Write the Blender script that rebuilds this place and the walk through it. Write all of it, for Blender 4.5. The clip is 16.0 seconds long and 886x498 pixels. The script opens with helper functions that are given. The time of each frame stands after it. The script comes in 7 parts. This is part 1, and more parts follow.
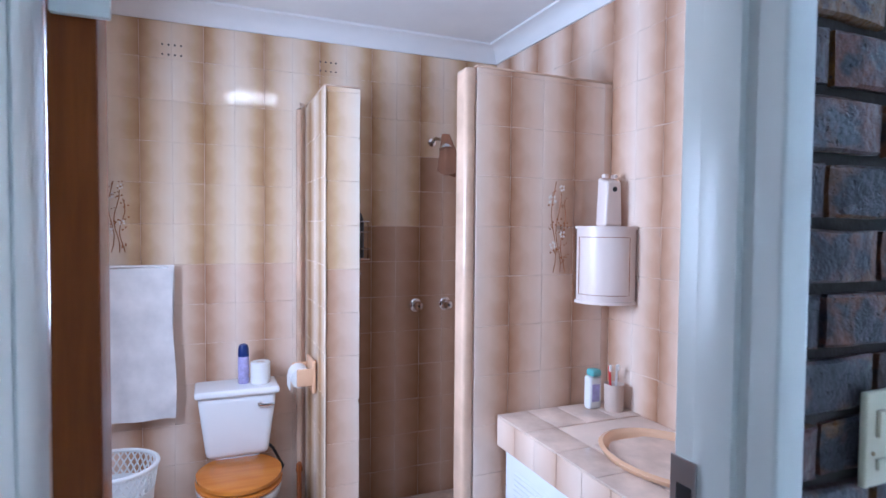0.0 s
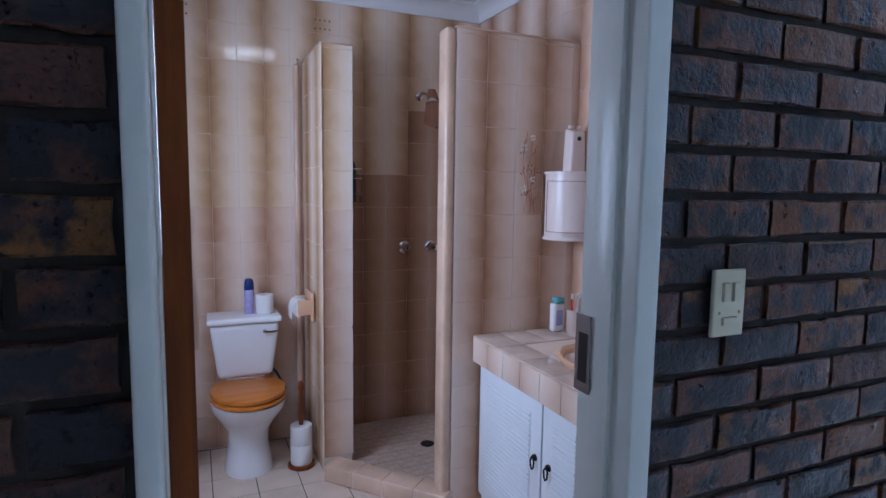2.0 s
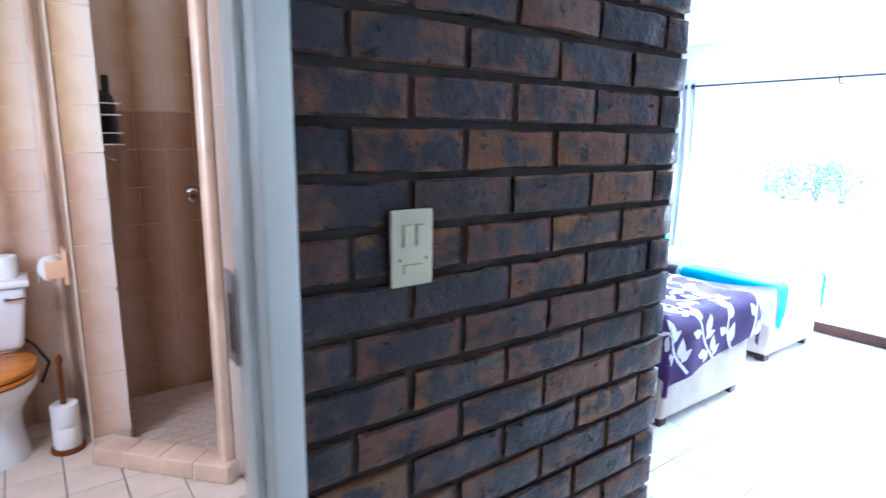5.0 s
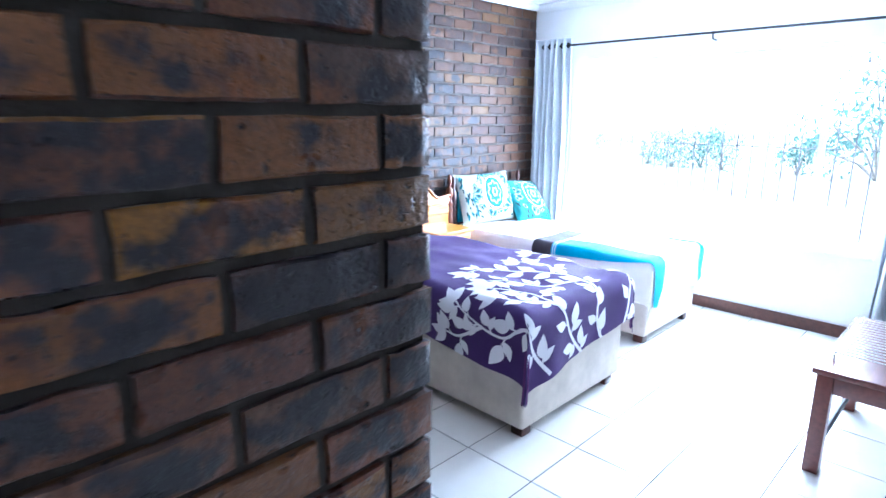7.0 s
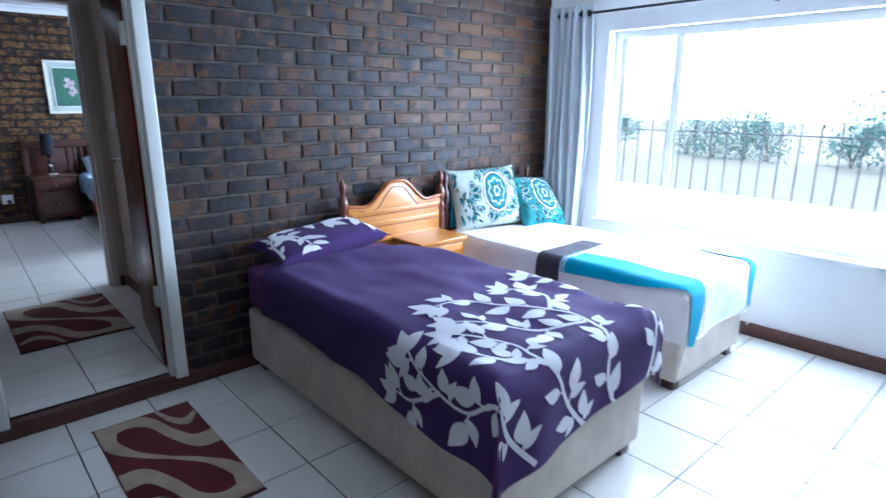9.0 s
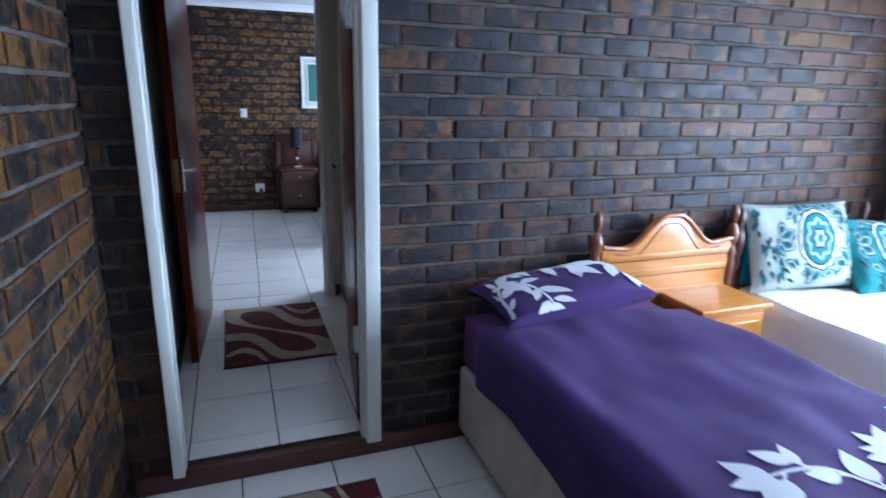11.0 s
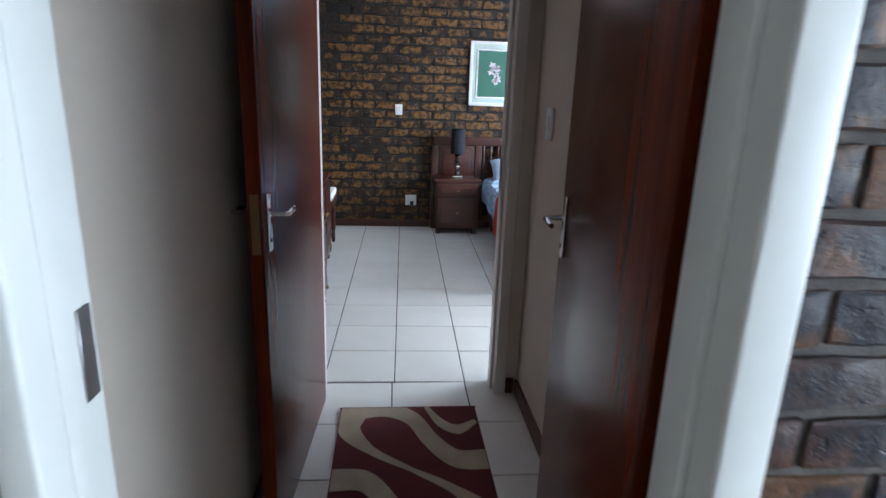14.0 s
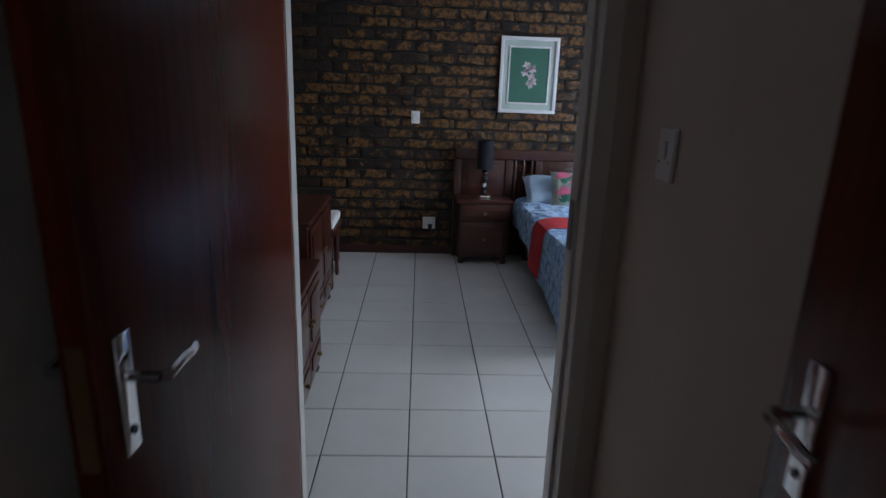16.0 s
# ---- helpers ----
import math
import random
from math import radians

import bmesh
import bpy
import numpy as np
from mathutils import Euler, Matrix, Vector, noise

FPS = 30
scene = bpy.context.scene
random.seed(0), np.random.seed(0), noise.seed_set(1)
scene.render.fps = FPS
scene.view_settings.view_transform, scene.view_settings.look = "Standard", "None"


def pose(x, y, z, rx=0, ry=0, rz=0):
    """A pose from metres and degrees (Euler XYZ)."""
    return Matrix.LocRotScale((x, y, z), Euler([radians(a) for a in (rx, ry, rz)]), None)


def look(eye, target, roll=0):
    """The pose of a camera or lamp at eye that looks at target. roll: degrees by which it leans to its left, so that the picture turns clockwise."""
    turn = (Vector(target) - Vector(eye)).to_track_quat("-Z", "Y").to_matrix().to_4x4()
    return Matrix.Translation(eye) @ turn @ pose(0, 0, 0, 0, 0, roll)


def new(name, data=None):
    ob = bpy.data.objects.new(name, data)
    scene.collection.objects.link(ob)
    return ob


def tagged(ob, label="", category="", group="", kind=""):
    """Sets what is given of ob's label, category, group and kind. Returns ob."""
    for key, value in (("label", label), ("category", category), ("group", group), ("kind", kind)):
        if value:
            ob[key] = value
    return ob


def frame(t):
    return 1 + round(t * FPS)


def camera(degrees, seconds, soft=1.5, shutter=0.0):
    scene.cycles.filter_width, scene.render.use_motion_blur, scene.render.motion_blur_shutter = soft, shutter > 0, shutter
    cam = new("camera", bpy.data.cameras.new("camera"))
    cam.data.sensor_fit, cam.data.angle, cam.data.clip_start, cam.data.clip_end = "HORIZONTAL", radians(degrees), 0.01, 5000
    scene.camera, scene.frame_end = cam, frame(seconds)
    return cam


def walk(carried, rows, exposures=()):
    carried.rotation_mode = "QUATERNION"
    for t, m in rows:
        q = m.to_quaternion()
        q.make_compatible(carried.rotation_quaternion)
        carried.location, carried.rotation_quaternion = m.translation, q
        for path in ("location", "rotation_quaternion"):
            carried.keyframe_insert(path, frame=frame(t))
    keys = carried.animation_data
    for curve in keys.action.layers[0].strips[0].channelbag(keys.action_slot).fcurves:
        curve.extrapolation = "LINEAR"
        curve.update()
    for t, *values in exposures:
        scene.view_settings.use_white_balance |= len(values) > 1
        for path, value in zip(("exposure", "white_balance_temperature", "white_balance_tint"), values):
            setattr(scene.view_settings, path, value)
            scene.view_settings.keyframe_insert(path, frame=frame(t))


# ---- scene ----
cam = camera(75.4, 16.0, shutter=0.5)
PATH = [
    (0, (-0.14, -0.084, 1.592), (0.624, 1.744, 1.52), 0.5),
    (0.5, (-0.177, -0.181, 1.592), (0.602, 1.657, 1.471), 0.4),
    (1, (-0.203, -0.269, 1.564), (0.574, 1.568, 1.41), 0.6),
    (1.5, (-0.216, -0.338, 1.544), (0.566, 1.493, 1.36), 0.7),
    (2, (-0.223, -0.384, 1.521), (0.57, 1.44, 1.313), 0.8),
    (2.5, (-0.234, -0.41, 1.508), (0.579, 1.401, 1.267), 0.5),
    (3, (-0.234, -0.431, 1.497), (0.611, 1.363, 1.236), 0.6),
    (3.2, (-0.218, -0.434, 1.492), (0.65, 1.347, 1.219), 0.5),
    (5.3, (0.298, -0.375, 1.495), (1.508, 1.167, 1.095), 0.6),
    (5.5, (0.362, -0.355, 1.487), (1.604, 1.16, 1.085), 0.4),
    (6, (0.544, -0.322, 1.482), (1.843, 1.141, 1.069), 0.3),
    (6.5, (0.723, -0.282, 1.439), (2.066, 1.134, 1.002), 0.1),
    (7, (0.935, -0.195, 1.426), (2.312, 1.178, 0.958), 0.2),
    (7.5, (1.163, -0.113, 1.394), (2.564, 1.23, 0.907), 0.2),
    (8, (1.376, -0.039, 1.394), (2.782, 1.292, 0.895), 0.3),
    (8.2, (1.452, -0.003, 1.383), (2.858, 1.327, 0.88), 0.2),
    (10.3, (1.995, 0.664, 1.386), (2.881, 2.384, 0.879), 0.8),
    (10.5, (2.019, 0.77, 1.386), (2.848, 2.516, 0.875), 0.8),
    (11, (2.045, 1.018, 1.39), (2.711, 2.832, 0.874), 1.2),
    (11.5, (2.082, 1.265, 1.4), (2.592, 3.126, 0.875), 1.4),
    (12, (2.106, 1.522, 1.378), (2.475, 3.415, 0.849), 1.6),
    (12.5, (2.104, 1.796, 1.367), (2.403, 3.701, 0.835), 1.7),
    (13, (2.114, 2.05, 1.358), (2.368, 3.961, 0.825), 1.8),
    (13.5, (2.134, 2.312, 1.355), (2.346, 4.227, 0.821), 1.7),
    (14, (2.132, 2.571, 1.342), (2.313, 4.49, 0.809), 2.0),
    (14.5, (2.128, 2.783, 1.321), (2.295, 4.703, 0.789), 2.0),
    (15, (2.138, 3.018, 1.322), (2.296, 4.94, 0.792), 2.0),
    (15.5, (2.147, 3.217, 1.321), (2.288, 5.141, 0.794), 2.0),
    (16, (2.144, 3.452, 1.351), (2.269, 5.378, 0.825), 2.0),
]

EXPOSURES = [(0, 1.5, 4500, 10), (0.5, 1.38, 4520, 10), (1.0, 1.05, 4550, 11), (1.5, 0.72, 4550, 12), (2.5, 0.42, 4500, 12), (3.2, 0.2, 4500, 12), (5.3, 1.7, 4900, 11), (6.0, 1.65, 4900, 11), (7.0, 1.22, 4980, 11), (8.2, 0.55, 5150, 10),
             (10.3, -0.42, 5000, 8), (11.0, 0.05, 5000, 9), (11.7, 0.58, 5350, 10), (12.5, 0.78, 5800, 11), (13.5, 0.5, 5800, 10), (14.0, 0.28, 5750, 9), (14.5, 0.0, 5900, 13), (15, -0.3, 6000, 11), (16, -1.2, 5700, 11)]
walk(cam, [(t, look(eye, target, roll)) for t, eye, target, roll in PATH], EXPOSURES)

# ---- world and light ----
sky_world = bpy.data.worlds.new("sky")
scene.world = sky_world
sky_world.use_nodes = True
wn = sky_world.node_tree.nodes
sky = wn.new("ShaderNodeTexSky")
sky.sky_type, sky.sun_disc = "NISHITA", False
sky.sun_elevation, sky.sun_rotation = radians(60), radians(-150)
sky_world.node_tree.links.new(sky.outputs[0], wn["Background"].inputs[0])
wn["Background"].inputs[1].default_value = 0.15


def sun_lamp():
    lamp = bpy.data.lights.new("sun", "SUN")
    lamp.energy, lamp.angle, lamp.color = 5.0, radians(0.5), (1.0, 0.95, 0.87)
    ob = new("sun", lamp)
    az, el = radians(-150), radians(60)
    d = Vector((math.sin(az) * math.cos(el), math.cos(az) * math.cos(el), math.sin(el)))
    ob.rotation_mode = "QUATERNION"
    ob.rotation_quaternion = d.to_track_quat("Z", "Y")
    ob.location = (9, 2, 8)


def window_light(name, eye, target, w, h, watts, color=(0.85, 0.93, 1.0)):
    lamp = bpy.data.lights.new(name, "AREA")
    lamp.shape, lamp.size, lamp.size_y, lamp.energy, lamp.color = "RECTANGLE", w, h, watts, color
    ob = new(name, lamp)
    ob.matrix_world = look(eye, target)


sun_lamp()
window_light("bedroom_window_light", (5.60, 1.55, 1.18), (0, 1.55, 0.9), 2.1, 1.25, 130)
# Unseen window assumed in the left wall; this lamp brightens the bathroom.
window_light("bathroom_window_light", (-0.78, 1.45, 1.70), (1.0, 1.15, 1.35), 0.9, 0.7, 16, (1.0, 0.97, 0.95))
# Lamp added at an unseen, assumed window on the far room's right.
window_light("far_bedroom_window_light", (5.02, 6.6, 1.3), (2.0, 6.6, 0.6), 1.7, 1.1, 92)


# ---- materials ----
class N:
    """A small node tree builder."""

    def __init__(self, name):
        self.m = bpy.data.materials.new(name)
        self.m.use_nodes = True
        self.t = self.m.node_tree
        self.b = self.t.nodes["Principled BSDF"]

    def node(self, kind, **v):
        n = self.t.nodes.new(kind)
        for k, x in v.items():
            if k in n.inputs:
                n.inputs[k].default_value = x
        return n

    def link(self, a, b):
        self.t.links.new(a, b)

    def coord(self, which="Object"):
        return self.t.nodes.new("ShaderNodeTexCoord").outputs[which]

    def noise(self, scale, vec=None, detail=5.0, rough=0.55):
        n = self.node("ShaderNodeTexNoise", Scale=scale, Detail=detail, Roughness=rough)
        if vec is not None:
            self.link(vec, n.inputs["Vector"])
        return n.outputs["Fac"]

    def ramp(self, fac, stops):
        r = self.t.nodes.new("ShaderNodeValToRGB")
        e = r.color_ramp.elements
        while len(e) < len(stops):
            e.new(0.5)
        for i, (p, c) in enumerate(stops):
            e[i].position, e[i].color = p, (*c, 1)
        self.link(fac, r.inputs[0])
        return r.outputs[0]

    def mix(self, fac, a, b, mode="MIX"):
        n = self.t.nodes.new("ShaderNodeMix")
        n.data_type, n.blend_type = "RGBA", mode
        for sock, x in ((n.inputs[0], fac), (n.inputs[6], a), (n.inputs[7], b)):
            if hasattr(x, "is_linked"):
                self.link(x, sock)
            elif isinstance(x, tuple):
                sock.default_value = (*x, 1)
            else:
                sock.default_value = x
        return n.outputs[2]

    def math(self, op, a, b=0.0):
        n = self.t.nodes.new("ShaderNodeMath")
        n.operation = op
        for sock, x in ((n.inputs[0], a), (n.inputs[1], b)):
            if hasattr(x, "is_linked"):
                self.link(x, sock)
            else:
                sock.default_value = x
        return n.outputs[0]

    def bump(self, height, strength=0.3, dist=0.005):
        n = self.node("ShaderNodeBump", Strength=strength, Distance=dist)
        self.link(height, n.inputs["Height"])
        self.link(n.outputs[0], self.b.inputs["Normal"])

    def done(self, color=None, rough=0.5, metal=0.0, **more):
        if color is not None:
            if hasattr(color, "is_linked"):
                self.link(color, self.b.inputs["Base Color"])
            else:
                self.b.inputs["Base Color"].default_value = (*color, 1)
        if hasattr(rough, "is_linked"):
            self.link(rough, self.b.inputs["Roughness"])
        else:
            self.b.inputs["Roughness"].default_value = rough
        self.b.inputs["Metallic"].default_value = metal
        for k, v in more.items():
            self.b.inputs[k].default_value = v
        return self.m


def plain(name, color, rough=0.5, metal=0.0, vary=0.12, scale=6.0, bump=0.0, bscale=120.0, **more):
    n = N(name)
    c = n.coord()
    f = n.noise(scale, c)
    dark = tuple(x * (1 - vary) for x in color)
    light = tuple(min(1, x * (1 + vary * 0.5)) for x in color)
    col = n.ramp(f, [(0.3, dark), (0.7, light)])
    if bump:
        n.bump(n.noise(bscale, c, 3), bump, 0.004)
    return n.done(col, rough, metal, **more)


def brick_material(name, palette, core, edge, gloss=0.5, spread=3.4, patch=11.0, cover=0.53, dull=0.0, relief=0.62):
    """Flame-burnt face brick: a dark core, warm edges and small dark pits."""
    n = N(name)
    g = n.t.nodes.new("ShaderNodeNewGeometry")
    oi = n.t.nodes.new("ShaderNodeObjectInfo")
    rnd = n.math("FRACT", n.math("ADD", oi.outputs["Random"], g.outputs["Random Per Island"]))
    rnd2 = n.math("FRACT", n.math("MULTIPLY", rnd, 7.31))
    pos = g.outputs["Position"]
    base = n.ramp(rnd, palette)
    sep = n.t.nodes.new("ShaderNodeSeparateXYZ")
    n.link(n.coord(), sep.inputs[0])
    ex = n.math("POWER", n.math("ABSOLUTE", n.math("MULTIPLY", sep.outputs[0], 9.0)), 2.5)
    ez = n.math("POWER", n.math("ABSOLUTE", n.math("MULTIPLY", sep.outputs[2], 27.0)), 2.5)
    rad = n.math("ADD", n.math("ADD", ex, ez), n.math("MULTIPLY", n.math("SUBTRACT", n.noise(17.0, pos, 5), 0.5), spread))
    rad = n.math("ADD", rad, n.math("SUBTRACT", n.math("MULTIPLY", rnd2, 1.5), 0.75))
    col = n.mix(n.ramp(rad, [(0.22, (1, 1, 1)), (0.85, (0, 0, 0))]), base, core)
    col = n.mix(n.ramp(n.noise(patch, pos, 4), [(cover, (0, 0, 0)), (cover + 0.17, (0.85, 0.85, 0.85))]), col, edge)
    grain = n.noise(120.0, pos, 6)
    col = n.mix(n.ramp(grain, [(0.28, (0.5, 0.5, 0.5)), (0.6, (1, 1, 1))]), (0.006, 0.005, 0.006), col)
    pits = n.math("MAXIMUM", n.noise(60.0, pos, 2), n.math("SUBTRACT", n.noise(150.0, pos, 2), 0.01))
    col = n.mix(n.ramp(pits, [(0.665, (0, 0, 0)), (0.71, (1, 1, 1))]), col, (0.008, 0.007, 0.009))
    h = n.math("ADD", n.math("MULTIPLY", n.noise(24.0, pos, 5), 1.5), n.math("MULTIPLY", grain, 0.35))
    h = n.math("SUBTRACT", h, n.math("MULTIPLY", n.ramp(pits, [(0.63, (0, 0, 0)), (0.72, (1, 1, 1))]), 0.5))
    n.bump(h, relief, 0.007)
    return n.done(col, n.ramp(n.noise(14.0, pos, 3), [(0.3, (0.27 + dull,) * 3), (0.7, (0.50 + dull,) * 3)]), **{"Specular IOR Level": gloss})


def wood(name, dark, light, rough=0.3, scale=3.0, along=0, coat=0.0, gloss=0.5):
    n = N(name)
    mp = n.t.nodes.new("ShaderNodeMapping")
    sc = [14.0, 14.0, 14.0]
    sc[along] = 1.0
    mp.inputs["Scale"].default_value = sc
    n.link(n.coord(), mp.inputs["Vector"])
    f = n.noise(scale, mp.outputs[0], 8, 0.65)
    col = n.ramp(f, [(0.3, dark), (0.7, light)])
    big = n.noise(1.5, n.coord(), 2)
    col = n.mix(n.math("MULTIPLY", big, 0.35), col, dark)
    n.bump(f, 0.08, 0.002)
    return n.done(col, rough, **{"Coat Weight": coat, "Coat Roughness": 0.12, "Specular IOR Level": gloss})


def fabric(name, color, rough=0.9, vary=0.2, weave=900.0):
    n = N(name)
    c = n.coord()
    f = n.noise(7.0, c, 4)
    col = n.ramp(f, [(0.3, tuple(x * (1 - vary) for x in color)), (0.7, tuple(min(1, x * (1 + vary * 0.4)) for x in color))])
    n.bump(n.math("ADD", n.noise(weave, c, 1), n.math("MULTIPLY", f, 3.0)), 0.25, 0.003)
    return n.done(col, rough, **{"Sheen Weight": 0.04})


GLAZE_TAN = ((0.82, 0.71, 0.59), (0.76, 0.60, 0.44), (0.55, 0.365, 0.20), (0.33, 0.175, 0.07))
GLAZE_PINK = ((0.81, 0.68, 0.58), (0.72, 0.54, 0.42), (0.53, 0.335, 0.22), (0.32, 0.16, 0.08))
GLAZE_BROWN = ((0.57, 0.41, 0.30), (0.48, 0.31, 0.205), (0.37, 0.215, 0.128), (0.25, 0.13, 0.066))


def striped_tile(name, flip, axis, fit=False, glaze=GLAZE_TAN):
    """Glazed bathroom tile whose tone runs from light to tan across its width."""
    n = N(name)
    sep = n.t.nodes.new("ShaderNodeSeparateXYZ")
    n.link(n.coord("Generated" if fit else "Object"), sep.inputs[0])
    oi = n.t.nodes.new("ShaderNodeObjectInfo")
    k = 0.9 if fit else 6.6
    u = n.math("ADD", n.math("MULTIPLY", sep.outputs[axis], -k if flip else k), (0.95 if flip else 0.05) if fit else 0.5)
    wav = n.noise(9.0, n.coord(), 3)
    u = n.math("ADD", u, n.math("MULTIPLY", n.math("SUBTRACT", wav, 0.5), 0.35))
    col = n.ramp(u, list(zip((0.0, 0.38, 0.70, 1.0), glaze)))
    col = n.mix(n.math("MULTIPLY", oi.outputs["Random"], 0.18), col, glaze[1])
    n.bump(n.noise(75.0, n.t.nodes.new("ShaderNodeNewGeometry").outputs["Position"], 2), 0.06, 0.004)
    return n.done(col, 0.06)


M = {}
PAL = [(0.0, (0.040, 0.023, 0.022)), (0.2, (0.112, 0.037, 0.020)), (0.38, (0.165, 0.062, 0.014)), (0.55, (0.034, 0.025, 0.029)), (0.72, (0.102, 0.035, 0.024)), (0.88, (0.220, 0.098, 0.013)), (1.0, (0.054, 0.030, 0.027))]
PAL4 = [(0.0, (0.050, 0.031, 0.019)), (0.2, (0.125, 0.050, 0.020)), (0.38, (0.165, 0.076, 0.017)), (0.55, (0.040, 0.030, 0.023)), (0.72, (0.118, 0.046, 0.022)), (0.88, (0.205, 0.098, 0.018)), (1.0, (0.062, 0.038, 0.024))]
PAL3 = [(0.0, (0.040, 0.026, 0.023)), (0.2, (0.080, 0.039, 0.026)), (0.38, (0.110, 0.050, 0.024)), (0.55, (0.033, 0.026, 0.027)), (0.72, (0.072, 0.034, 0.026)), (0.90, (0.128, 0.066, 0.022)), (1.0, (0.044, 0.029, 0.025))]
PAL2 = [(0.0, (0.05, 0.030, 0.018)), (0.3, (0.025, 0.018, 0.016)), (0.5, (0.09, 0.045, 0.018)), (0.7, (0.020, 0.017, 0.018)), (1.0, (0.06, 0.035, 0.018))]
M["brick"] = brick_material("dark_face_brick", PAL, (0.0115, 0.0105, 0.019), (0.170, 0.053, 0.013), 0.40, 4.6, 13.0, 0.54, -0.02, 0.95)
# Same brick as the door wall; its extra ochre stands in for warm light.
M["brick_side"] = brick_material("face_brick_in_warm_light", PAL4, (0.017, 0.0165, 0.018), (0.150, 0.064, 0.018), 0.42, 4.8, 15.0, 0.52, 0.0, 0.9)
M["brick2"] = brick_material("golden_face_brick", PAL2, (0.215, 0.105, 0.030), (0.022, 0.016, 0.013), 0.3, 6.5, 26.0, 0.43, 0.1)
# Same brick again, made duller and greyer for the light on this wall.
M["brick_bed"] = brick_material("face_brick_in_bed_wall_light", PAL3, (0.023, 0.022, 0.028), (0.116, 0.052, 0.024), 0.28, 5.0, 17.0, 0.53, 0.13, 0.5)
M["mortar"] = plain("brick_mortar", (0.100, 0.090, 0.082), 0.95, vary=0.45, scale=18, bump=0.6)
# Same mortar, darkened for the shade inside the door wall's joints.
M["mortar_dark"] = plain("joint_shade_mortar", (0.042, 0.037, 0.033), 0.95, vary=0.45, scale=18, bump=0.6)
M["mortar2"] = plain("dark_mortar", (0.030, 0.025, 0.022), 0.95, vary=0.4, scale=18, bump=0.5)
M["plaster"] = plain("cream_plaster", (0.62, 0.55, 0.47), 0.75, vary=0.06, scale=3, bump=0.12, bscale=60)
M["white_wall"] = plain("white_plaster", (0.80, 0.79, 0.79), 0.8, vary=0.05, scale=3, bump=0.1, bscale=60)
M["tan_wall"] = plain("bounce_tone_plaster", (0.42, 0.37, 0.32), 0.85, vary=0.06, scale=3, bump=0.12, bscale=60)
M["ceiling"] = plain("ceiling_paint", (0.84, 0.84, 0.84), 0.85, vary=0.03)
M["frame_paint"] = plain("pale_green_white_gloss_paint", (0.71, 0.73, 0.69), 0.28, vary=0.05, scale=4)
M["cream_paint"] = plain("cream_gloss_paint", (0.66, 0.62, 0.57), 0.35, vary=0.05)
M["grout"] = plain("dark_floor_grout", (0.055, 0.050, 0.046), 0.9, vary=0.3, scale=20)
M["pale_grout"] = plain("pale_tile_grout", (0.74, 0.60, 0.50), 0.85)
M["door_wood"] = wood("mahogany_door_wood", (0.058, 0.0080, 0.0030), (0.160, 0.025, 0.0062), 0.26, 2.2, 2, 0.0, 0.18)
M["door_edge"] = wood("orange_brown_door_edge", (0.10, 0.024, 0.004), (0.27, 0.078, 0.009), 0.45, 2.2, 2, 0.0, 0.2)
M["dark_wood"] = wood("dark_stained_wood", (0.026, 0.0055, 0.0036), (0.080, 0.017, 0.0085), 0.32, 2.5, 0, 0.3)
M["skirt_wood"] = wood("dark_skirting_wood", (0.06, 0.022, 0.016), (0.13, 0.05, 0.035), 0.45, 2.5, 0)
M["pine"] = wood("orange_pine", (0.46, 0.17, 0.022), (0.64, 0.28, 0.048), 0.30, 2.5, 0, 0.3)
M["pine_red"] = wood("red_stained_pine", (0.30, 0.075, 0.012), (0.46, 0.15, 0.024), 0.28, 2.5, 0, 0.4)
M["seat_wood"] = wood("honey_varnished_wood", (0.42, 0.125, 0.010), (0.60, 0.225, 0.026), 0.24, 2.0, 0, 0.25, 0.35)
M["porcelain"] = plain("white_porcelain", (0.80, 0.79, 0.80), 0.12, vary=0.02)
M["chrome"] = plain("chrome", (0.75, 0.75, 0.76), 0.12, 1.0, vary=0.05)
M["dull_steel"] = plain("dull_steel", (0.42, 0.42, 0.43), 0.35, 1.0, vary=0.1)
M["brass"] = plain("aged_brass", (0.36, 0.27, 0.13), 0.35, 1.0)
M["tarnished_brass"] = plain("tarnished_brass", (0.27, 0.17, 0.085), 0.45, 1.0)
M["black_iron"] = plain("black_iron", (0.02, 0.02, 0.022), 0.45, 0.6)
M["white_plastic"] = plain("white_plastic", (0.78, 0.77, 0.76), 0.35, vary=0.03)
M["cabinet_cream"] = plain("cream_plastic", (0.78, 0.66, 0.60), 0.3, vary=0.03)
M["cream_plastic"] = plain("aged_cream_plastic", (0.62, 0.58, 0.42), 0.35, vary=0.05)
M["switch_gap_shade"] = plain("shade_round_a_rocker", (0.26, 0.23, 0.16), 0.8)
M["black_plastic"] = plain("black_plastic", (0.015, 0.015, 0.017), 0.4)
M["tan_cloth"] = fabric("tan_brown_cloth", (0.28, 0.13, 0.07))
M["towel"] = fabric("white_terry_towel", (0.78, 0.74, 0.73), weave=260)
M["purple"] = fabric("deep_purple_cotton", (0.041, 0.0105, 0.106))
M["plum"] = fabric("plum_sheet", (0.10, 0.022, 0.13))
M["leaf_white"] = fabric("white_leaf_print", (0.70, 0.69, 0.74), vary=0.06)
M["cream_cloth"] = fabric("cream_bed_base_cloth", (0.58, 0.52, 0.45), weave=500)
M["white_cloth"] = fabric("white_bedspread", (0.78, 0.75, 0.73), vary=0.08)
M["turquoise"] = fabric("turquoise_cloth", (0.012, 0.30, 0.46))
M["charcoal"] = fabric("charcoal_cloth", (0.035, 0.028, 0.040))
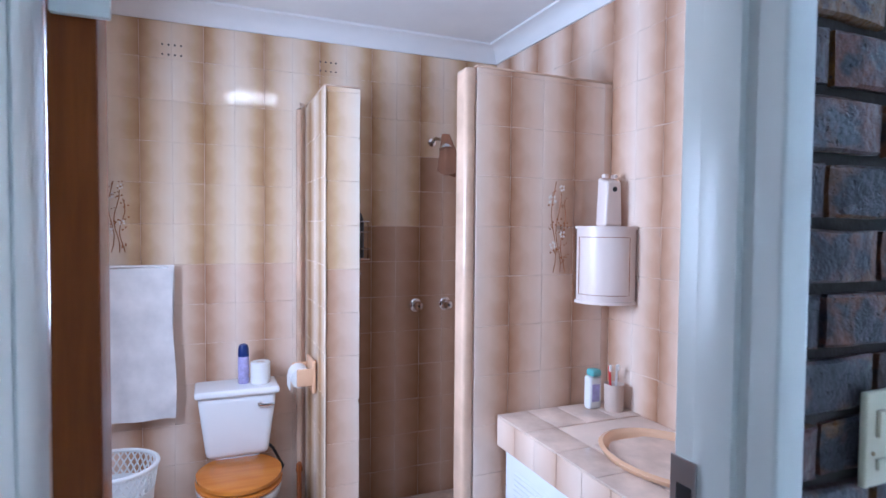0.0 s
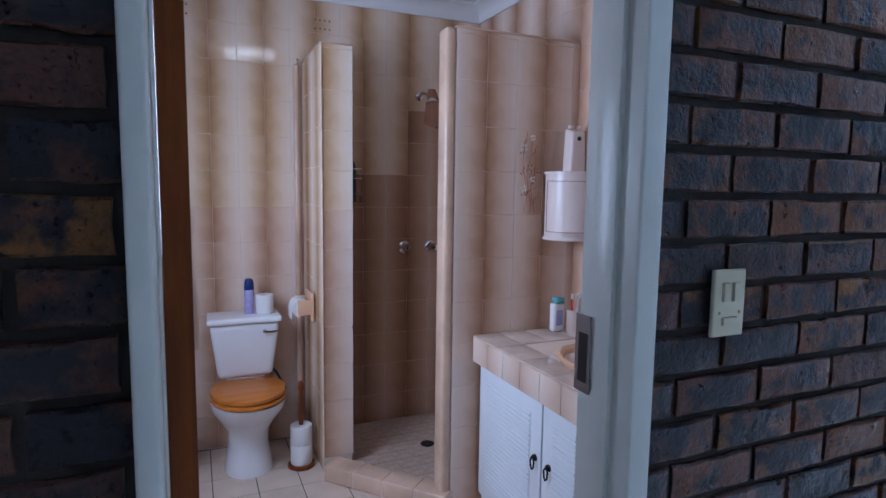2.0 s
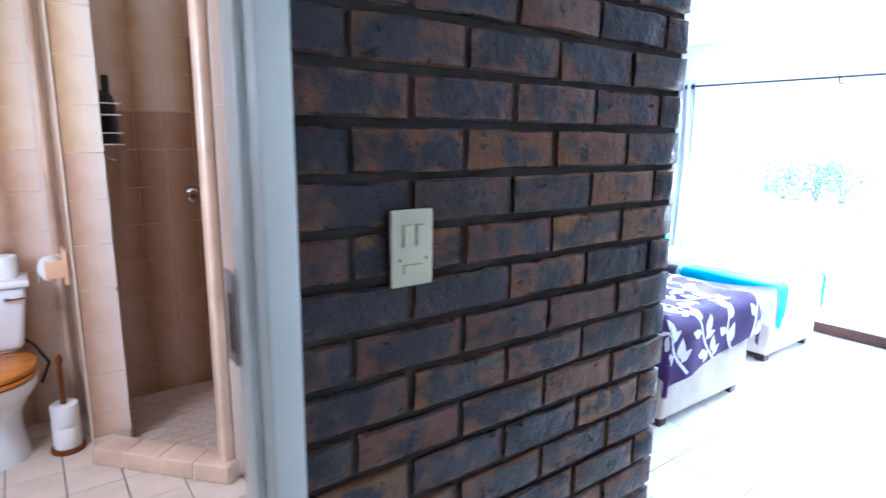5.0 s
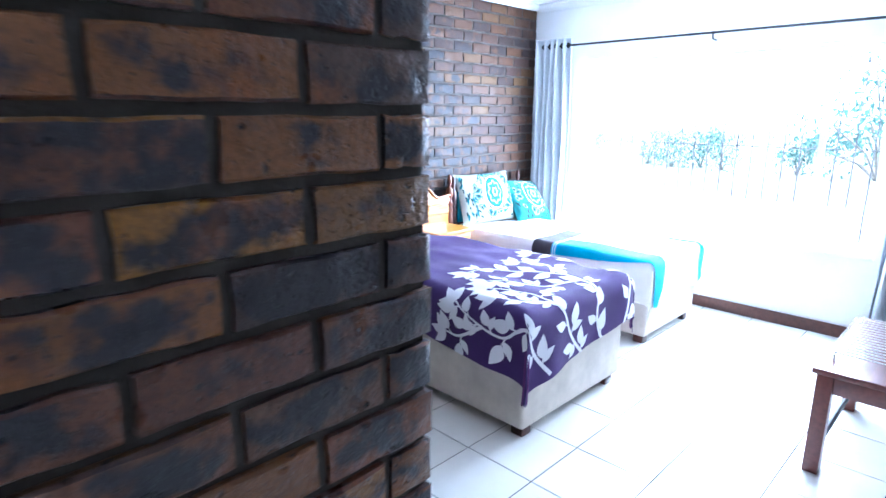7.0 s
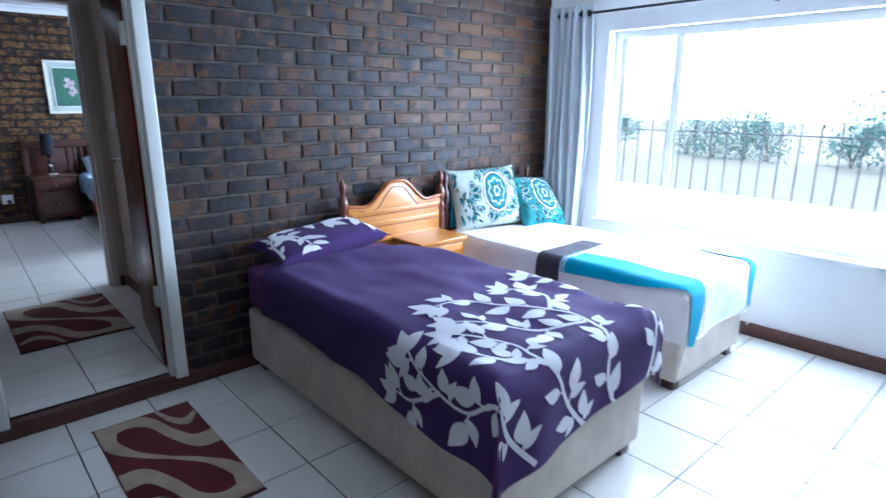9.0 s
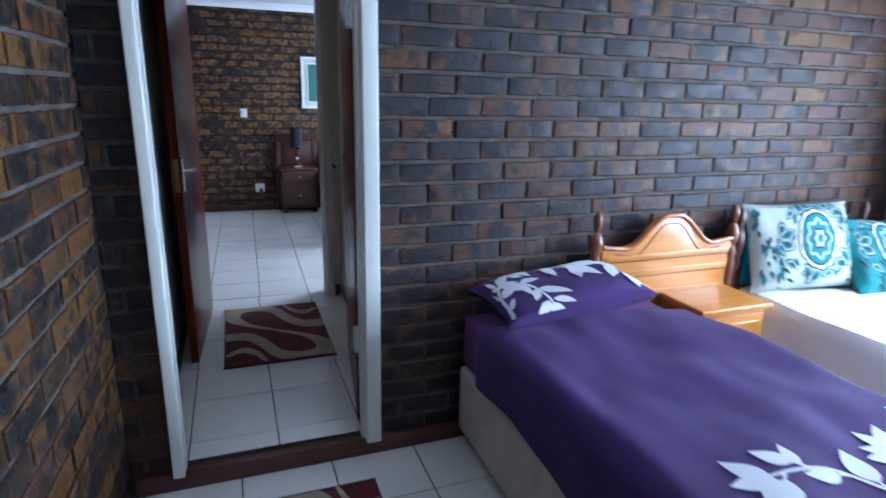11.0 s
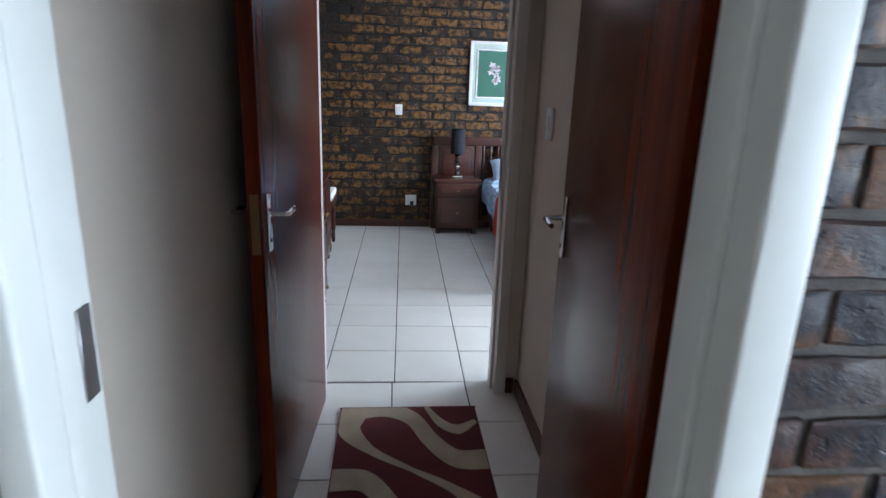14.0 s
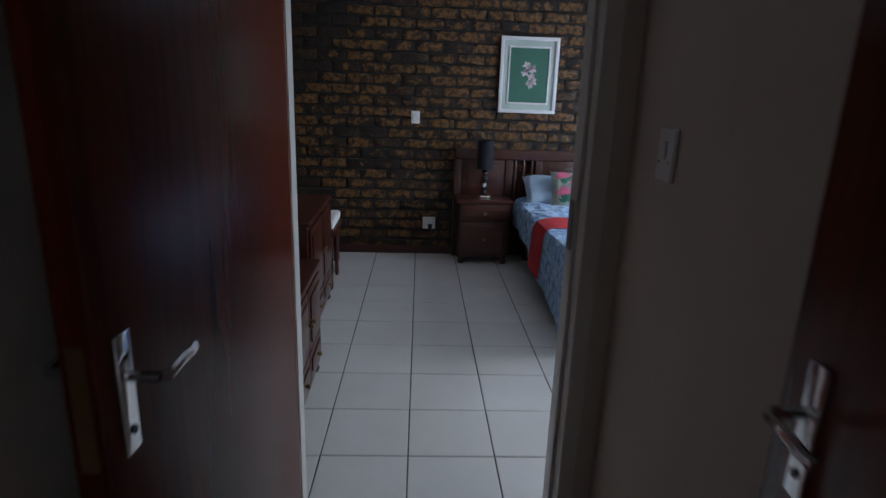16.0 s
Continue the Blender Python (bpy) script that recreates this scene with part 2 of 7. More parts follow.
M["curtain"] = fabric("pale_grey_curtain", (0.52, 0.55, 0.58), vary=0.08)
M["maroon"] = fabric("maroon_rug_pile", (0.12, 0.012, 0.018), vary=0.35, weave=350)
M["rug_cream"] = fabric("beige_rug_pile", (0.46, 0.37, 0.27), vary=0.25, weave=350)
M["red_cloth"] = fabric("red_throw", (0.55, 0.012, 0.02))
M["paper"] = plain("white_tissue_paper", (0.80, 0.78, 0.77), 0.95, vary=0.04)
M["blue_can"] = plain("navy_can_cap", (0.012, 0.03, 0.16), 0.3)
M["lilac_can"] = plain("lilac_can_print", (0.42, 0.38, 0.66), 0.3, vary=0.3, scale=40)
M["teal_plastic"] = plain("teal_plastic", (0.16, 0.42, 0.42), 0.35)
M["peach_basin"] = plain("peach_ceramic", (0.70, 0.44, 0.27), 0.12, vary=0.04)
M["stoneware"] = plain("beige_stoneware", (0.62, 0.50, 0.42), 0.4)
M["counter_tile"] = plain("counter_glazed_tile", (0.66, 0.47, 0.34), 0.15, vary=0.25, scale=5)
M["cupboard_white"] = plain("white_cupboard_paint", (0.79, 0.81, 0.84), 0.4, vary=0.04)
M["bath_floor_tile"] = plain("cream_bathroom_floor_tile", (0.66, 0.53, 0.42), 0.3, vary=0.12)
M["shower_floor"] = plain("shower_mosaic", (0.52, 0.40, 0.31), 0.4, vary=0.25, scale=25)
M["print_green"] = plain("green_picture_mount", (0.045, 0.15, 0.10), 0.6, vary=0.1)
M["print_grey"] = plain("grey_green_mount", (0.50, 0.58, 0.52), 0.7)
M["flower_pale"] = plain("pale_pink_petals", (0.78, 0.66, 0.68), 0.7)
M["flower_brown"] = plain("tan_flower_print", (0.34, 0.13, 0.045), 0.2)
M["flower_cream"] = plain("cream_flower_print", (0.88, 0.82, 0.76), 0.2)
M["pink_print"] = plain("pink_rose_print", (0.72, 0.16, 0.28), 0.8, vary=0.3, scale=20)
# Ground, leaves and bark carry the outdoor glare in paler base colours.
M["grass"] = plain("glare_paled_ground", (0.46, 0.44, 0.36), 0.95, vary=0.2, scale=9)
M["leaf"] = plain("glare_paled_leaves", (0.20, 0.38, 0.34), 0.6, vary=0.3, scale=3)
M["bark"] = plain("bark", (0.42, 0.39, 0.35), 0.9, vary=0.3)
M["bench_wood"] = wood("red_brown_bench_wood", (0.10, 0.022, 0.018), (0.20, 0.05, 0.035), 0.3, 2.5, 0, 0.4)
M["silver_bar"] = plain("grey_painted_bar", (0.34, 0.36, 0.38), 0.4)


def floor_tile_material():
    n = N("white_glazed_floor_tile")
    oi = n.t.nodes.new("ShaderNodeObjectInfo")
    pos = n.t.nodes.new("ShaderNodeNewGeometry").outputs["Position"]
    f = n.noise(3.0, pos, 4)
    col = n.ramp(f, [(0.3, (0.78, 0.755, 0.71)), (0.7, (0.86, 0.835, 0.79))])
    col = n.mix(n.math("MULTIPLY", oi.outputs["Random"], 0.25), col, (0.70, 0.67, 0.62))
    col = n.mix(n.ramp(n.noise(14.0, pos, 6), [(0.6, (0, 0, 0)), (0.9, (0.15, 0.15, 0.15))]), col, (0.42, 0.38, 0.33))
    n.bump(n.noise(6.0, pos, 3), 0.04, 0.004)
    return n.done(col, n.ramp(n.noise(5.0, pos, 4), [(0.3, (0.15, 0.15, 0.15)), (0.7, (0.23, 0.23, 0.23))]))


M["floor_tile"] = floor_tile_material()


def glass_material():
    n = N("window_glass")
    return n.done((1, 1, 1), 0.0, **{"Transmission Weight": 1.0, "IOR": 1.02})


M["glass"] = glass_material()


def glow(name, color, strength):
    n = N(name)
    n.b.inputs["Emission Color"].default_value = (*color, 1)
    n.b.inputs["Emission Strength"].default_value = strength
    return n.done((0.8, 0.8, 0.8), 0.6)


M["backdrop_glow"] = glow("glowing_sky_backdrop", (0.90, 0.98, 1.0), 4.0)
M["lamp_glow"] = glow("lit_lamp_diffuser", (1.0, 0.88, 0.73), 7.0)


# ---- mesh helpers ----
def box(bm, x0, x1, y0, y1, z0, z1):
    vs = [bm.verts.new((x, y, z)) for z in (z0, z1) for y in (y0, y1) for x in (x0, x1)]
    for f in ((0, 2, 3, 1), (4, 5, 7, 6), (0, 1, 5, 4), (1, 3, 7, 5), (3, 2, 6, 7), (2, 0, 4, 6)):
        bm.faces.new([vs[i] for i in f])
    return bm


def bevel(bm, width=0.005, segs=2):
    bmesh.ops.bevel(bm, geom=list(bm.edges), offset=width, segments=segs, profile=0.6, affect="EDGES", clamp_overlap=True)
    return bm


def rbox(x0, x1, y0, y1, z0, z1, w=0.005, segs=2):
    return bevel(box(bmesh.new(), x0, x1, y0, y1, z0, z1), w, segs)


def lathe(profile, segs=20, bm=None, at=(0, 0)):
    """A turned solid from (radius, height) pairs."""
    bm = bm or bmesh.new()
    rings = []
    for r, z in profile:
        rings.append([bm.verts.new((at[0] + max(r, 1e-4) * math.cos(2 * math.pi * i / segs), at[1] + max(r, 1e-4) * math.sin(2 * math.pi * i / segs), z)) for i in range(segs)])
    for a, b in zip(rings, rings[1:]):
        for i in range(segs):
            bm.faces.new((a[i], a[(i + 1) % segs], b[(i + 1) % segs], b[i]))
    bm.faces.new(rings[0][::-1])
    bm.faces.new(rings[-1])
    return bm


def tube(points, r, segs=8, bm=None):
    """A round rod along a line of points."""
    bm = bm or bmesh.new()
    pts = [Vector(p) for p in points]
    rings = []
    for i, p in enumerate(pts):
        d = (pts[min(i + 1, len(pts) - 1)] - pts[max(i - 1, 0)]).normalized()
        a = d.cross(Vector((0, 0, 1)) if abs(d.z) < 0.9 else Vector((1, 0, 0))).normalized()
        b = d.cross(a)
        rings.append([bm.verts.new(p + r * (math.cos(2 * math.pi * k / segs) * a + math.sin(2 * math.pi * k / segs) * b)) for k in range(segs)])
    for p, q in zip(rings, rings[1:]):
        for i in range(segs):
            bm.faces.new((p[i], p[(i + 1) % segs], q[(i + 1) % segs], q[i]))
    bm.faces.new(rings[0][::-1])
    bm.faces.new(rings[-1])
    return bm


def prism(outline, y0, y1):
    """A flat shape in x and z, thick along y."""
    bm = bmesh.new()
    a = [bm.verts.new((x, y0, z)) for x, z in outline]
    b = [bm.verts.new((x, y1, z)) for x, z in outline]
    bm.faces.new(a)
    bm.faces.new(b[::-1])
    for i in range(len(a)):
        j = (i + 1) % len(a)
        bm.faces.new((a[j], a[i], b[i], b[j]))
    return bm


def sheet(fn, nu, nv, thick=0.0):
    """A surface from fn(u, v), u and v from 0 to 1; thick closes it below."""
    bm = bmesh.new()
    g = [[bm.verts.new(fn(i / nu, j / nv)) for j in range(nv + 1)] for i in range(nu + 1)]
    for i in range(nu):
        for j in range(nv):
            bm.faces.new((g[i][j], g[i + 1][j], g[i + 1][j + 1], g[i][j + 1]))
    if thick:
        bmesh.ops.recalc_face_normals(bm, faces=list(bm.faces))
        bmesh.ops.solidify(bm, geom=list(bm.faces), thickness=thick)
    return bm


def mesh_of(name, bm, material, smooth=True):
    bmesh.ops.recalc_face_normals(bm, faces=list(bm.faces))
    me = bpy.data.meshes.new(name)
    bm.to_mesh(me)
    bm.free()
    me.materials.append(material)
    if smooth:
        me.shade_smooth()
        me.set_sharp_from_angle(angle=radians(38))
    return me


def part(name, bm, material, parent, label="", at=None):
    ob = new(name, mesh_of(name, bm, material))
    ob.parent = parent
    if at is not None:
        ob.matrix_basis = at
    return tagged(ob, label)


def thing(name, label, category, at=(0, 0, 0), turn=0, group=""):
    ob = new(name)
    ob.empty_display_size = 0.05
    ob.matrix_basis = pose(*at, 0, 0, turn)
    return tagged(ob, label, category, group)


def solid(name, bm, material, label, category, at=(0, 0, 0), turn=0, group="", kind=""):
    ob = new(name, mesh_of(name, bm, material))
    ob.matrix_basis = pose(*at, 0, 0, turn)
    return tagged(ob, label, category, group, kind)


def structure(name, bm, material, label="", category=""):
    ob = new(name, mesh_of(name, bm, material))
    return tagged(ob, label, category, "", "structure")


def boxes(*rows):
    bm = bmesh.new()
    for r in rows:
        box(bm, *r)
    return bm


# ---- plan, in metres ----
BED_FLOOR, HALL_FLOOR, BATH_FLOOR = -0.085, 0.0, 0.09
Y_DOOR_WALL, Y_BED_WALL = 0.418, 3.15
CORNER_A, CORNER_B = (1.527, 0.418), (1.605, 3.15)
X_WINDOW = 5.50
BED_CEIL = 2.36
WIN_Y0, WIN_Y1, WIN_Z0, WIN_Z1 = 0.40, 2.62, 0.51, 1.86
BATH_X0, BATH_X1, BATH_Y0, BATH_Y1, BATH_CEIL = -0.95, 1.42, 0.55, 2.87, 2.62
HALL_X0, HALL_X1, HALL_END = 1.70, 2.72, 4.93
FAR_X0, FAR_X1, FAR_Y1, FAR_CEIL = 1.20, 5.05, 8.27, 2.36

# ---- walls (cores) and floors ----
wall_bath = structure("wall_1", boxes((-1.6, -0.295, 0.432, 0.55, -0.2, 2.7), (-0.295, 0.51, 0.432, 0.55, 2.02, 2.7), (0.51, 1.52, 0.432, 0.55, -0.2, 2.7)), M["mortar_dark"], "dark face brick wall with recessed mortar joints", "wall")


def skew_core():
    bm = bmesh.new()
    pts = [(1.43, 0.552), (1.5185, 0.552), (CORNER_B[0] - 0.012, 3.158), (1.43, 3.158)]
    a = [bm.verts.new((x, y, -0.2)) for x, y in pts]
    b = [bm.verts.new((x, y, 2.7)) for x, y in pts]
    bm.faces.new(a[::-1])
    bm.faces.new(b)
    for i in range(4):
        bm.faces.new((a[i], a[(i + 1) % 4], b[(i + 1) % 4], b[i]))
    return bm


wall_side = structure("wall_2", skew_core(), M["mortar"], "dark face brick wall beside the doorway, warm light in its colour", "wall")
wall_bed = structure("wall_3", boxes((1.40, 1.762, 3.162, 3.27, -0.2, 2.7), (1.762, 2.537, 3.162, 3.27, 2.06, 2.7), (2.537, 5.75, 3.162, 3.27, -0.2, 2.7)), M["mortar"], "dark multicoloured face brick wall behind the beds", "wall")
structure("wall_window", boxes((X_WINDOW, 5.75, -1.6, WIN_Y0, -0.2, 2.7), (X_WINDOW, 5.75, WIN_Y1, 3.16, -0.2, 2.7), (X_WINDOW, 5.75, WIN_Y0, WIN_Y1, -0.2, WIN_Z0), (X_WINDOW, 5.75, WIN_Y0, WIN_Y1, WIN_Z1, 2.7)), M["white_wall"], "white plastered wall around the wide window", "wall")
# South and west walls are unseen; their tone sets the bounced light.
structure("wall_south", boxes((-1.6, 5.75, -1.75, -1.6, -0.2, 2.7)), M["tan_wall"], "unseen plain wall, tan for its bounce light", "wall")
structure("wall_west", boxes((-1.75, -1.6, -1.75, 3.2, -0.2, 2.8)), M["tan_wall"], "unseen plain wall, tan for its bounce light", "wall")
structure("wall_bath_back", boxes((BATH_X0 - 0.1, 1.52, BATH_Y1 + 0.0016, BATH_Y1 + 0.12, -0.2, 2.8)), M["pale_grout"], "striped beige glazed tile wall", "wall")
structure("wall_bath_right", boxes((BATH_X1 + 0.0016, 1.4295, 0.553, BATH_Y1 + 0.0014, -0.2, 2.75)), M["pale_grout"], "striped beige glazed tile wall", "wall")
structure("wall_bath_left", boxes((BATH_X0 - 0.12, BATH_X0, 0.55, 1.3, -0.2, 2.8), (BATH_X0 - 0.12, BATH_X0, 2.2, BATH_Y1 + 0.008, -0.2, 2.8), (BATH_X0 - 0.12, BATH_X0, 1.3, 2.2, -0.2, 1.35), (BATH_X0 - 0.12, BATH_X0, 1.3, 2.2, 2.15, 2.8)), M["counter_tile"], "beige tiled wall with an opening for an assumed window", "wall")
structure("wall_hall_left", boxes((1.60, HALL_X0, 3.27, HALL_END, -0.2, 2.7)), M["plaster"], "cream plastered passage wall", "wall")
structure("wall_hall_right", boxes((HALL_X1, 2.84, 3.27, HALL_END, -0.2, 2.7)), M["plaster"], "cream plastered passage wall", "wall")
structure("wall_hall_end", boxes((1.10, 1.81, HALL_END, 5.04, -0.2, 2.7), (2.655, 5.2, HALL_END, 5.04, -0.2, 2.7), (1.81, 2.655, HALL_END, 5.04, 2.06, 2.7)), M["plaster"], "cream plastered wall around the far doorway", "wall")
wall_far = structure("wall_far", boxes((1.05, 5.2, FAR_Y1 + 0.012, 8.42, -0.2, 2.7)), M["mortar2"], "golden and black face brick wall of the far bedroom", "wall")
wall_far_left = structure("wall_far_left", boxes((1.05, FAR_X0 - 0.012, 5.04, 8.28, -0.2, 2.7)), M["mortar2"], "golden and black face brick side wall", "wall")
structure("wall_far_right", boxes((FAR_X1, 5.2, 5.04, 5.7, -0.2, 2.7), (FAR_X1, 5.2, 7.5, 8.28, -0.2, 2.7), (FAR_X1, 5.2, 5.7, 7.5, -0.2, 0.7), (FAR_X1, 5.2, 5.7, 7.5, 1.9, 2.7)), M["white_wall"], "white plastered wall with an opening for an assumed window", "wall")

structure("ceiling_bedroom", boxes((-1.7, 5.7, -1.7, 0.50, BED_CEIL, BED_CEIL + 0.05), (1.435, 5.7, 0.50, 3.2, BED_CEIL, BED_CEIL + 0.05)), M["ceiling"], "white painted ceiling", "ceiling")
structure("ceiling_bathroom", boxes((BATH_X0 - 0.1, 1.43, 0.5, BATH_Y1 + 0.1, BATH_CEIL, BATH_CEIL + 0.05)), M["ceiling"], "white painted ceiling", "ceiling")
structure("ceiling_hall", boxes((1.6, 2.84, 3.2, 5.0, 2.36, 2.41)), M["ceiling"], "white painted ceiling", "ceiling")
structure("ceiling_far_bedroom", boxes((1.05, 5.2, 5.0, 8.4, FAR_CEIL, FAR_CEIL + 0.05)), M["ceiling"], "white painted ceiling", "ceiling")

floor_bed = structure("floor_bedroom", boxes((-1.7, 5.7, -1.7, 3.17, -0.25, BED_FLOOR - 0.003)), M["grout"], "glossy white floor tiles with dark grout lines", "floor")
floor_hall = structure("floor_hall", boxes((1.6, 5.2, 3.171, 8.4, -0.25, HALL_FLOOR - 0.003)), M["grout"], "glossy white floor tiles with dark grout lines", "floor")
floor_bath = structure("floor_bathroom", boxes((BATH_X0 - 0.1, 1.43, 0.44, BATH_Y1 + 0.1, -0.24, BATH_FLOOR - 0.003)), M["grout"], "cream bathroom floor tiles with brown grout", "floor")

# ---- cornices and skirtings ----


def cornice(name, p0, p1, inward, z, size=0.075):
    """A cove cornice along p0 to p1 under a ceiling at z; inward points into the room."""
    prof = [(0.0, 0.0), (0.0, -size), (0.012, -size)] + [(0.012 + (size - 0.012) * (1 - math.cos(a)), -size + (size - 0.012) * math.sin(a)) for a in [math.pi / 2 * k / 6 for k in range(1, 6)]] + [(size, -0.012), (size, 0.0)]
    bm = bmesh.new()
    rings = []
    for p in (p0, p1):
        rings.append([bm.verts.new((p[0] + inward[0] * d, p[1] + inward[1] * d, z + h)) for d, h in prof])
    k = len(prof)
    for i in range(k):
        bm.faces.new((rings[0][i], rings[0][(i + 1) % k], rings[1][(i + 1) % k], rings[1][i]))
    bm.faces.new(rings[0][::-1])
    bm.faces.new(rings[1])
    structure(name, bm, M["ceiling"], "white coved plaster cornice", "cornice")


cornice("trim_cornice_1", (BATH_X0, BATH_Y1 - 0.001), (BATH_X1, BATH_Y1 - 0.001), (0, -1), BATH_CEIL - 0.001, 0.09)
cornice("trim_cornice_2", (BATH_X1 - 0.001, 0.56), (BATH_X1 - 0.001, BATH_Y1), (-1, 0), BATH_CEIL - 0.001, 0.09)
cornice("trim_cornice_3", (X_WINDOW - 0.001, -1.6), (X_WINDOW - 0.001, Y_BED_WALL - 0.02), (-1, 0), BED_CEIL - 0.001, 0.06)
cornice("trim_cornice_4", (1.62, Y_BED_WALL - 0.012), (X_WINDOW, Y_BED_WALL - 0.012), (0, -1), BED_CEIL - 0.001, 0.05)
cornice("trim_cornice_5", (FAR_X0, FAR_Y1 - 0.014), (FAR_X1, FAR_Y1 - 0.014), (0, -1), FAR_CEIL - 0.001, 0.07)

structure("baseboard_window", rbox(X_WINDOW - 0.016, X_WINDOW - 0.001, -1.59, 3.12, BED_FLOOR, BED_FLOOR + 0.085, 0.004), M["skirt_wood"], "dark red-brown wooden skirting board", "skirting board")
structure("baseboard_bed", rbox(2.60, X_WINDOW - 0.02, 3.122, 3.138, BED_FLOOR, BED_FLOOR + 0.07, 0.004), M["skirt_wood"], "dark wooden skirting board", "skirting board")
structure("threshold", rbox(1.62, 2.60, 3.118, 3.172, BED_FLOOR, -0.012, 0.004), M["skirt_wood"], "dark wooden step edge below the doorway", "threshold")
structure("baseboard_hall_left", rbox(HALL_X0 + 0.001, HALL_X0 + 0.016, 3.29, HALL_END - 0.002, 0, 0.075, 0.004), M["skirt_wood"], "dark wooden skirting board", "skirting board")
structure("baseboard_hall_right", rbox(HALL_X1 - 0.016, HALL_X1 - 0.001, 3.29, HALL_END - 0.02, 0, 0.075, 0.004), M["skirt_wood"], "dark wooden skirting board", "skirting board")
structure("baseboard_hall_end", rbox(2.665, HALL_X1 - 0.02, HALL_END - 0.016, HALL_END - 0.001, 0, 0.075, 0.004), M["skirt_wood"], "dark wooden skirting board", "skirting board")
structure("baseboard_far", rbox(FAR_X0, FAR_X1, FAR_Y1 - 0.03, FAR_Y1 - 0.014, 0, 0.07, 0.004), M["dark_wood"], "dark wooden skirting board", "skirting board")

# ---- door frames and doors ----


def door_frame(name, x0, x1, y0, y1, z0, z1, face, material, label, lip=0.055, head=True, left=None):
    """A pressed steel door frame: two jambs and a head, x0 to x1 outside, with a rebate."""
    root = tagged(new(name), label, "door frame", "", "structure")
    f = face
    for side, xa, s in (("jamb", x0, 1), ("jamb", x1, -1)):
        wide = left if left and s > 0 else lip
        bm = bmesh.new()
        box(bm, *sorted((xa, xa + s * wide)), y0, y1, z0, z1)
        part(side, bevel(bm, 0.006, 3), material, root)
        part("stop", rbox(*sorted((xa + s * (wide + 0.0002), xa + s * (wide + (0.003 if left and s > 0 else 0.012)))), y0 + 0.05, y1 - 0.045, z0, z1 - 0.002, 0.002), material, root)
    if head:
        part("head", rbox(x0, x1, y0 + 0.001, y1 - 0.001, z1, z1 + lip, 0.004), material, root)
    return root


def lever_handle(parent, at, mirror=1, label="chrome lever handle"):
    plate = part("handle_plate", rbox(-0.016, 0.016, -0.004, 0.004, -0.080, 0.078, 0.003), M["chrome"], parent, label, at)
    part("lever", tube([(0, -0.004, 0.022), (0, -0.042, 0.022), (0.012 * mirror, -0.049, 0.021), (0.045 * mirror, -0.050, 0.025), (0.078 * mirror, -0.047, 0.019), (0.092 * mirror, -0.045, 0.021)], 0.0068), M["chrome"], plate)
    # Black disc on the plate for the dark inside of the keyhole.
    part("keyhole", lathe([(0.006, 0), (0.006, 0.002)], 10), M["black_plastic"], plate, "", pose(0, -0.0042, -0.05, 90, 0, 0))


def door_leaf(name, label, at, turn, width, height, edge, gap=0.0):
    """A flush timber leaf: hinge at the origin, running along +x, 40 mm thick along y."""
    root = tagged(new(name), label, "door", "", "structure")
    root.matrix_basis = pose(*at, 0, 0, turn)
    part("leaf", rbox(0, width, -0.02, 0.02, 0.004, height, 0.003), M["door_wood"], root)
    part("lock_edge", rbox(width + 0.0003, width + 0.003, -0.019, 0.019, 0.006, height - 0.002, 0.0008, 1), edge, root, "paler door edge")
    part("hinge_edge", rbox(-0.003, -0.0003, -0.019, 0.019, 0.006, height - 0.002, 0.0008, 1), edge, root, "plain door edge")
    part("latch_plate", rbox(width + 0.0031, width + 0.005, -0.011, 0.011, 0.91, 1.07, 0.0005, 1), M["tarnished_brass"], root, "tarnished brass latch plate")
    return root


bath_frame = door_frame("door_frame_1", -0.298, 0.512, 0.365, 0.518, BED_FLOOR, 2.0, 0, M["frame_paint"], "pale green-white steel door frame set in dark brick", 0.050, left=0.030)
part("strike_plate", rbox(0.4445, 0.4475, 0.462, 0.506, 1.14, 1.29, 0.001, 1), M["dull_steel"], bath_frame, "steel strike plate")
# Black slab on the plate in place of the slot's shaded depth.
part("strike_slot", rbox(0.4435, 0.4444, 0.468, 0.494, 1.16, 1.255, 0.0003, 1), M["black_plastic"], bath_frame)
part("hinge", rbox(-0.262, -0.215, 0.506, 0.5155, 1.775, 1.89, 0.003), M["frame_paint"], bath_frame, "painted hinge")
structure("threshold_bath", rbox(-0.262, 0.458, 0.37, 0.515, BED_FLOOR, BATH_FLOOR - 0.001, 0.006), M["counter_tile"], "beige tiled step at the bathroom door", "step")
# Filler strip added to shut out bathroom light showing past the jamb's bevel.
part("rebate", boxes((-0.292, -0.2684, 0.500, 0.5187, BATH_FLOOR, 1.998)), M["frame_paint"], bath_frame)
bath_leaf = door_leaf("door_1", "brown timber bathroom door standing open inward", (-0.2475, 0.5220, BATH_FLOOR), 97, 0.72, 1.98, M["door_edge"])

hall_frame = door_frame("door_frame_2", 1.752, 2.547, 3.080, 3.218, -0.012, 2.0, 0, M["frame_paint"], "pale white steel door frame between brick wall and passage", 0.060, left=0.041)
part("strike_plate", rbox(1.7935, 1.7965, 3.176, 3.204, 0.99, 1.10, 0.001, 1), M["dull_steel"], hall_frame, "steel strike plate")
for hz in (0.36, 1.62):
    part("hinge", rbox(2.462, 2.4865, 3.175, 3.222, hz, hz + 0.10, 0.003), M["frame_paint"], hall_frame, "painted hinge")
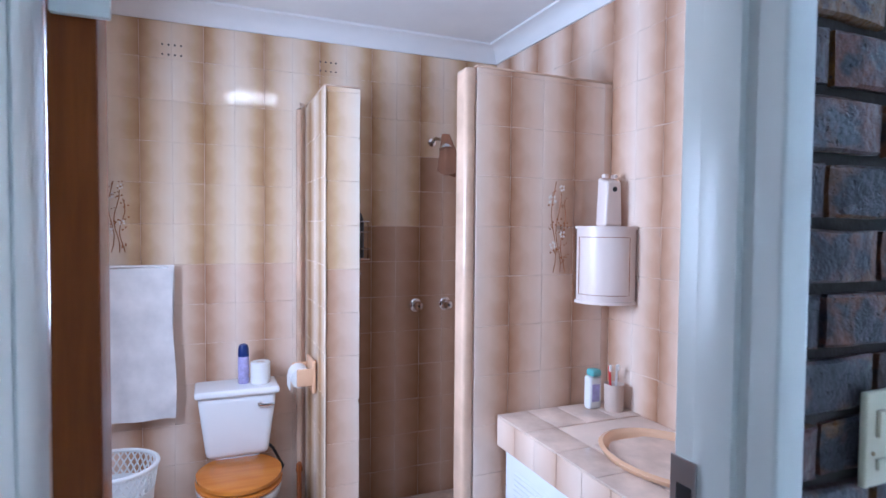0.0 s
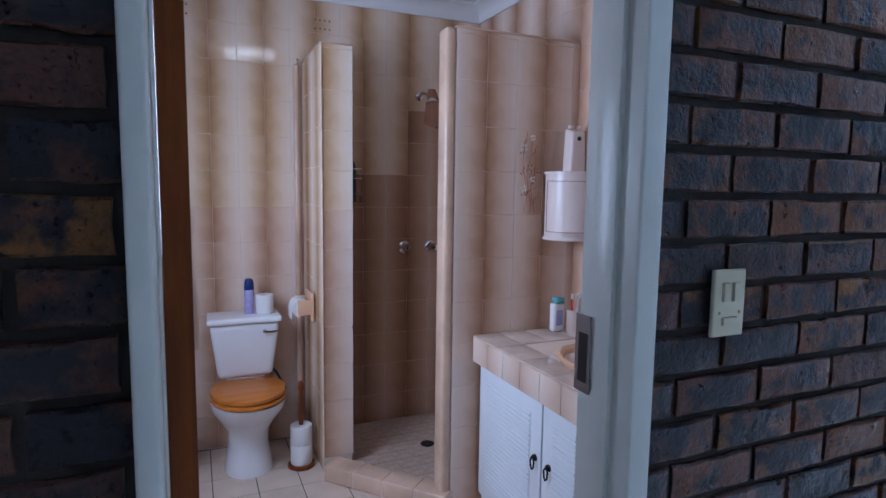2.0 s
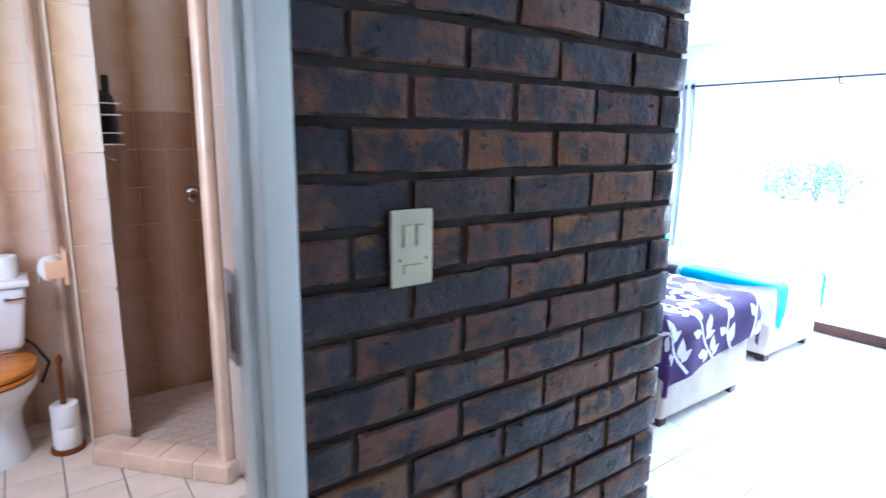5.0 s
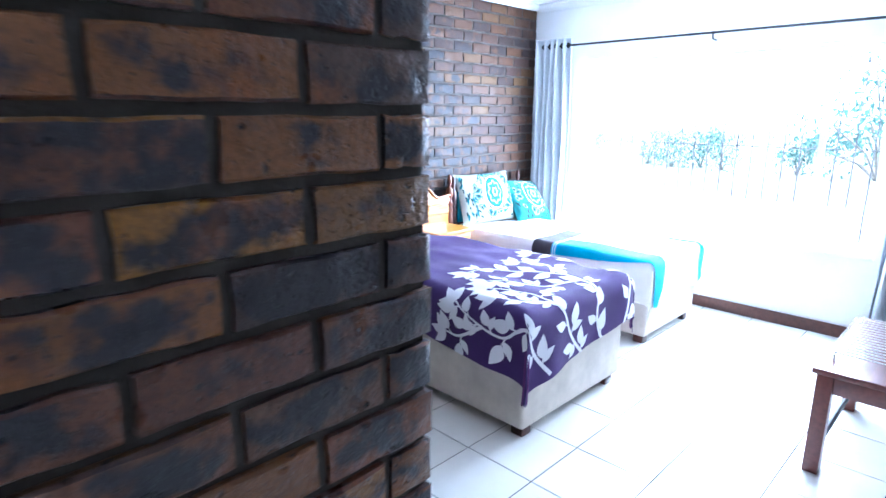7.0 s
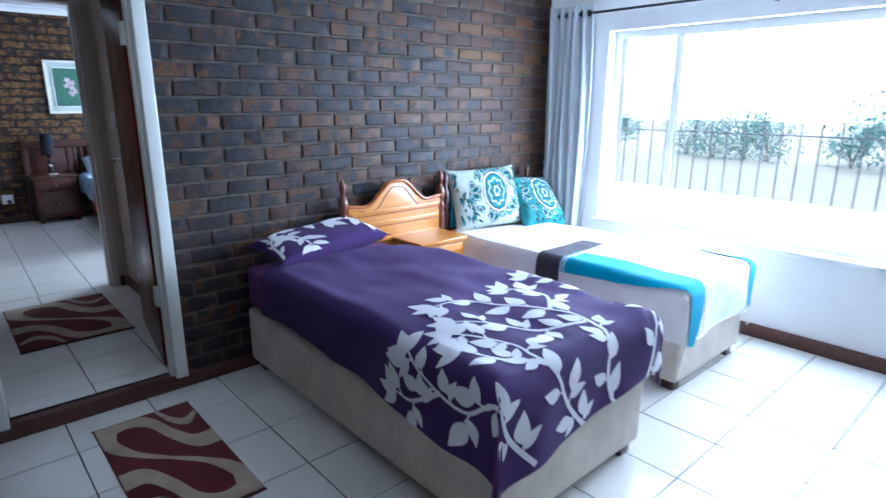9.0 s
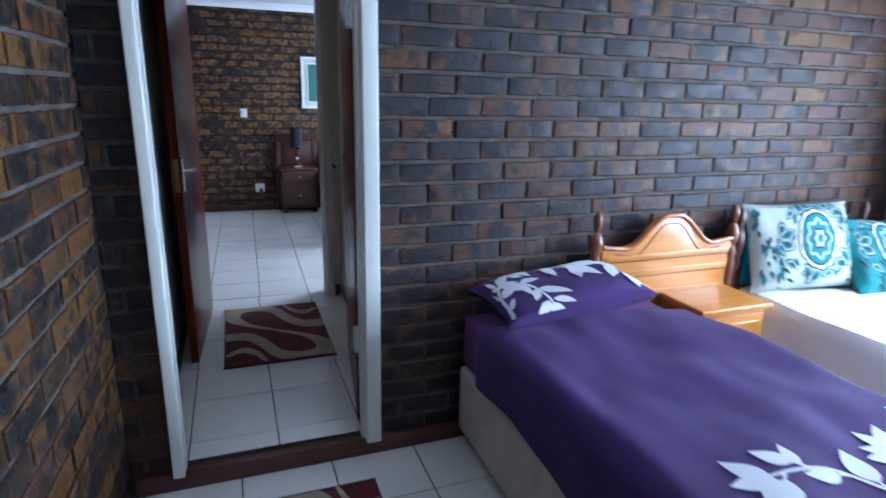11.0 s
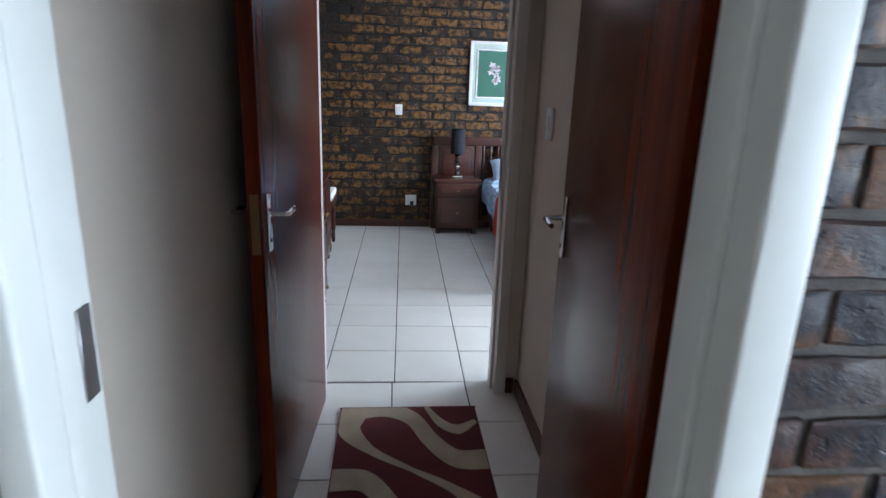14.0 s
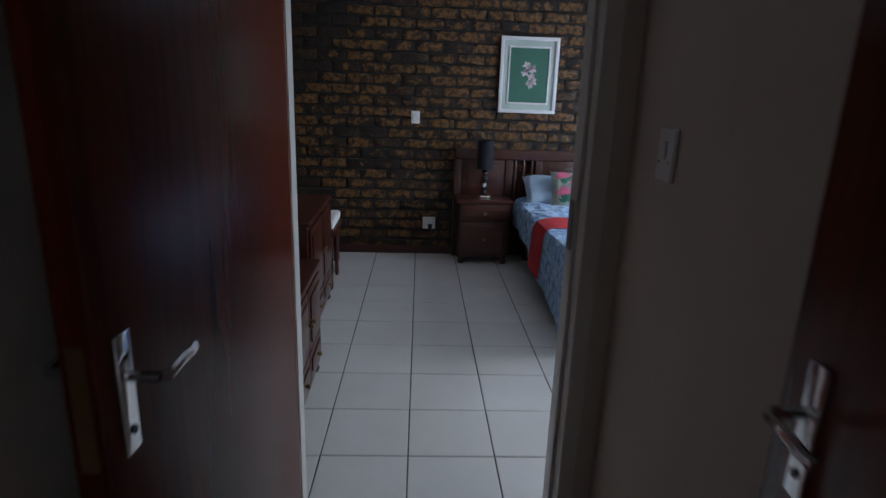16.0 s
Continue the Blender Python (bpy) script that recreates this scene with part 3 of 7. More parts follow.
hall_leaf = door_leaf("door_2", "glossy mahogany door standing open against the passage wall", (2.500, 3.243, HALL_FLOOR), 82.5, 0.79, 1.98, M["door_wood"])
lever_handle(hall_leaf, pose(0.722, 0.0245, 1.018, 0, 0, 180), 1)
lever_handle(hall_leaf, pose(0.722, -0.0245, 1.018), -1)

far_frame = door_frame("door_frame_3", 1.780, 2.66, 4.905, 5.065, 0, 2.0, 0, M["cream_paint"], "cream steel door frame of the far bedroom", 0.05)
part("strike_plate", rbox(2.5925, 2.596, 4.965, 4.995, 0.94, 1.08, 0.001, 1), M["dull_steel"], far_frame, "steel strike plate")
far_leaf = door_leaf("door_3", "glossy mahogany door standing open along the passage wall", (1.832, 4.88, HALL_FLOOR), -93.4, 0.83, 1.98, M["door_wood"])
lever_handle(far_leaf, pose(0.788, 0.0245, 0.99, 0, 0, 180), 1)
lever_handle(far_leaf, pose(0.788, -0.0245, 0.99), -1)
# ---- bathroom: shower walls and kerb ----
shower_right = structure("wall_shower_right", boxes((0.80, BATH_X1 + 0.001, 1.8516, 1.9344, BATH_FLOOR, 2.184)), M["pale_grout"], "striped beige tiled shower wall with a rounded end", "wall")
part("end_trim", bevel(boxes((0.752, 0.7995, 1.848, 1.938, BATH_FLOOR, 2.19)), 0.02, 4), M["counter_tile"], shower_right, "pale rounded tile end")
part("cap", rbox(0.80, BATH_X1 - 0.002, 1.847, 1.939, 2.1905, 2.198, 0.003), M["counter_tile"], shower_right)
shower_left = structure("wall_shower_left", boxes((0.3366, 0.4884, 2.3676, BATH_Y1 - 0.001, BATH_FLOOR, 2.184)), M["pale_grout"], "striped beige tiled shower stub wall", "wall")
part("cap", rbox(0.334, 0.491, 2.364, BATH_Y1 - 0.009, 2.1905, 2.198, 0.003), M["counter_tile"], shower_left)


def kerb():
    root = tagged(new("shower_kerb"), "low beige tiled kerb across the shower entrance", "kerb", "", "structure")
    a, b = Vector((0.322, 2.292)), Vector((0.757, 1.80))
    d = (b - a)
    ln = d.length
    ang = math.degrees(math.atan2(d.y, d.x))
    k = 4
    for i in range(k):
        part("kerb_tile", rbox(ln * i / k + 0.002, ln * (i + 1) / k - 0.002, 0.0, 0.12, 0, 0.08, 0.008, 3), M["counter_tile"], root, "", pose(a.x, a.y, BATH_FLOOR, 0, 0, ang))
    part("bed", rbox(0.0, ln, 0.004, 0.116, 0.0, 0.074, 0.003, 1), M["pale_grout"], root, "", pose(a.x, a.y, BATH_FLOOR, 0, 0, ang))


kerb()


def shower_tray():
    pts = [(0.495, 2.36), (0.83, 1.945), (BATH_X1 - 0.004, 1.945), (BATH_X1 - 0.004, BATH_Y1 - 0.012), (0.495, BATH_Y1 - 0.012)]
    bm = bmesh.new()
    a = [bm.verts.new((x, y, BATH_FLOOR - 0.002)) for x, y in pts]
    c = [bm.verts.new((x, y, BATH_FLOOR + 0.02)) for x, y in pts]
    bm.faces.new(a[::-1])
    bm.faces.new(c)
    for i in range(5):
        bm.faces.new((a[i], a[(i + 1) % 5], c[(i + 1) % 5], c[i]))
    tray = structure("floor_shower", bm, M["shower_floor"], "tan mosaic shower floor", "floor")
    part("drain", lathe([(0.038, 0), (0.038, 0.004), (0.030, 0.005), (0.012, 0.003)], 18), M["black_iron"], tray, "dark round drain", pose(0.93, 2.45, BATH_FLOOR + 0.0205))
    rng = random.Random(4)
    me = mesh_of("mosaic_tile", bevel(box(bmesh.new(), -0.046, 0.046, -0.046, 0.046, 0, 0.003), 0.001, 1), M["shower_floor"])
    for i in range(9):
        for j in range(9):
            x, y = 0.56 + i * 0.096, 1.99 + j * 0.096
            if in_tray(x, y) and math.hypot(x - 0.93, y - 2.45) > 0.1:
                ob = new("mosaic_tile", me)
                ob.parent = tray
                ob.matrix_basis = pose(x, y, BATH_FLOOR + 0.0203, 0, 0, rng.uniform(-0.5, 0.5))


def in_tray(x, y):
    return x < BATH_X1 - 0.06 and y < BATH_Y1 - 0.07 and (x - 0.50) * 0.50 + (y - 2.36) * 0.44 > 0.03 and y > 1.99


shower_tray()


def toilet():
    """Close-coupled toilet; origin on the floor below the cistern's middle, front towards -y."""
    root = thing("toilet", "white porcelain toilet with a closed honey wood seat", "toilet", (0.0, 2.845, BATH_FLOOR))
    prof = [(0.0, 0.118, -0.10, -0.395), (0.05, 0.112, -0.10, -0.39), (0.13, 0.098, -0.09, -0.36), (0.21, 0.105, -0.08, -0.37), (0.28, 0.145, -0.06, -0.43), (0.34, 0.175, -0.05, -0.50), (0.385, 0.182, -0.045, -0.52)]
    bm = bmesh.new()
    rings = []
    for z, w, yb, yf in prof:
        ring = []
        for k in range(28):
            t = 2 * math.pi * k / 28
            yc, ry = (yb + yf) / 2, (yb - yf) / 2
            s = math.sin(t)
            ring.append(bm.verts.new((w * math.copysign(abs(math.cos(t)) ** 0.85, math.cos(t)), yc + ry * s, z)))
        rings.append(ring)
    for a, b in zip(rings, rings[1:]):
        for k in range(28):
            bm.faces.new((a[k], a[(k + 1) % 28], b[(k + 1) % 28], b[k]))
    bm.faces.new(rings[0][::-1])
    bm.faces.new(rings[-1])
    part("pan", bm, M["porcelain"], root)

    def oval(z0, z1, grow):
        bm = bmesh.new()
        rr = []
        for z, g in ((z0, grow - 0.008), (z0 + 0.006, grow), (z1 - 0.006, grow), (z1, grow - 0.010)):
            rr.append([bm.verts.new(((0.178 + g) * math.cos(2 * math.pi * k / 32), -0.30 + (0.225 + g) * (math.sin(2 * math.pi * k / 32) if math.sin(2 * math.pi * k / 32) < 0 else 0.80 * math.sin(2 * math.pi * k / 32)), z)) for k in range(32)])
        for a, b in zip(rr, rr[1:]):
            for k in range(32):
                bm.faces.new((a[k], a[(k + 1) % 32], b[(k + 1) % 32], b[k]))
        bm.faces.new(rr[0][::-1])
        bm.faces.new(rr[-1])
        return bm
    part("seat_ring", oval(0.388, 0.410, 0.004), M["seat_wood"], root, "honey wood seat")
    part("seat_lid", oval(0.413, 0.440, 0.0), M["seat_wood"], root, "honey wood seat lid")
    bm = box(bmesh.new(), -0.135, 0.135, -0.185, -0.005, 0.445, 0.735)
    for v in bm.verts:
        if v.co.z > 0.6:
            v.co.x *= 1.27
            if v.co.y < -0.1:
                v.co.y -= 0.02
    part("cistern", bevel(bm, 0.034, 5), M["porcelain"], root)
    part("neck", rbox(-0.10, 0.10, -0.17, -0.03, 0.380, 0.452, 0.02, 3), M["porcelain"], root)
    part("cistern_lid", rbox(-0.183, 0.183, -0.218, 0.0, 0.733, 0.765, 0.0155, 5), M["porcelain"], root)
    lever = part("flush_lever", lathe([(0.011, 0), (0.011, 0.012), (0.006, 0.018)], 14), M["chrome"], root, "chrome flush lever", pose(0.095, -0.203, 0.688, 90, 0, 0))
    part("arm", tube([(0.0, 0.0, 0.014), (0.03, -0.002, 0.018), (0.065, 0.0, 0.018)], 0.006), M["chrome"], lever)


toilet()


def tissue_roll(at, label, r=0.052, h=0.10, turn=(0, 0, 0)):
    root = thing("toilet_roll", label, "toilet paper", at)
    root.matrix_basis = pose(*at, *turn)
    bm = bmesh.new()
    s = 24
    rings = [[bm.verts.new((rr * math.cos(2 * math.pi * k / s), rr * math.sin(2 * math.pi * k / s), z)) for k in range(s)] for rr, z in ((0.02, 0), (r - 0.003, 0), (r, 0.003), (r, h - 0.003), (r - 0.003, h), (0.02, h))]
    for a, b in zip(rings, rings[1:] + rings[:1]):
        for k in range(s):
            bm.faces.new((a[k], a[(k + 1) % s], b[(k + 1) % s], b[k]))
    part("paper", bm, M["paper"], root)
    part("core", lathe([(0.0195, 0.001), (0.0195, h - 0.001)], 16), M["stoneware"], root, "cardboard core")
    return root


LID_Z = BATH_FLOOR + 0.765
tissue_roll((0.105, 2.73, LID_Z), "white toilet roll standing on the cistern lid", 0.045, 0.10)
spray = thing("aerosol_can", "lilac aerosol can with a navy cap on the cistern", "spray can", (0.03, 2.745, LID_Z))
part("can", lathe([(0.022, 0), (0.025, 0.004), (0.025, 0.125), (0.021, 0.133)], 18), M["lilac_can"], spray)
part("cap", lathe([(0.0245, 0.127), (0.025, 0.135), (0.024, 0.165), (0.018, 0.182), (0.006, 0.187)], 18), M["blue_can"], spray, "navy cap")


def roll_holder():
    root = thing("toilet_roll_holder", "peach ceramic holder with a white toilet roll on the tiled wall", "roll holder", (0.328, 2.60, 0.905))
    bm = rbox(-0.018, 0.0, -0.085, 0.085, -0.07, 0.08, 0.012, 3)
    part("back_plate", bm, M["peach_basin"], root)
    for y in (-0.075, 0.075):
        part("arm", rbox(-0.085, -0.010, y - 0.009, y + 0.009, -0.035, 0.045, 0.008, 3), M["peach_basin"], root)
    part("roll", tube([(-0.062, -0.055, 0.0), (-0.062, 0.055, 0.0)], 0.046, 24), M["paper"], root, "white paper roll")
    part("loose_sheet", rbox(-0.1115, -0.1085, -0.05, 0.05, -0.055, 0.0, 0.001, 1), M["paper"], root)


roll_holder()


def roll_stand():
    root = thing("toilet_roll_stand", "wooden stand with stacked white toilet rolls on the floor", "roll stand", (0.25, 2.50, BATH_FLOOR))
    part("base", lathe([(0.068, 0), (0.07, 0.006), (0.066, 0.018)], 24), M["door_edge"], root)
    part("pole", lathe([(0.011, 0.018), (0.011, 0.40), (0.016, 0.41), (0.013, 0.44), (0.004, 0.45)], 14), M["door_edge"], root)
    for z in (0.0185, 0.1195):
        part("roll", lathe([(0.053, z), (0.055, z + 0.004), (0.055, z + 0.096), (0.052, z + 0.1)], 24), M["paper"], root, "white paper roll")


roll_stand()


def towel_rail():
    rail = thing("towel_rail", "chrome towel rail fixed to the tiled wall", "towel rail", (-0.58, BATH_Y1 - 0.012, 1.40))
    part("bar", tube([(-0.28, -0.055, 0), (0.29, -0.055, 0)], 0.008), M["chrome"], rail)
    for x in (-0.27, 0.27):
        part("bracket", tube([(x, 0.003, 0), (x, -0.02, 0.004), (x, -0.055, 0)], 0.011), M["chrome"], rail)

    def fold(u, v):
        x = -0.81 + u * 0.535
        s = v * 1.42
        ripple = 0.010 * math.sin(u * 19 + 1.5 * math.sin(v * 5)) * min(1, abs(s - 0.70) * 2.5)
        if s < 0.70:
            z, y = 1.412 - 0.70 + s, BATH_Y1 - 0.085 - ripple
        elif s < 0.72:
            z, y = 1.415, BATH_Y1 - 0.067
        else:
            z, y = 1.412 - (s - 0.72), BATH_Y1 - 0.045 - ripple * 0.4
        return (x + 0.006 * math.sin(v * 14) + (0.012 * (1 - v) if u > 0.9 else 0), y, z)
    solid("towel", sheet(fold, 26, 34, 0.006), M["towel"], "white terry towel hanging over the chrome rail", "towel")


towel_rail()


def laundry_basket():
    root = thing("laundry_basket", "open white plastic laundry basket with a woven lattice rim", "basket", (-0.49, 2.52, BATH_FLOOR))
    part("tub", lathe([(0.125, 0), (0.13, 0.01), (0.158, 0.44), (0.153, 0.44), (0.12, 0.02)], 32), M["white_plastic"], root)
    bm = bmesh.new()
    for k in range(36):
        for sign in (-1, 1):
            pts = []
            for q in range(5):
                a = 2 * math.pi * (k + sign * q * 0.5) / 36
                r = 0.1555 + 0.0035 * q + sign * 0.0015
                pts.append((r * math.cos(a), r * math.sin(a), 0.438 + 0.0235 * q))
            tube(pts, 0.0034, 5, bm)
    part("lattice_band", bm, M["white_plastic"], root, "woven lattice band")
    part("rim", tube([(0.171 * math.cos(2 * math.pi * k / 36), 0.171 * math.sin(2 * math.pi * k / 36), 0.535) for k in range(37)], 0.009, 8), M["white_plastic"], root)
    part("foot_ring", tube([(0.131 * math.cos(2 * math.pi * k / 36), 0.131 * math.sin(2 * math.pi * k / 36), 0.012) for k in range(37)], 0.007, 8), M["white_plastic"], root)


laundry_basket()


def shower_fittings():
    for x in (0.93, 1.105):
        tap = thing("shower_tap", "round chrome shower tap on the tiled wall", "tap", (x, BATH_Y1 - 0.009, 1.17), 0, "shower taps")
        part("flange", lathe([(0.036, 0), (0.036, 0.004), (0.022, 0.014)], 22), M["chrome"], tap, "", pose(0, 0, 0, 90, 0, 0))
        knob = part("knob", lathe([(0.012, 0.012), (0.012, 0.03), (0.026, 0.034), (0.028, 0.05), (0.022, 0.06), (0.004, 0.062)], 10), M["chrome"], tap, "", pose(0, 0, 0, 90, 0, 0))
        part("button", lathe([(0.007, 0.0625), (0.006, 0.065)], 10), M["black_plastic"], knob)
    head = thing("shower_fitting", "chrome shower arm with a brown cloth hung over it", "shower head", (1.02, BATH_Y1 - 0.009, 2.06))
    part("arm", tube([(0, 0.002, 0), (0, -0.06, 0.015), (0.01, -0.12, 0.0), (0.015, -0.15, -0.03)], 0.010), M["chrome"], head)
    part("rose", lathe([(0.012, 0), (0.035, -0.03), (0.036, -0.038), (0.01, -0.040)], 18), M["chrome"], head, "", pose(0.015, -0.15, -0.02, -20, 0, 0))
    part("wall_flange", lathe([(0.024, 0), (0.022, 0.006), (0.012, 0.01)], 16), M["chrome"], head, "", pose(0, 0.001, 0, 90, 0, 0))

    def hood(u, v):
        a = 2 * math.pi * u
        r = 0.022 + 0.050 * v + 0.007 * math.sin(5 * a) * v
        return (1.04 + r * math.cos(a) + 0.035 * v, BATH_Y1 - 0.155 + 0.8 * r * math.sin(a), 2.085 - 0.20 * v - 0.018 * math.sin(2 * a) * v)
    solid("cloth_cap", sheet(hood, 24, 8, 0.004), M["tan_cloth"], "brown cloth shower cap hanging from the shower arm", "cloth")


shower_fittings()


def shower_caddy():
    root = thing("shower_caddy", "chrome wire caddy with black bottles on the shower wall", "shower rack", (0.495, 2.72, 1.44))
    x0 = 0.004
    for z in (0.0, 0.05, 0.13, 0.18):
        part("wire", tube([(x0, -0.13, z), (0.10, -0.13, z), (0.10, 0.13, z), (x0, 0.13, z)], 0.0028, 6), M["chrome"], root)
    for y in (-0.10, 0.0, 0.10):
        part("wire", tube([(0.10, y, 0.18), (0.10, y, 0.0), (x0, y, 0.0), (x0, y, 0.36)], 0.0022, 6), M["chrome"], root)
    part("hook", tube([(x0, -0.13, 0.0), (0.03, -0.13, -0.06), (0.06, -0.13, -0.07)], 0.003, 6), M["chrome"], root)
    for y, h in ((-0.06, 0.30), (0.05, 0.24)):
        b = thing("bottle", "black plastic shower bottle standing in the caddy", "bottle", (0.55, 2.72 + y, 1.4435), 0, "bottles in the caddy")
        part("body", lathe([(0.032, 0), (0.035, 0.006), (0.035, h * 0.6), (0.022, h * 0.72), (0.014, h * 0.75)], 16), M["black_plastic"], b)
        part("cap", lathe([(0.016, h * 0.75), (0.016, h), (0.010, h * 1.01)], 14), M["black_plastic"], b)


shower_caddy()


def vanity():
    """Tiled counter along the right wall, its cupboard below, the basin let in."""
    zt, x0 = 0.88, 0.895
    root = thing("vanity_counter", "beige glazed tiled vanity counter with a rounded edge", "counter", (x0, 1.84, 0))
    w, d = BATH_X1 - 0.004 - x0, 1.20
    part("slab", rbox(0.008, w, -d + 0.006, 0.0, zt - 0.118, zt - 0.006, 0.004), M["pale_grout"], root)
    k = 6
    for i in range(k):
        for j, (a, b) in enumerate(((0.0, 0.135), (0.136, 0.27), (0.271, 0.405), (0.406, w - 0.002))):
            ya, yb = -d * i / k - 0.001, -d * (i + 1) / k + 0.001
            if not (b > 0.16 and ya > -0.80 and yb < -0.36 + 0.02):
                part("top_tile", rbox(a, b - 0.002, yb, ya, zt - 0.008, zt, 0.003, 2), M["tile_top"], root)
    for i in range(9):
        ya, yb = -d * i / 9 - 0.001, -d * (i + 1) / 9 + 0.001
        part("front_tile", rbox(0.0, 0.0078, yb, ya, zt - 0.118, zt - 0.009, 0.003, 2), M["front_a" if i % 2 else "front_b"], root)
    part("surround", rbox(0.15, w - 0.03, -0.78, -0.385, zt - 0.010, zt - 0.0005, 0.002, 1), M["tile_top"], root)

    def bowl(u, v):
        a = 2 * math.pi * u
        prof = ((1.0, 0.002), (1.04, 0.016), (0.97, 0.022), (0.90, 0.010), (0.80, -0.05), (0.55, -0.10), (0.10, -0.115))
        f = v * 6
        i = min(5, int(f))
        t = f - i
        r = prof[i][0] * (1 - t) + prof[i + 1][0] * t
        z = prof[i][1] * (1 - t) + prof[i + 1][1] * t
        return (0.295 + 0.185 * r * math.cos(a), -0.585 + 0.245 * r * math.sin(a), zt + z)
    basin = thing("basin", "peach ceramic basin let into the tiled counter", "basin", (x0, 1.84, 0))
    part("bowl", sheet(bowl, 40, 18), M["peach_basin"], basin)
    part("waste", lathe([(0.02, zt - 0.1145), (0.02, zt - 0.112)], 14), M["chrome"], basin, "chrome waste", pose(0.295, -0.585, 0))
    part("tap", tube([(0.48, -0.585, zt + 0.002), (0.48, -0.585, zt + 0.09), (0.45, -0.585, zt + 0.11), (0.38, -0.585, zt + 0.09)], 0.011), M["chrome"], basin, "chrome basin tap")
    cup = thing("vanity_cupboard", "white painted louvred vanity cupboard with black drop handles", "cupboard", (x0 + 0.035, 1.84, 0))
    part("carcass", rbox(0.02, w - 0.04, -d + 0.02, -0.004, BATH_FLOOR + 0.001, zt - 0.119, 0.003, 1), M["cupboard_white"], cup)
    y = -0.006
    for wd in (0.50, 0.60):
        door = part("door", rbox(0.0, 0.0195, y - wd, y - 0.004, BATH_FLOOR + 0.06, zt - 0.135, 0.004), M["cupboard_white"], cup)
        part("recess", rbox(-0.002, -0.0002, y - wd + 0.07, y - 0.07, BATH_FLOOR + 0.11, zt - 0.19, 0.0005, 1), M["cupboard_white"], door)
        zz = BATH_FLOOR + 0.125
        while zz < zt - 0.20:
            part("slat", rbox(-0.007, -0.0022, y - wd + 0.074, y - 0.074, zz, zz + 0.014, 0.002, 1), M["cupboard_white"], door)
            zz += 0.0195
        yh = y - wd + 0.035 if wd < 0.55 else y - 0.05
        hd = part("handle", lathe([(0.014, 0), (0.012, 0.004), (0.006, 0.014)], 12), M["black_iron"], door, "black drop handle", pose(-0.0002, yh, 0.52, 0, -90, 0))
        part("ring", tube([(0.012, 0.0, 0.010), (-0.012, 0.012, 0.014), (-0.035, 0.009, 0.014), (-0.045, 0.0, 0.014), (-0.035, -0.009, 0.014), (-0.012, -0.012, 0.014), (0.012, 0, 0.010)], 0.0035, 6), M["black_iron"], hd, "", pose(0, 0, 0))
        y -= wd + 0.006
    return zt


M["tile_top"] = plain("counter_top_glaze", (0.72, 0.57, 0.47), 0.13, vary=0.28, scale=7)
GLAZE_FRONT = ((0.80, 0.66, 0.56), (0.75, 0.59, 0.48), (0.66, 0.49, 0.38), (0.56, 0.38, 0.27))
M["front_a"] = striped_tile("counter_front_tile", False, 1, True, GLAZE_FRONT)
M["front_b"] = striped_tile("counter_front_tile_mirrored", True, 1, True, GLAZE_FRONT)
COUNTER_Z = vanity()

pump = thing("soap_dispenser", "white and lilac soap dispenser with a teal pump on the counter", "soap dispenser", (1.290, 1.775, COUNTER_Z))
part("body", bevel(boxes((-0.030, 0.030, -0.020, 0.020, 0, 0.13)), 0.012, 3), M["white_plastic"], pump)
part("label_panel", rbox(-0.018, 0.018, -0.0215, -0.0203, 0.03, 0.10, 0.0004, 1), M["lilac_can"], pump, "lilac label with dark bars")
part("nozzle", bevel(boxes((-0.022, 0.022, -0.028, 0.016, 0.131, 0.158)), 0.008, 3), M["teal_plastic"], pump, "teal pump")
cup = thing("toothbrush_cup", "beige stoneware cup holding toothbrushes on the counter", "cup", (1.352, 1.722, COUNTER_Z))
part("cup", lathe([(0.034, 0), (0.037, 0.004), (0.039, 0.105), (0.035, 0.105), (0.033, 0.01)], 22), M["stoneware"], cup)
for dx, mt in ((-0.015, "red_cloth"), (0.012, "white_plastic")):
    brush = part("toothbrush", tube([(dx * 0.4, 0, 0.012), (dx, 0.004, 0.10), (dx * 1.4, 0.006, 0.175)], 0.0045, 6), M[mt], cup)
    part("bristles", rbox(dx * 1.4 - 0.006, dx * 1.4 + 0.006, -0.006, 0.002, 0.155, 0.180, 0.002, 1), M["white_plastic"], brush)


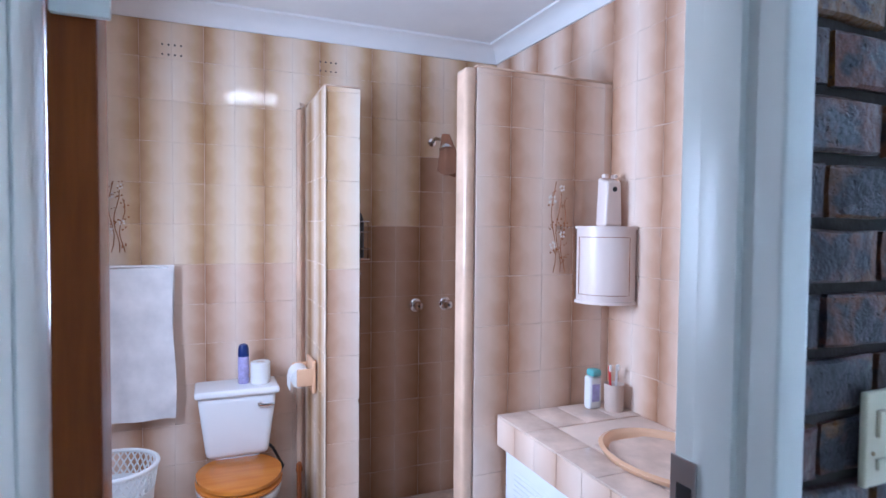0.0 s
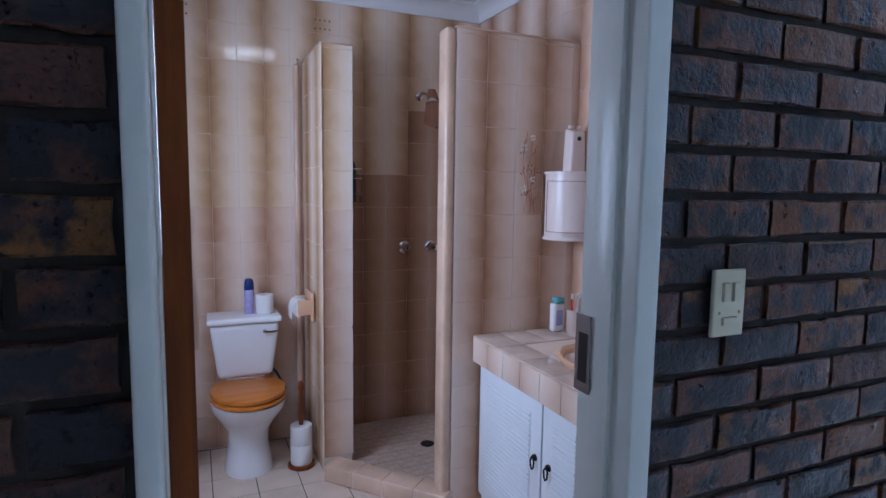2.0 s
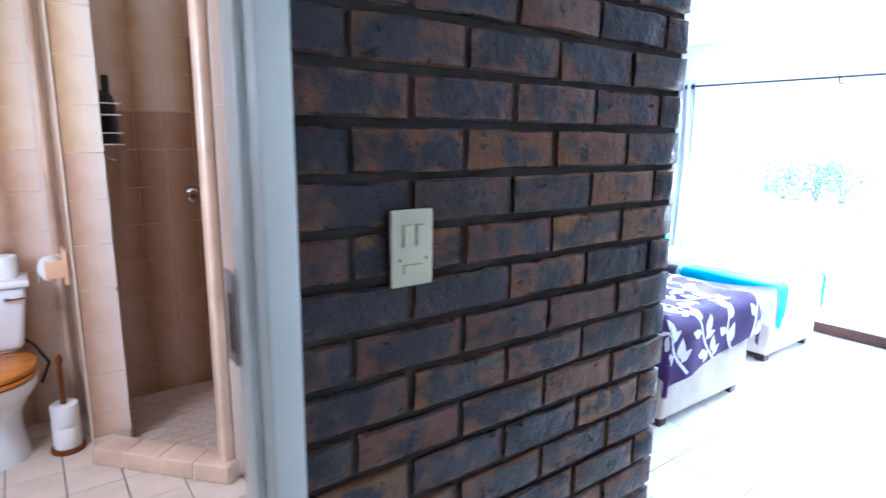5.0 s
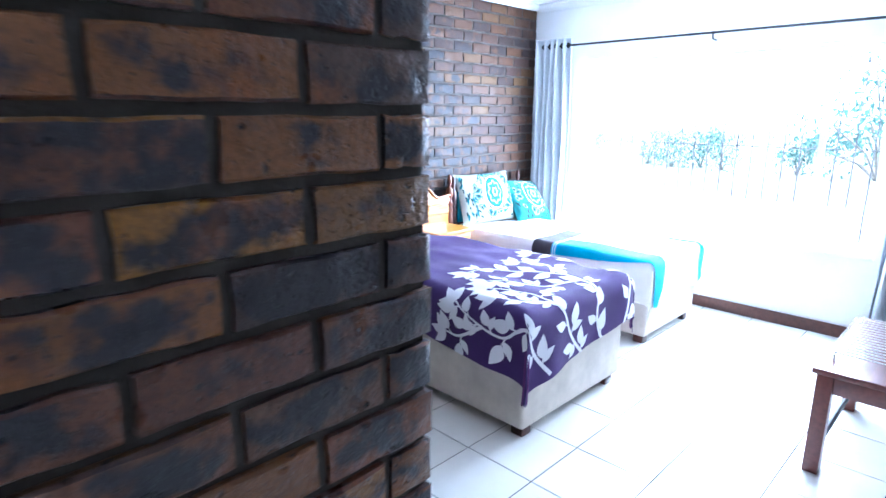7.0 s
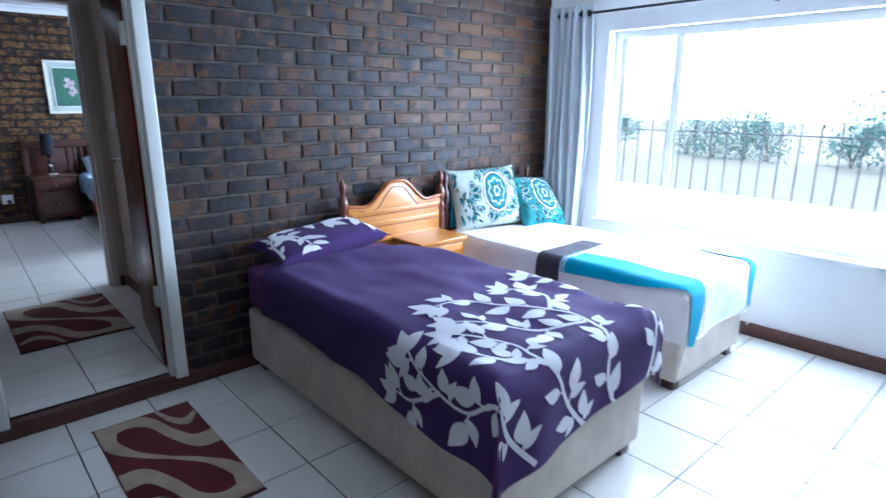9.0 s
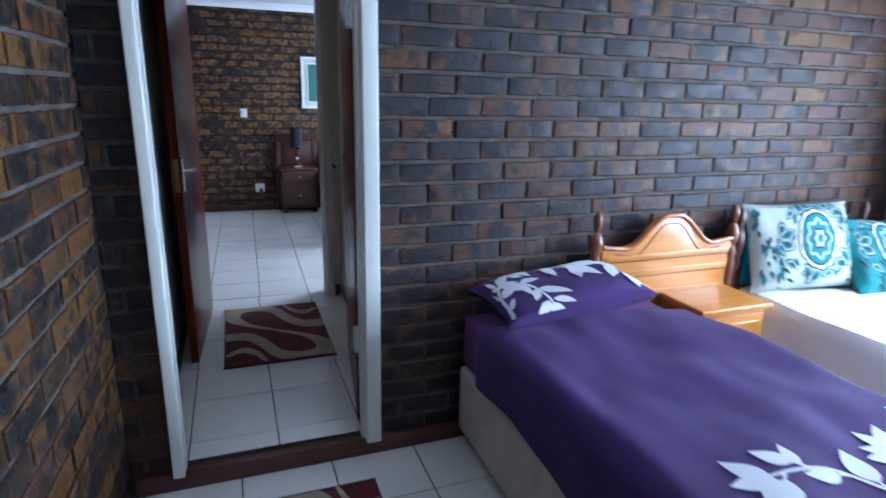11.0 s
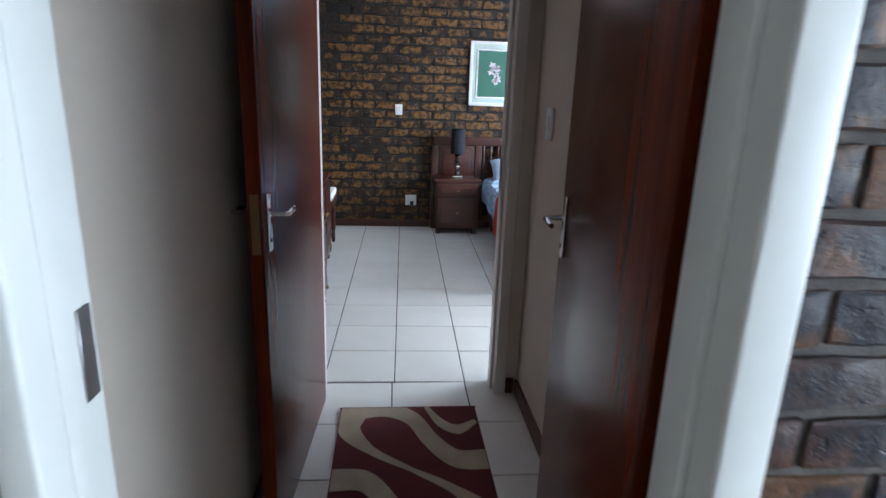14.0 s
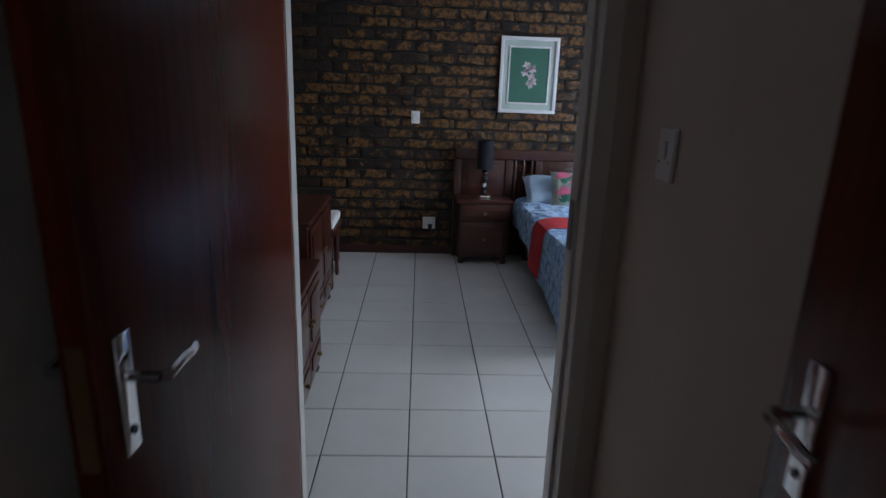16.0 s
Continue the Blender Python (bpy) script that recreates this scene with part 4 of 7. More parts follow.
def corner_cabinet():
    """Small wall cabinet in the corner with a bowed front."""
    z0, z1 = 1.30, 1.605
    root = thing("corner_cabinet", "small cream plastic corner cabinet with a bowed door", "wall cabinet", (BATH_X1 - 0.008, 1.838, 0))

    def plan(grow, n=10):
        return [(0.0, 0.0), (-0.165 - grow, 0.0)] + [(-(0.165 + grow) * math.cos(a) * (1.0 + 0.16 * math.sin(2 * a)), -(0.155 + grow) * math.sin(a) * (1.0 + 0.16 * math.sin(2 * a))) for a in [math.pi / 2 * k / n for k in range(n + 1)]]

    def slab(za, zb, grow):
        bm = bmesh.new()
        pts = plan(grow)[0:1] + plan(grow)[2:]
        a = [bm.verts.new((x, y, za)) for x, y in pts]
        b = [bm.verts.new((x, y, zb)) for x, y in pts]
        bm.faces.new(a[::-1])
        bm.faces.new(b)
        for i in range(len(a)):
            j = (i + 1) % len(a)
            bm.faces.new((a[i], a[j], b[j], b[i]))
        return bm
    part("body", slab(z0 + 0.012, z1 - 0.012, 0.0), M["cabinet_cream"], root)
    part("top", slab(z1 - 0.0118, z1, 0.008), M["cabinet_cream"], root)
    part("bottom", slab(z0, z0 + 0.0118, 0.008), M["cabinet_cream"], root)

    def door(u, v):
        a = 0.16 + u * (math.pi / 2 - 0.32)
        k = 1.0 + 0.16 * math.sin(2 * a)
        return (-(0.172) * math.cos(a) * k, -0.162 * math.sin(a) * k, z0 + 0.025 + v * (z1 - z0 - 0.05))
    front = part("door", sheet(door, 14, 2, 0.004), M["cabinet_cream"], root, "bowed cream door")
    ring = [(0.05 + 0.9 * k / 12, 0.05) for k in range(13)] + [(0.95, 0.05 + 0.88 * k / 4) for k in range(1, 5)]
    ring += [(0.95 - 0.9 * k / 12, 0.93) for k in range(1, 13)] + [(0.05, 0.93 - 0.88 * k / 4) for k in range(1, 5)]
    part("door_line", tube([(Vector(door(u, v)) * 1.0) + Vector((-0.0042, -0.0042, 0)) for u, v in ring], 0.0013, 6), M["flower_brown"], front, "tan line round the door")
    fresh = thing("air_freshener", "white automatic air freshener on the corner cabinet", "air freshener", (BATH_X1 - 0.075, 1.765, z1))
    bm = boxes((-0.042, 0.042, -0.032, 0.032, 0, 0.195))
    for v in bm.verts:
        if v.co.z > 0.1:
            v.co.x *= 0.80
            if v.co.y < 0:
                v.co.z -= 0.02
    part("case", bevel(bm, 0.012, 3), M["cabinet_cream"], fresh)
    part("nozzle", lathe([(0.010, 0), (0.010, 0.003), (0.004, 0.004)], 14), M["black_plastic"], fresh, "dark spray nozzle", pose(0, -0.0325, 0.145, 90, 0, 0))
    for sx in (-1, 1):
        part("ear", rbox(sx * 0.022 - 0.009, sx * 0.022 + 0.009, -0.012, 0.012, 0.190, 0.205, 0.005, 2), M["cabinet_cream"], fresh)


corner_cabinet()


def flower_print(at, label, h=0.36, seed=1):
    """A flowering branch printed on the tiles, as thin raised glaze."""
    rng = random.Random(seed)
    root = thing("flower_decal", label, "tile print", at)
    bm = bmesh.new()
    for k in range(3):
        x = (k - 1) * 0.022
        pts = [(x + 0.012 * math.sin(i * 0.9 + k), 0.0, h * (i / 8) * (1 - 0.12 * k)) for i in range(9)]
        tube(pts, 0.0018, 4, bm)
    part("stem", bm, M["flower_brown"], root, "tan stems")

    def petals(n, size, cx, cz, bm):
        for i in range(n):
            a = 2 * math.pi * i / n + rng.random()
            c = [(cx + size * (0.25 * math.cos(a + t) + 0.55 * math.cos(a)) * 1.0, cz + size * (0.25 * math.sin(a + t) + 0.55 * math.sin(a))) for t in [2 * math.pi * q / 7 for q in range(7)]]
            vs = [bm.verts.new((x, -0.0012, z)) for x, z in c]
            ws = [bm.verts.new((x, 0.0005, z)) for x, z in c]
            bm.faces.new(vs)
            for q in range(7):
                bm.faces.new((vs[q], vs[(q + 1) % 7], ws[(q + 1) % 7], ws[q]))
    for cx, cz, s in ((-0.030, h * 0.80, 0.026), (0.015, h * 0.93, 0.017), (-0.026, h * 0.30, 0.020), (0.020, h * 0.42, 0.018)):
        bm = bmesh.new()
        petals(5, s, cx, cz, bm)
        part("blossom", bm, M["flower_cream"], root, "cream blossom")
    bm = bmesh.new()
    for i in range(26):
        petals(2, rng.uniform(0.011, 0.017), rng.uniform(-0.040, 0.042), rng.uniform(0.02, h), bm)
    part("leaves", bm, M["flower_brown"], root, "tan leaves")


flower_print((1.16, 1.8405, 1.42), "cream and tan blossom print on the shower wall tiles", 0.36, 2)
flower_print((-0.50, BATH_Y1 - 0.0095, 1.47), "tan blossom print on the tiles above the towel", 0.32, 5)


def vent_holes(x, z):
    root = thing("wall_vent", "air vent of eight small dark holes in the tiles", "vent", (x, BATH_Y1 - 0.0085, z), 0, "wall vents")
    # Flat black discs stand in for the shade inside the vent holes.
    me = mesh_of("hole", lathe([(0.0045, 0), (0.0045, 0.0012)], 10), M["black_plastic"])
    for i in range(4):
        for j in range(2):
            ob = new("hole", me)
            ob.parent = root
            ob.matrix_basis = pose((i - 1.5) * 0.026, 0, (j - 0.5) * 0.045, 90, 0, 0)


vent_holes(-0.27, 2.40)
vent_holes(0.45, 2.405)
solid("drain_pipe", tube([(0.30, BATH_Y1 - 0.035, BATH_FLOOR), (0.30, BATH_Y1 - 0.035, 2.17), (0.315, BATH_Y1 - 0.035, 2.20)], 0.014, 14), M["counter_tile"], "cream painted pipe in the corner beside the toilet", "pipe")
solid("water_hose", tube([(0.12, 2.80, 0.56), (0.17, 2.82, 0.50), (0.22, 2.83, 0.40), (0.18, 2.84, 0.30)], 0.007, 8), M["black_plastic"], "dark flexible water hose behind the toilet", "hose")

# ---- switches and sockets ----


def wall_plate(name, label, category, at, turn, w, h, material, bits):
    root = thing(name, label, category, at, turn)
    part("plate", rbox(-w / 2, w / 2, -0.011, 0.0, -h / 2, h / 2, 0.004, 3), material, root)
    for x, z, bw, bh, proud in bits:
        part("rocker", rbox(x - bw / 2, x + bw / 2, -0.011 - proud, -0.0108, z - bh / 2, z + bh / 2, 0.0015, 2), material, root)
        # Darker rim slab painting in the shade of the gap round each rocker.
        part("gap", rbox(x - bw / 2 - 0.0009, x + bw / 2 + 0.0009, -0.0116, -0.0109, z - bh / 2 - 0.0009, z + bh / 2 + 0.0009, 0.0002, 1), M["switch_gap_shade"], root)
    for sx in (-1, 1):
        part("screw", lathe([(0.0032, 0), (0.0032, 0.0012)], 10), M["brass"], root, "brass screw", pose(sx * w * 0.32, -0.0111, -h * 0.14, 90, 0, 0))
    return root


wall_plate("light_switch", "aged cream three-rocker light switch on dark brick", "light switch", (0.728, Y_DOOR_WALL - 0.006, 1.308), 0, 0.083, 0.132, M["cream_plastic"], [(-0.013, 0.022, 0.016, 0.036, 0.006), (0.013, 0.022, 0.016, 0.036, 0.006), (0.0, -0.035, 0.038, 0.014, 0.005)])
wall_plate("light_switch", "white light switch on the cream passage wall", "light switch", (HALL_X1 - 0.001, 4.70, 1.235), -90, 0.075, 0.118, M["white_plastic"], [(0.0, 0.01, 0.018, 0.036, 0.005)])
wall_plate("light_switch", "small white light switch on golden brick", "light switch", (2.193, FAR_Y1 - 0.005, 1.15), 0, 0.07, 0.10, M["white_plastic"], [(-0.012, 0.006, 0.014, 0.03, 0.005), (0.012, 0.006, 0.014, 0.03, 0.005)])
socket = wall_plate("wall_socket", "white wall socket with a black plug on golden brick", "socket", (2.326, FAR_Y1 - 0.005, 0.27), 0, 0.108, 0.104, M["white_plastic"], [(-0.03, 0.03, 0.018, 0.022, 0.004), (0.03, 0.03, 0.018, 0.022, 0.004)])
plug = solid("plug", bevel(boxes((-0.018, 0.018, -0.04, 0.0, -0.018, 0.018)), 0.006, 2), M["black_plastic"], "black plug in the wall socket", "plug", (2.335, FAR_Y1 - 0.0165, 0.245))

# ---- main bedroom: window, curtains ----


def window():
    root = tagged(new("window_1"), "wide white framed window with burglar bars", "window", "", "structure")
    x = X_WINDOW + 0.10
    for y0, y1, z0, z1 in ((WIN_Y0, WIN_Y1, WIN_Z0 + 0.0, WIN_Z0 + 0.05), (WIN_Y0, WIN_Y1, WIN_Z1 - 0.05, WIN_Z1), (WIN_Y0, WIN_Y0 + 0.05, WIN_Z0 + 0.05, WIN_Z1 - 0.05), (WIN_Y1 - 0.05, WIN_Y1, WIN_Z0 + 0.05, WIN_Z1 - 0.05), (2.13, 2.17, WIN_Z0 + 0.05, WIN_Z1 - 0.05), (0.77, 0.81, WIN_Z0 + 0.05, WIN_Z1 - 0.05)):
        part("window_frame", rbox(x, x + 0.05, y0, y1, z0, z1, 0.004), M["white_plastic"], root)
    for y0, y1 in ((WIN_Y0 + 0.05, 0.77), (0.81, 2.13), (2.17, WIN_Y1 - 0.05)):
        pane = part("pane", boxes((x + 0.02, x + 0.026, y0, y1, WIN_Z0 + 0.05, WIN_Z1 - 0.05)), M["glass"], root)
        pane.visible_shadow = False
    part("window_sill", rbox(X_WINDOW - 0.025, x, WIN_Y0 - 0.03, WIN_Y1 + 0.03, WIN_Z0 - 0.03, WIN_Z0 - 0.001, 0.006), M["white_plastic"], root)
    y = WIN_Y0 + 0.10
    while y < WIN_Y1 - 0.06:
        part("bar", tube([(x + 0.10, y, WIN_Z0 + 0.001), (x + 0.10, y, WIN_Z1 - 0.001)], 0.005, 6), M["silver_bar"], root)
        y += 0.108
    for z in (1.175,):
        part("cross_bar", tube([(x + 0.10, WIN_Y0 + 0.001, z), (x + 0.10, WIN_Y1 - 0.001, z)], 0.005, 6), M["silver_bar"], root)


window()


def curtains():
    zr = 1.985
    xr = X_WINDOW - 0.075
    rod = thing("curtain_rod", "thin dark steel curtain rod above the window", "curtain rod", (xr, 1.5, zr))
    part("rod", tube([(0, -1.65, 0), (0, 1.50, 0)], 0.009, 10), M["black_iron"], rod)
    for y in (-1.66, 1.51):
        part("finial", lathe([(0.004, -0.02), (0.016, -0.010), (0.018, 0.0), (0.016, 0.010), (0.004, 0.02)], 12), M["black_iron"], rod, "", pose(0, y, 0, 90, 0, 0))
    for y in (0.03, -1.3):
        part("bracket", tube([(0.0, y, 0.012), (0.0, y, -0.04), (0.035, y, -0.045), (0.074, y, -0.045)], 0.006, 8), M["black_iron"], rod)
    for ya, yb, lbl in ((2.72, 3.10, "pale grey eyelet curtain gathered beside the brick wall"), (-0.05, 0.34, "pale grey eyelet curtain gathered at the window's end")):
        def fold(u, v, ya=ya, yb=yb):
            amp = 0.032 + 0.014 * (1 - v)
            return (xr + amp * math.sin(u * 34.0 + 0.5 * math.sin(v * 4)) + 0.008 * math.sin(u * 11), ya + (yb - ya) * u + 0.012 * math.sin(v * 6 + u * 9), BED_FLOOR + 0.03 + v * (zr + 0.03 - BED_FLOOR))
        c = solid("curtain", sheet(fold, 90, 16, 0.0025), M["curtain"], lbl, "curtain", group="window curtains")
        for k in range(6):
            yy = ya + (yb - ya) * (k + 0.5) / 6
            part("eyelet", lathe([(0.024, -0.003), (0.026, 0), (0.024, 0.003), (0.016, 0.003), (0.016, -0.003)], 16), M["black_iron"], c, "dark eyelet ring", pose(xr, yy, zr, 90, 0, 0))


curtains()

# ---- cloth over beds ----


def drape(x0, x1, y0, y1, top, r=0.05, wave=0.006, puff=0.012, seed=0.0):
    """Maps cloth coordinates (a across, b along, metres from the top's edges) onto a bed."""
    def edge(s, lo, hi):
        """Distance along the cloth to (place, drop)."""
        if s < lo:
            e, sign, base = lo - s, -1, lo
        elif s > hi:
            e, sign, base = s - hi, 1, hi
        else:
            return s, 0.0
        q = r * math.pi / 2
        if e < q:
            t = e / r
            return base + sign * r * math.sin(t), r * (1 - math.cos(t))
        return base + sign * (r + 0.02 * (e - q)), r + (e - q)

    def place(a, b, lift=0.0):
        x, dx = edge(a, x0 + r, x1 - r)
        y, dy = edge(b, y0 + r, y1)
        big, small = max(dx, dy), min(dx, dy)
        n = noise.noise(Vector((a * 3.1 + seed, b * 3.1, 0.3)))
        m = noise.noise(Vector((a * 8.0 + seed, b * 5.0, 1.7)))
        flat = 1.0 if big < r else 0.0
        z = top - big - 0.45 * small + (puff * n + wave * m) * (0.35 + 0.65 * flat) + lift * flat
        fold = 0.014 * math.sin(9 * (b if dx > dy else a) + 3 * n) * min(1.0, big / 0.2)
        out = fold + (lift if big >= r else lift * big / r)
        if dx > r * 0.3 and dx >= dy:
            x += math.copysign(1, x - (x0 + x1) / 2) * out
        if dy > r * 0.3 and dy > dx:
            y -= out
        return Vector((x, y, z))
    return place


def cloth(place, a0, a1, b0, b1, step=0.03, thick=0.012, lift=0.0, hem=None):
    na, nb = max(2, int((a1 - a0) / step)), max(2, int((b1 - b0) / step))

    def fn(u, v):
        a, b = a0 + (a1 - a0) * u, b0 + (b1 - b0) * v
        if hem:
            a, b = hem(a, b)
        return place(a, b, lift)
    bm = sheet(fn, na, nb)
    return bm


def leaf_outline(cx, cy, ang, ln, wd, n=7):
    """A pointed leaf as rows of left and right points."""
    c, s = math.cos(ang), math.sin(ang)
    rows = []
    for i in range(n + 1):
        t = i / n
        w = wd * math.sin(math.pi * t ** 0.8) * (1 - 0.15 * t)
        px, py = t * ln, 0.06 * ln * math.sin(math.pi * t)
        rows.append([(cx + c * px - s * (py + w), cy + s * px + c * (py + w)), (cx + c * px - s * py, cy + s * px + c * py), (cx + c * px - s * (py - w), cy + s * px + c * (py - w))])
    return rows


def strip(bm, rows, place, lift):
    vs = [[bm.verts.new(place(a, b, lift)) for a, b in row] for row in rows]
    for p, q in zip(vs, vs[1:]):
        for i in range(len(p) - 1):
            bm.faces.new((p[i], p[i + 1], q[i + 1], q[i]))


def branch(bm, place, pts, width, lift):
    rows = []
    for i, (a, b) in enumerate(pts):
        p, q = pts[max(0, i - 1)], pts[min(len(pts) - 1, i + 1)]
        d = math.hypot(q[0] - p[0], q[1] - p[1]) or 1
        nx, ny = -(q[1] - p[1]) / d, (q[0] - p[0]) / d
        w = width * (1 - 0.6 * i / len(pts))
        rows.append([(a + nx * w, b + ny * w), (a - nx * w, b - ny * w)])
    strip(bm, rows, place, lift)


def curve(p0, p1, bend, n=12):
    out = []
    dx, dy = p1[0] - p0[0], p1[1] - p0[1]
    for i in range(n + 1):
        t = i / n
        k = bend * math.sin(math.pi * t)
        out.append((p0[0] + dx * t - dy * k, p0[1] + dy * t + dx * k))
    return out


def smooth_line(pts, n=10):
    out = []
    for i in range(len(pts) - 1):
        p0, p1, p2, p3 = pts[max(0, i - 1)], pts[i], pts[i + 1], pts[min(len(pts) - 1, i + 2)]
        for k in range(n):
            t = k / n
            out.append(tuple(0.5 * ((2 * p1[c]) + (-p0[c] + p2[c]) * t + (2 * p0[c] - 5 * p1[c] + 4 * p2[c] - p3[c]) * t * t + (-p0[c] + 3 * p1[c] - 3 * p2[c] + p3[c]) * t ** 3) for c in (0, 1)))
    out.append(pts[-1])
    return out


def vine(place, stem, rng, size=0.10, lift=0.002, gap=0.062, thick=0.010):
    """A printed stem through the given points, with stalked leaves to either side."""
    bm = bmesh.new()
    pts = smooth_line(stem, 10)
    branch(bm, place, pts, thick, lift)
    run, side, n = 0.0, 1, 0
    for p, q in zip(pts, pts[1:]):
        run += math.hypot(q[0] - p[0], q[1] - p[1])
        if run < gap:
            continue
        run, side, n = 0.0, -side, n + 1
        d = math.atan2(q[1] - p[1], q[0] - p[0]) + side * rng.uniform(0.55, 0.95)
        stalk = rng.uniform(0.015, 0.05)
        tip = (q[0] + stalk * math.cos(d), q[1] + stalk * math.sin(d))
        branch(bm, place, [q, ((q[0] + tip[0]) / 2, (q[1] + tip[1]) / 2), tip], 0.005, lift + 0.0003)
        ln = size * rng.uniform(0.80, 1.15)
        strip(bm, leaf_outline(*tip, d, ln, ln * 0.30, 9), place, lift + 0.0006 + 0.0003 * (n % 3))
        if stalk > 0.03:
            ln *= 0.8
            e = d + side * 0.9
            strip(bm, leaf_outline((q[0] + tip[0]) / 2, (q[1] + tip[1]) / 2, e, ln, ln * 0.25, 9), place, lift + 0.0015)
    d = math.atan2(pts[-1][1] - pts[-2][1], pts[-1][0] - pts[-2][0])
    for turn in (-0.8, 0.0, 0.8):
        strip(bm, leaf_outline(*pts[-1], d + turn, size, size * 0.26, 9), place, lift + 0.0018 + 0.0002 * turn)
    return bm


def spray_of_leaves(place, p0, p1, bend, rng, size=0.085, lift=0.003, every=2, side=None):
    bm = bmesh.new()
    pts = curve(p0, p1, bend, 18)
    branch(bm, place, pts, 0.011, lift)
    for i in range(2, 19, every):
        a, b = pts[i]
        d = math.atan2(pts[i][1] - pts[i - 1][1], pts[i][0] - pts[i - 1][0])
        for sg in (-1, 1):
            ang = d + sg * rng.uniform(0.45, 1.15)
            ln = size * rng.uniform(0.65, 1.3)
            strip(bm, leaf_outline(a + 0.012 * math.cos(ang), b + 0.012 * math.sin(ang), ang, ln, ln * 0.23), place, lift + 0.0006 * (i % 3))
    d = math.atan2(pts[-1][1] - pts[-2][1], pts[-1][0] - pts[-2][0])
    strip(bm, leaf_outline(*pts[-1], d, size * 1.2, size * 0.3), place, lift)
    return bm


def divan(name, label, x0, x1, y0, y1, z_top, group):
    root = thing(name, label, "bed", ((x0 + x1) / 2, (y0 + y1) / 2, BED_FLOOR), 0, group)
    w, d = (x1 - x0) / 2, (y1 - y0) / 2
    part("base", rbox(-w, w, -d, d, 0.055, 0.36, 0.03, 4), M["cream_cloth"], root, "cream padded base")
    part("mattress", rbox(-w + 0.01, w - 0.01, -d + 0.01, d, 0.362, z_top - BED_FLOOR - 0.02, 0.04, 4), M["plum"] if "purple" in label else M["white_cloth"], root)
    for sx in (-1, 1):
        for sy in (-1, 1):
            part("leg", bevel(boxes((sx * (w - 0.07) - 0.035, sx * (w - 0.07) + 0.035, sy * (d - 0.06) - 0.035, sy * (d - 0.06) + 0.035, 0, 0.056)), 0.006, 2), M["dark_wood"], root, "dark wooden leg")
    return root


bed1 = divan("single_bed", "single divan bed with cream base and purple bedding", 2.895, 3.805, 1.235, 3.105, 0.53, "single beds")
place1 = drape(2.855, 3.845, 1.195, 2.90, 0.568, 0.085, 0.009, 0.027)


def hem1(a, b):
    lim = 2.855 - 0.20 - 0.10 * max(0.0, min(1.0, (2.2 - b) / 1.0))
    a = max(a, lim)
    oa, ob = 2.855 - a, 1.195 - b
    reach = math.hypot(oa, ob)
    if oa > 0 and ob > 0 and reach > 0.36:
        a, b = 2.855 - oa * 0.36 / reach, 1.195 - ob * 0.36 / reach
    return a, max(b, 1.195 - 0.33 + 0.13 * max(0.0, min(1.0, (a - 2.9) / 0.9)))


duvet = thing("duvet", "deep purple duvet with white leaf print spread on the bed", "duvet", (3.35, 2.05, 0.50))
DUVET_INV = Matrix.Translation((-3.35, -2.05, -0.50))
bm = cloth(place1, 2.855 - 0.34, 3.845 + 0.22, 1.195 - 0.34, 2.80, 0.020, hem=hem1)
bm.transform(DUVET_INV)
bmesh.ops.recalc_face_normals(bm, faces=list(bm.faces))
part("cover", bm, M["purple"], duvet)
bm = cloth(place1, 2.855 - 0.32, 3.845 + 0.20, 1.195 - 0.32, 2.79, 0.05, hem=hem1, lift=-0.012)
bm.transform(DUVET_INV)
part("lining", bm, M["plum"], duvet)
rng = random.Random(11)
VINES = [[(2.99, 0.96), (2.87, 1.10), (2.776, 1.289), (2.715, 1.41), (2.75, 1.60), (2.83, 1.79)],
         [(3.33, 0.93), (3.18, 1.09), (3.09, 1.30), (3.10, 1.48), (2.98, 1.70)],
         [(3.48, 0.93), (3.42, 1.17), (3.47, 1.33), (3.49, 1.52), (3.37, 1.77), (3.27, 1.97), (3.10, 2.00)],
         [(3.66, 0.98), (3.75, 1.22), (3.83, 1.46), (3.80, 1.80), (3.72, 2.04)],
         [(3.09, 1.28), (2.98, 1.42), (2.92, 1.56)],
         [(3.48, 1.42), (3.30, 1.50), (3.18, 1.66), (3.05, 1.78)],
         [(3.46, 1.62), (3.58, 1.78), (3.52, 1.98)],
         [(2.74, 1.55), (2.66, 1.72), (2.66, 1.84)]]
for stem in VINES:
    bm = vine(lambda a, b, lift: place1(*hem1(a, b), lift), [(a + 0.03, b - 0.05 - 0.20 * max(0.0, b - 1.3)) for a, b in stem], rng, 0.108, 0.0022, 0.070)
    bm.transform(DUVET_INV)
    part("leaf_print", bm, M["leaf_white"], duvet, "white leaf print")


